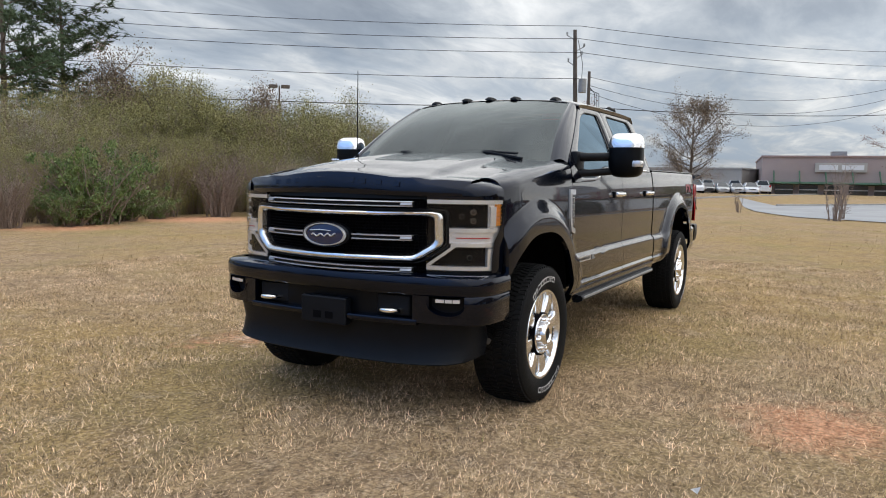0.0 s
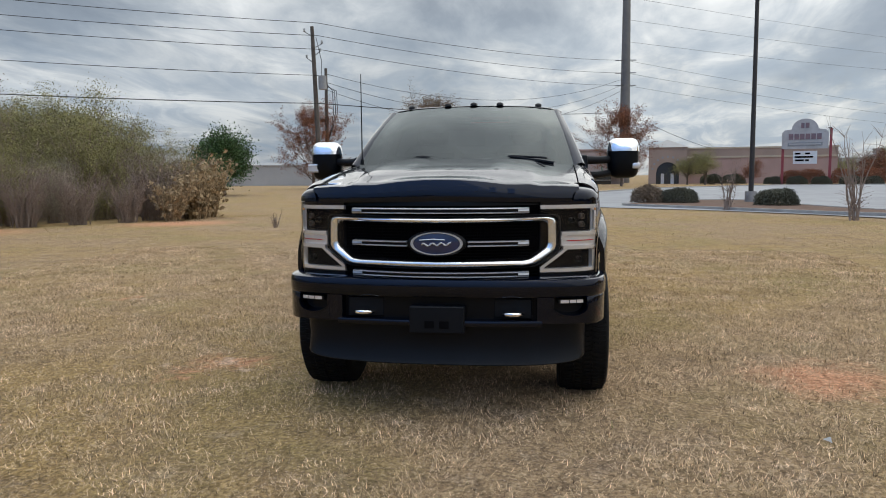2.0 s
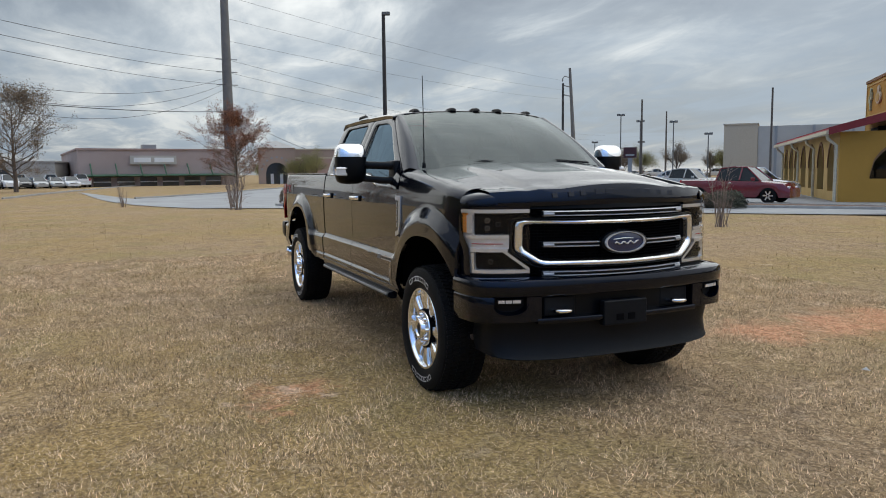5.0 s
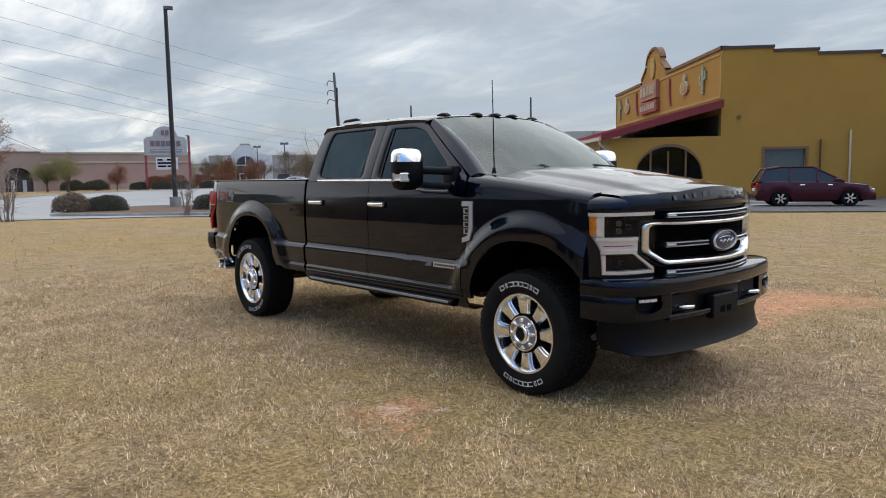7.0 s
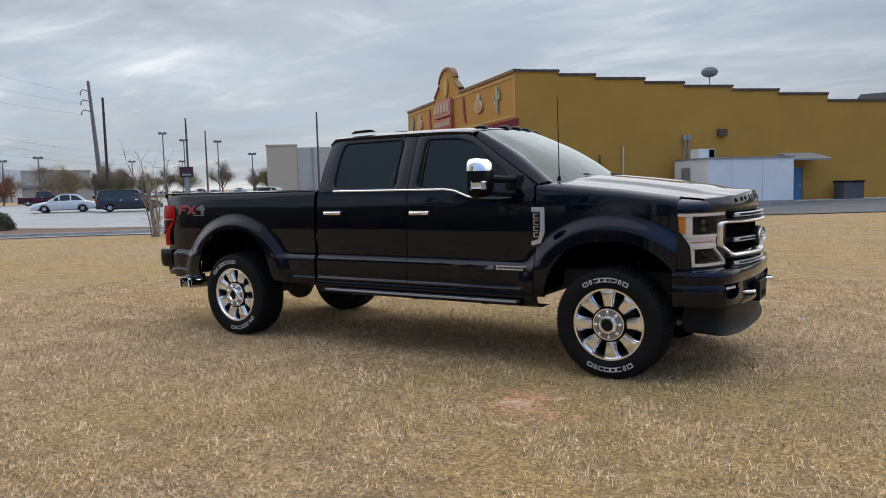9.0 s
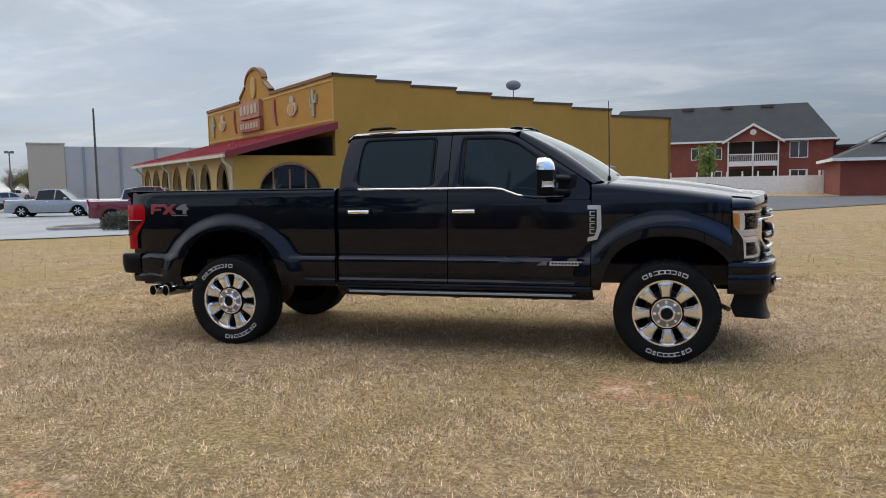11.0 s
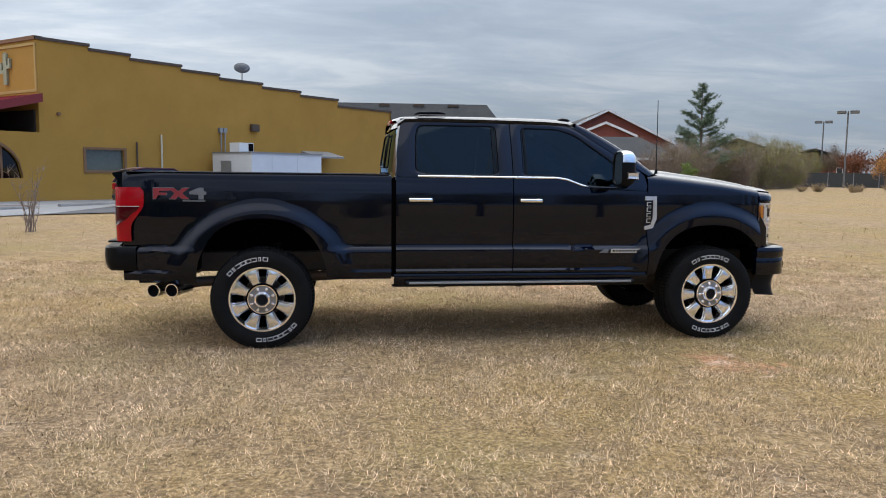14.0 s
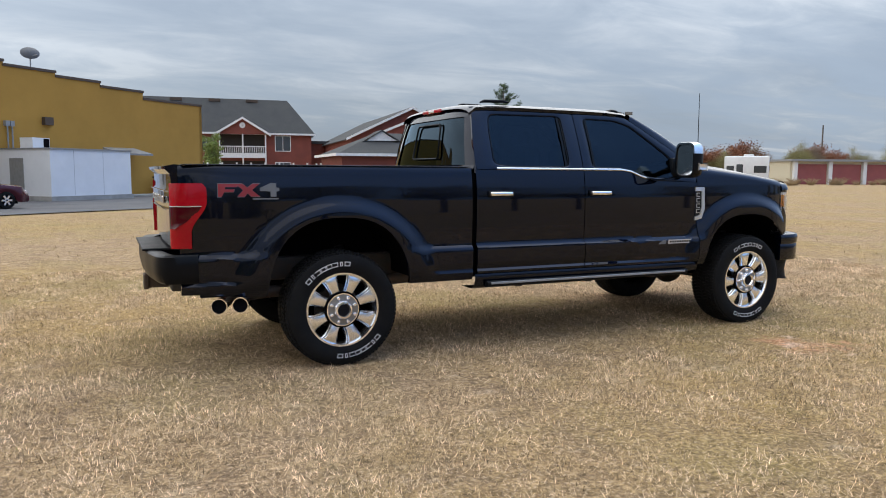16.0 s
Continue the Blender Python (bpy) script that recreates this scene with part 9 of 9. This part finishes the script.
# ---- parked vehicles ----
def car(kind, label, color, m, name, category):
    """A parked car, x forward, on the ground. kind: sedan, suv, van or pickup."""
    spec = {
        "sedan": dict(L=4.8, W=1.82, low=[(0.0, 0.62), (0.03, 0.80), (0.6, 0.92), (1.0, 0.98), (3.35, 0.94), (4.5, 0.74), (4.8, 0.55)],
                      top=[(0.85, 0.97), (1.35, 1.36), (1.9, 1.45), (2.5, 1.43), (3.45, 0.94)], wheels=(0.95, 3.75), r=0.32),
        "suv": dict(L=4.75, W=1.88, low=[(0.0, 0.75), (0.05, 1.05), (0.5, 1.12), (3.4, 1.06), (4.4, 0.95), (4.75, 0.65)],
                    top=[(0.06, 1.08), (0.35, 1.62), (1.0, 1.72), (2.3, 1.70), (3.5, 1.06)], wheels=(0.95, 3.70), r=0.36),
        "van": dict(L=5.0, W=1.95, low=[(0.0, 0.75), (0.04, 1.05), (0.5, 1.10), (3.9, 1.02), (4.7, 0.85), (5.0, 0.6)],
                    top=[(0.05, 1.08), (0.25, 1.66), (0.8, 1.75), (3.0, 1.72), (4.1, 1.02)], wheels=(1.0, 4.0), r=0.34),
        "pickup": dict(L=5.8, W=1.98, low=[(0.0, 0.85), (0.02, 1.20), (2.0, 1.20), (2.1, 1.18), (4.4, 1.14), (5.5, 1.02), (5.8, 0.75)],
                       top=[(2.05, 1.18), (2.2, 1.80), (2.9, 1.88), (3.6, 1.84), (4.4, 1.14)], wheels=(1.15, 4.80), r=0.40),
    }[kind]
    L, W, r = spec["L"], spec["W"], spec["r"]
    t = thing(name, label, category, m=m)
    h = W / 2
    floor = r * 0.75
    bm = B()
    rows = []
    xs_ = sorted({*np.linspace(0, L, 37), *[a for a, _ in spec["low"]], *[c + r * 1.18 * math.cos(math.pi * k / 10) for c in spec["wheels"] for k in range(11)]})
    for x in xs_:
        zt = lerp(x, spec["low"])
        zb = floor
        for c in spec["wheels"]:
            q = (x - c) / (r * 1.2)
            if abs(q) < 1:
                zb = max(zb, r + r * 1.12 * math.sqrt(1 - q * q) - 0.08)
        tuck = 0.16 * ss((0.35 - x) / 0.35) + 0.22 * ss((x - L + 0.5) / 0.5)
        sec = [(h - 0.06 - tuck, zb), (h - tuck, zb + (zt - zb) * 0.30), (h - tuck, zb + (zt - zb) * 0.62), (h - 0.05 - tuck, zt - 0.04), (h - 0.16 - tuck, zt)]
        rows.append([(x, y, z) for y, z in sec] + [(x, -y, z) for y, z in sec[::-1]])
    vs = grid(bm, rows)
    bm.faces.new(vs[0]), bm.faces.new(vs[-1][::-1])
    part("body", bm, color, t, smooth=40)
    tp = spec["top"]
    bm, gl = B(), B()
    for sgn in (1, -1):
        out = [(a, sgn * (h - 0.14 - 0.30 * max(0, (b - tp[0][1])) / 0.7), b) for a, b in tp]
        gl.faces.new([gl.verts.new(p) for p in out])
        # pillars and roof rail over the glass
        rail_m = B()
        tube(rail_m, [Vector(p) for p in out], 0.045, 6)
        part("roof_rail", rail_m, color, t, smooth=50)
        for fx in ((0.38, 0.70) if kind != "pickup" else (0.55,)):
            x = tp[0][0] + (tp[-1][0] - tp[0][0]) * fx
            zt = lerp(x, tp) - 0.02
            post = B()
            tube(post, [(x - 0.05, sgn * (h - 0.12), tp[0][1]), (x, sgn * (h - 0.13 - 0.30 * (zt - tp[0][1]) / 0.7), zt)], 0.045, 6)
            part("pillar", post, color, t)
    q = [(a, (h - 0.14 - 0.30 * max(0, (b - tp[0][1])) / 0.7), b) for a, b in tp]
    ends = [q[0], q[1]], [q[-2], q[-1]]
    for (a, b) in ends:
        gl.faces.new([gl.verts.new(p) for p in (a, b, (b[0], -b[1], b[2]), (a[0], -a[1], a[2]))])
    grid(bm, [[(a, y * k, b + 0.02 * (1 - abs(k))) for k in np.linspace(-1, 1, 9)] for a, y, b in q[1:-1]])
    part("roof", bm, color, t, smooth=50)
    part("glass", gl, CARGLASS, t)
    # lamps, bumper strips
    for sgn in (1, -1):
        bm = B()
        box(bm, -0.02, 0.14, sgn * (h - 0.30) - 0.13, sgn * (h - 0.30) + 0.10, lerp(0.05, spec["low"]) - 0.30, lerp(0.05, spec["low"]) - 0.02, 0.03)
        part("tail_lamp", bm, RED, t)
        bm = B()
        box(bm, L - 0.30, L - 0.04, sgn * (h - 0.42) - 0.16, sgn * (h - 0.42) + 0.10, lerp(L - 0.2, spec["low"]) - 0.22, lerp(L - 0.2, spec["low"]) - 0.06, 0.03)
        part("headlight", bm, SILVER, t)
        bm = B()
        box(bm, tp[-1][0] - 0.45, tp[-1][0] - 0.25, sgn * (h + 0.02) - 0.09, sgn * (h + 0.02) + 0.09, tp[0][1] - 0.02, tp[0][1] + 0.14, 0.03)
        part("side_mirror", bm, color, t)
        for k in range(2 if kind != "pickup" else 1):
            bm = B()
            hx = spec["wheels"][0] + 0.75 + 1.1 * k if kind != "pickup" else 2.75
            box(bm, hx, hx + 0.2, sgn * (h + 0.005) - 0.02, sgn * (h + 0.005) + 0.02, tp[0][1] - 0.17, tp[0][1] - 0.12, 0.01)
            part("handle", bm, BRUSHED, t)
    bm = B()
    box(bm, -0.06, 0.22, -h + 0.2, h - 0.2, floor + 0.05, floor + 0.26, 0.05)
    part("rear_bumper", bm, TRIM if kind == "suv" else color, t)
    bm = B()
    box(bm, -0.025, 0.05, -0.26, 0.26, lerp(0.04, spec["low"]) - 0.32, lerp(0.04, spec["low"]) - 0.18, 0.01)
    part("plate", bm, WHITE, t)
    bm = B()
    box(bm, L - 0.14, L - 0.01, -0.42, 0.42, floor + 0.30, floor + 0.42, 0.02)
    part("front_grille", bm, DARK, t)
    bm = B()
    box(bm, 0.5, L - 0.5, -h + 0.2, h - 0.2, floor - 0.06, floor + 0.05)
    part("underbody", bm, DARK, t)
    for c in spec["wheels"]:
        for sgn in (1, -1):
            wh = new("wheel")
            wh.parent, wh.matrix_basis = t, pose(c, sgn * (h - 0.13), r, 0, 0, 0 if sgn > 0 else 180)
            bm = B()
            revolve(bm, [(r * 0.62, 0.09), (r * 0.68, 0.11), (r * 0.93, 0.11), (r, 0.08), (r, -0.08), (r * 0.9, -0.11), (r * 0.6, -0.1)], 24)
            part("tyre", bm, RUBBER, wh, smooth=40)
            bm = B()
            revolve(bm, [(r * 0.64, 0.095), (r * 0.60, 0.07), (r * 0.2, 0.085), (0, 0.09)], 20)
            part("rim", bm, DARK, wh)
            bm = B()
            for k in range(6):
                box(bm, r * 0.1, r * 0.62, -0.0, 0.025, -r * 0.10, r * 0.10, m=pose(0, 0.075, 0, 0, 60 * k, 0))
            part("spokes", bm, BRUSHED, wh)
    return t


CARGLASS = mat("dark_car_glass", (0.02, 0.024, 0.028), 0.06, coat=0.35, spec=0.3)
WHITE_PAINT = mat("white_car_paint", (0.70, 0.71, 0.72), 0.25, coat=1.0)
NAVY = mat("navy_car_paint", (0.006, 0.008, 0.018), 0.2, coat=1.0)
MAROON = mat("maroon_car_paint", (0.062, 0.006, 0.013), 0.2, coat=1.0, color2=(0.05, 0.005, 0.011), spec=0.15, coat_ior=1.36)
CRIMSON = mat("red_car_paint", (0.17, 0.018, 0.028), 0.2, coat=1.0)
SILVERP = mat("silver_car_paint", (0.45, 0.46, 0.47), 0.3, metal=0.5, coat=1.0)
BLACKP = mat("black_car_paint", (0.012, 0.012, 0.014), 0.2, coat=1.0)


def heading(x, y, deg, L=4.8, dz=0.035):
    """A pose whose middle stands at x, y."""
    m = pose(x, y, ground_z(x, y) + dz, 0, 0, deg)
    return m @ Matrix.Translation((-L / 2, 0, 0))


car("suv", "maroon sport utility car parked by the restaurant", MAROON, heading(-10.8, 29.1, 36), "parked_suv", "car")
sedan = car("sedan", "white four-door sedan parked in the lot", WHITE_PAINT, heading(-60.4, 31.4, -128) @ Matrix.Scale(1.06, 4), "parked_sedan", "car")
car("van", "dark navy people carrier parked in the lot", NAVY, heading(-55.3, 33.9, 57, 5.0) @ Matrix.Scale(1.06, 4), "parked_van", "car")
red = car("pickup", "red pickup parked beyond the shrubs", CRIMSON, heading(-25.9, 27.1, 24, 5.8), "parked_pickup", "pickup truck")
wp = car("pickup", "white pickup parked in the lot", WHITE_PAINT, heading(-31.5, 33.5, 24, 5.8), "parked_pickup", "pickup truck")
car("pickup", "silver pickup parked in the lot", SILVERP, heading(-40.5, 36.0, 24, 5.8), "parked_pickup", "pickup truck")
bs = car("sedan", "black sedan parked in the lot", BLACKP, heading(-52.0, 40.0, 57), "parked_sedan", "car")
ss_ = car("sedan", "silver sedan parked in the lot", SILVERP, heading(-60, 50.5, -125), "parked_sedan", "car")
dk = car("pickup", "dark red pickup far across the lot", MAROON, heading(-95, 49.3, 60, 5.8), "parked_pickup", "pickup truck")
g = random.Random(5)
pool = [sedan, bs, ss_, wp]
for i in range(46):
    f = i / 45
    row_ = i % 3
    x = -172 + 92 * f + g.uniform(-2, 2)
    y = 92 + 62 * f + row_ * 9 + g.uniform(-1, 1)
    o = copy_thing(g.choice(pool), heading(x, y, g.choice((60, -120)) + g.uniform(-4, 4)))
    o["group"] = "cars in the far lot"
for i in range(24):
    x, y = -107 - 5.5 * (i % 2), -31.0 + 0.95 * i
    o = copy_thing(g.choice(pool), heading(x, y, 15 + g.uniform(-5, 5) + 180 * (i % 2)))
    o["group"] = "cars in the far lot"
# camper trailer and a box van by the storage row
rv = thing("camper_trailer", "white camper trailer with dark windows", "trailer", m=pose(71.0, 66.0, ground_z(71, 66), 0, 0, 132))
bm = B()
box(bm, -2.7, 2.7, -1.25, 1.25, 0.55, 3.75, 0.18, seg=3)
part("body", bm, WHITE, rv, smooth=40)
for x0, x1, z0, z1, y in ((-2.4, -0.9, 1.6, 2.5, 1.25), (0.4, 1.2, 0.8, 2.7, 1.25), (1.5, 2.4, 1.7, 2.5, 1.25), (-2.4, -0.9, 1.6, 2.5, -1.25)):
    bm = B()
    box(bm, x0, x1, y - 0.03, y + 0.03, z0, z1, 0.02)
    part("window", bm, WINDOW, rv)
bm = B()
box(bm, -2.74, -2.65, -0.7, 0.7, 1.7, 2.5, 0.03)
part("end_window", bm, WINDOW, rv)
bm = B()
box(bm, -0.8, 0.4, -0.5, 0.5, 3.73, 4.0, 0.06)
part("roof_unit", bm, WHITE, rv)
for y in (1.1, -1.1):
    for x in (-0.5, 0.45):
        bm = B()
        revolve(bm, [(0.0, 0.1), (0.2, 0.1), (0.36, 0.1), (0.38, 0.05), (0.38, -0.1), (0.0, -0.1)], 18)
        part("wheel", bm, RUBBER, rv, at=pose(x, y, 0.38))
bm = B()
tube(bm, [(2.6, 0, 0.6), (3.9, 0, 0.55)], 0.06, 6), tube(bm, [(3.7, 0, 0.0), (3.7, 0, 0.6)], 0.04, 6)
part("drawbar", bm, GREY, rv)
car("van", "grey box-fronted van by the storage row", SILVERP, heading(63.5, 67.5, -140, 5.0), "parked_van", "car")
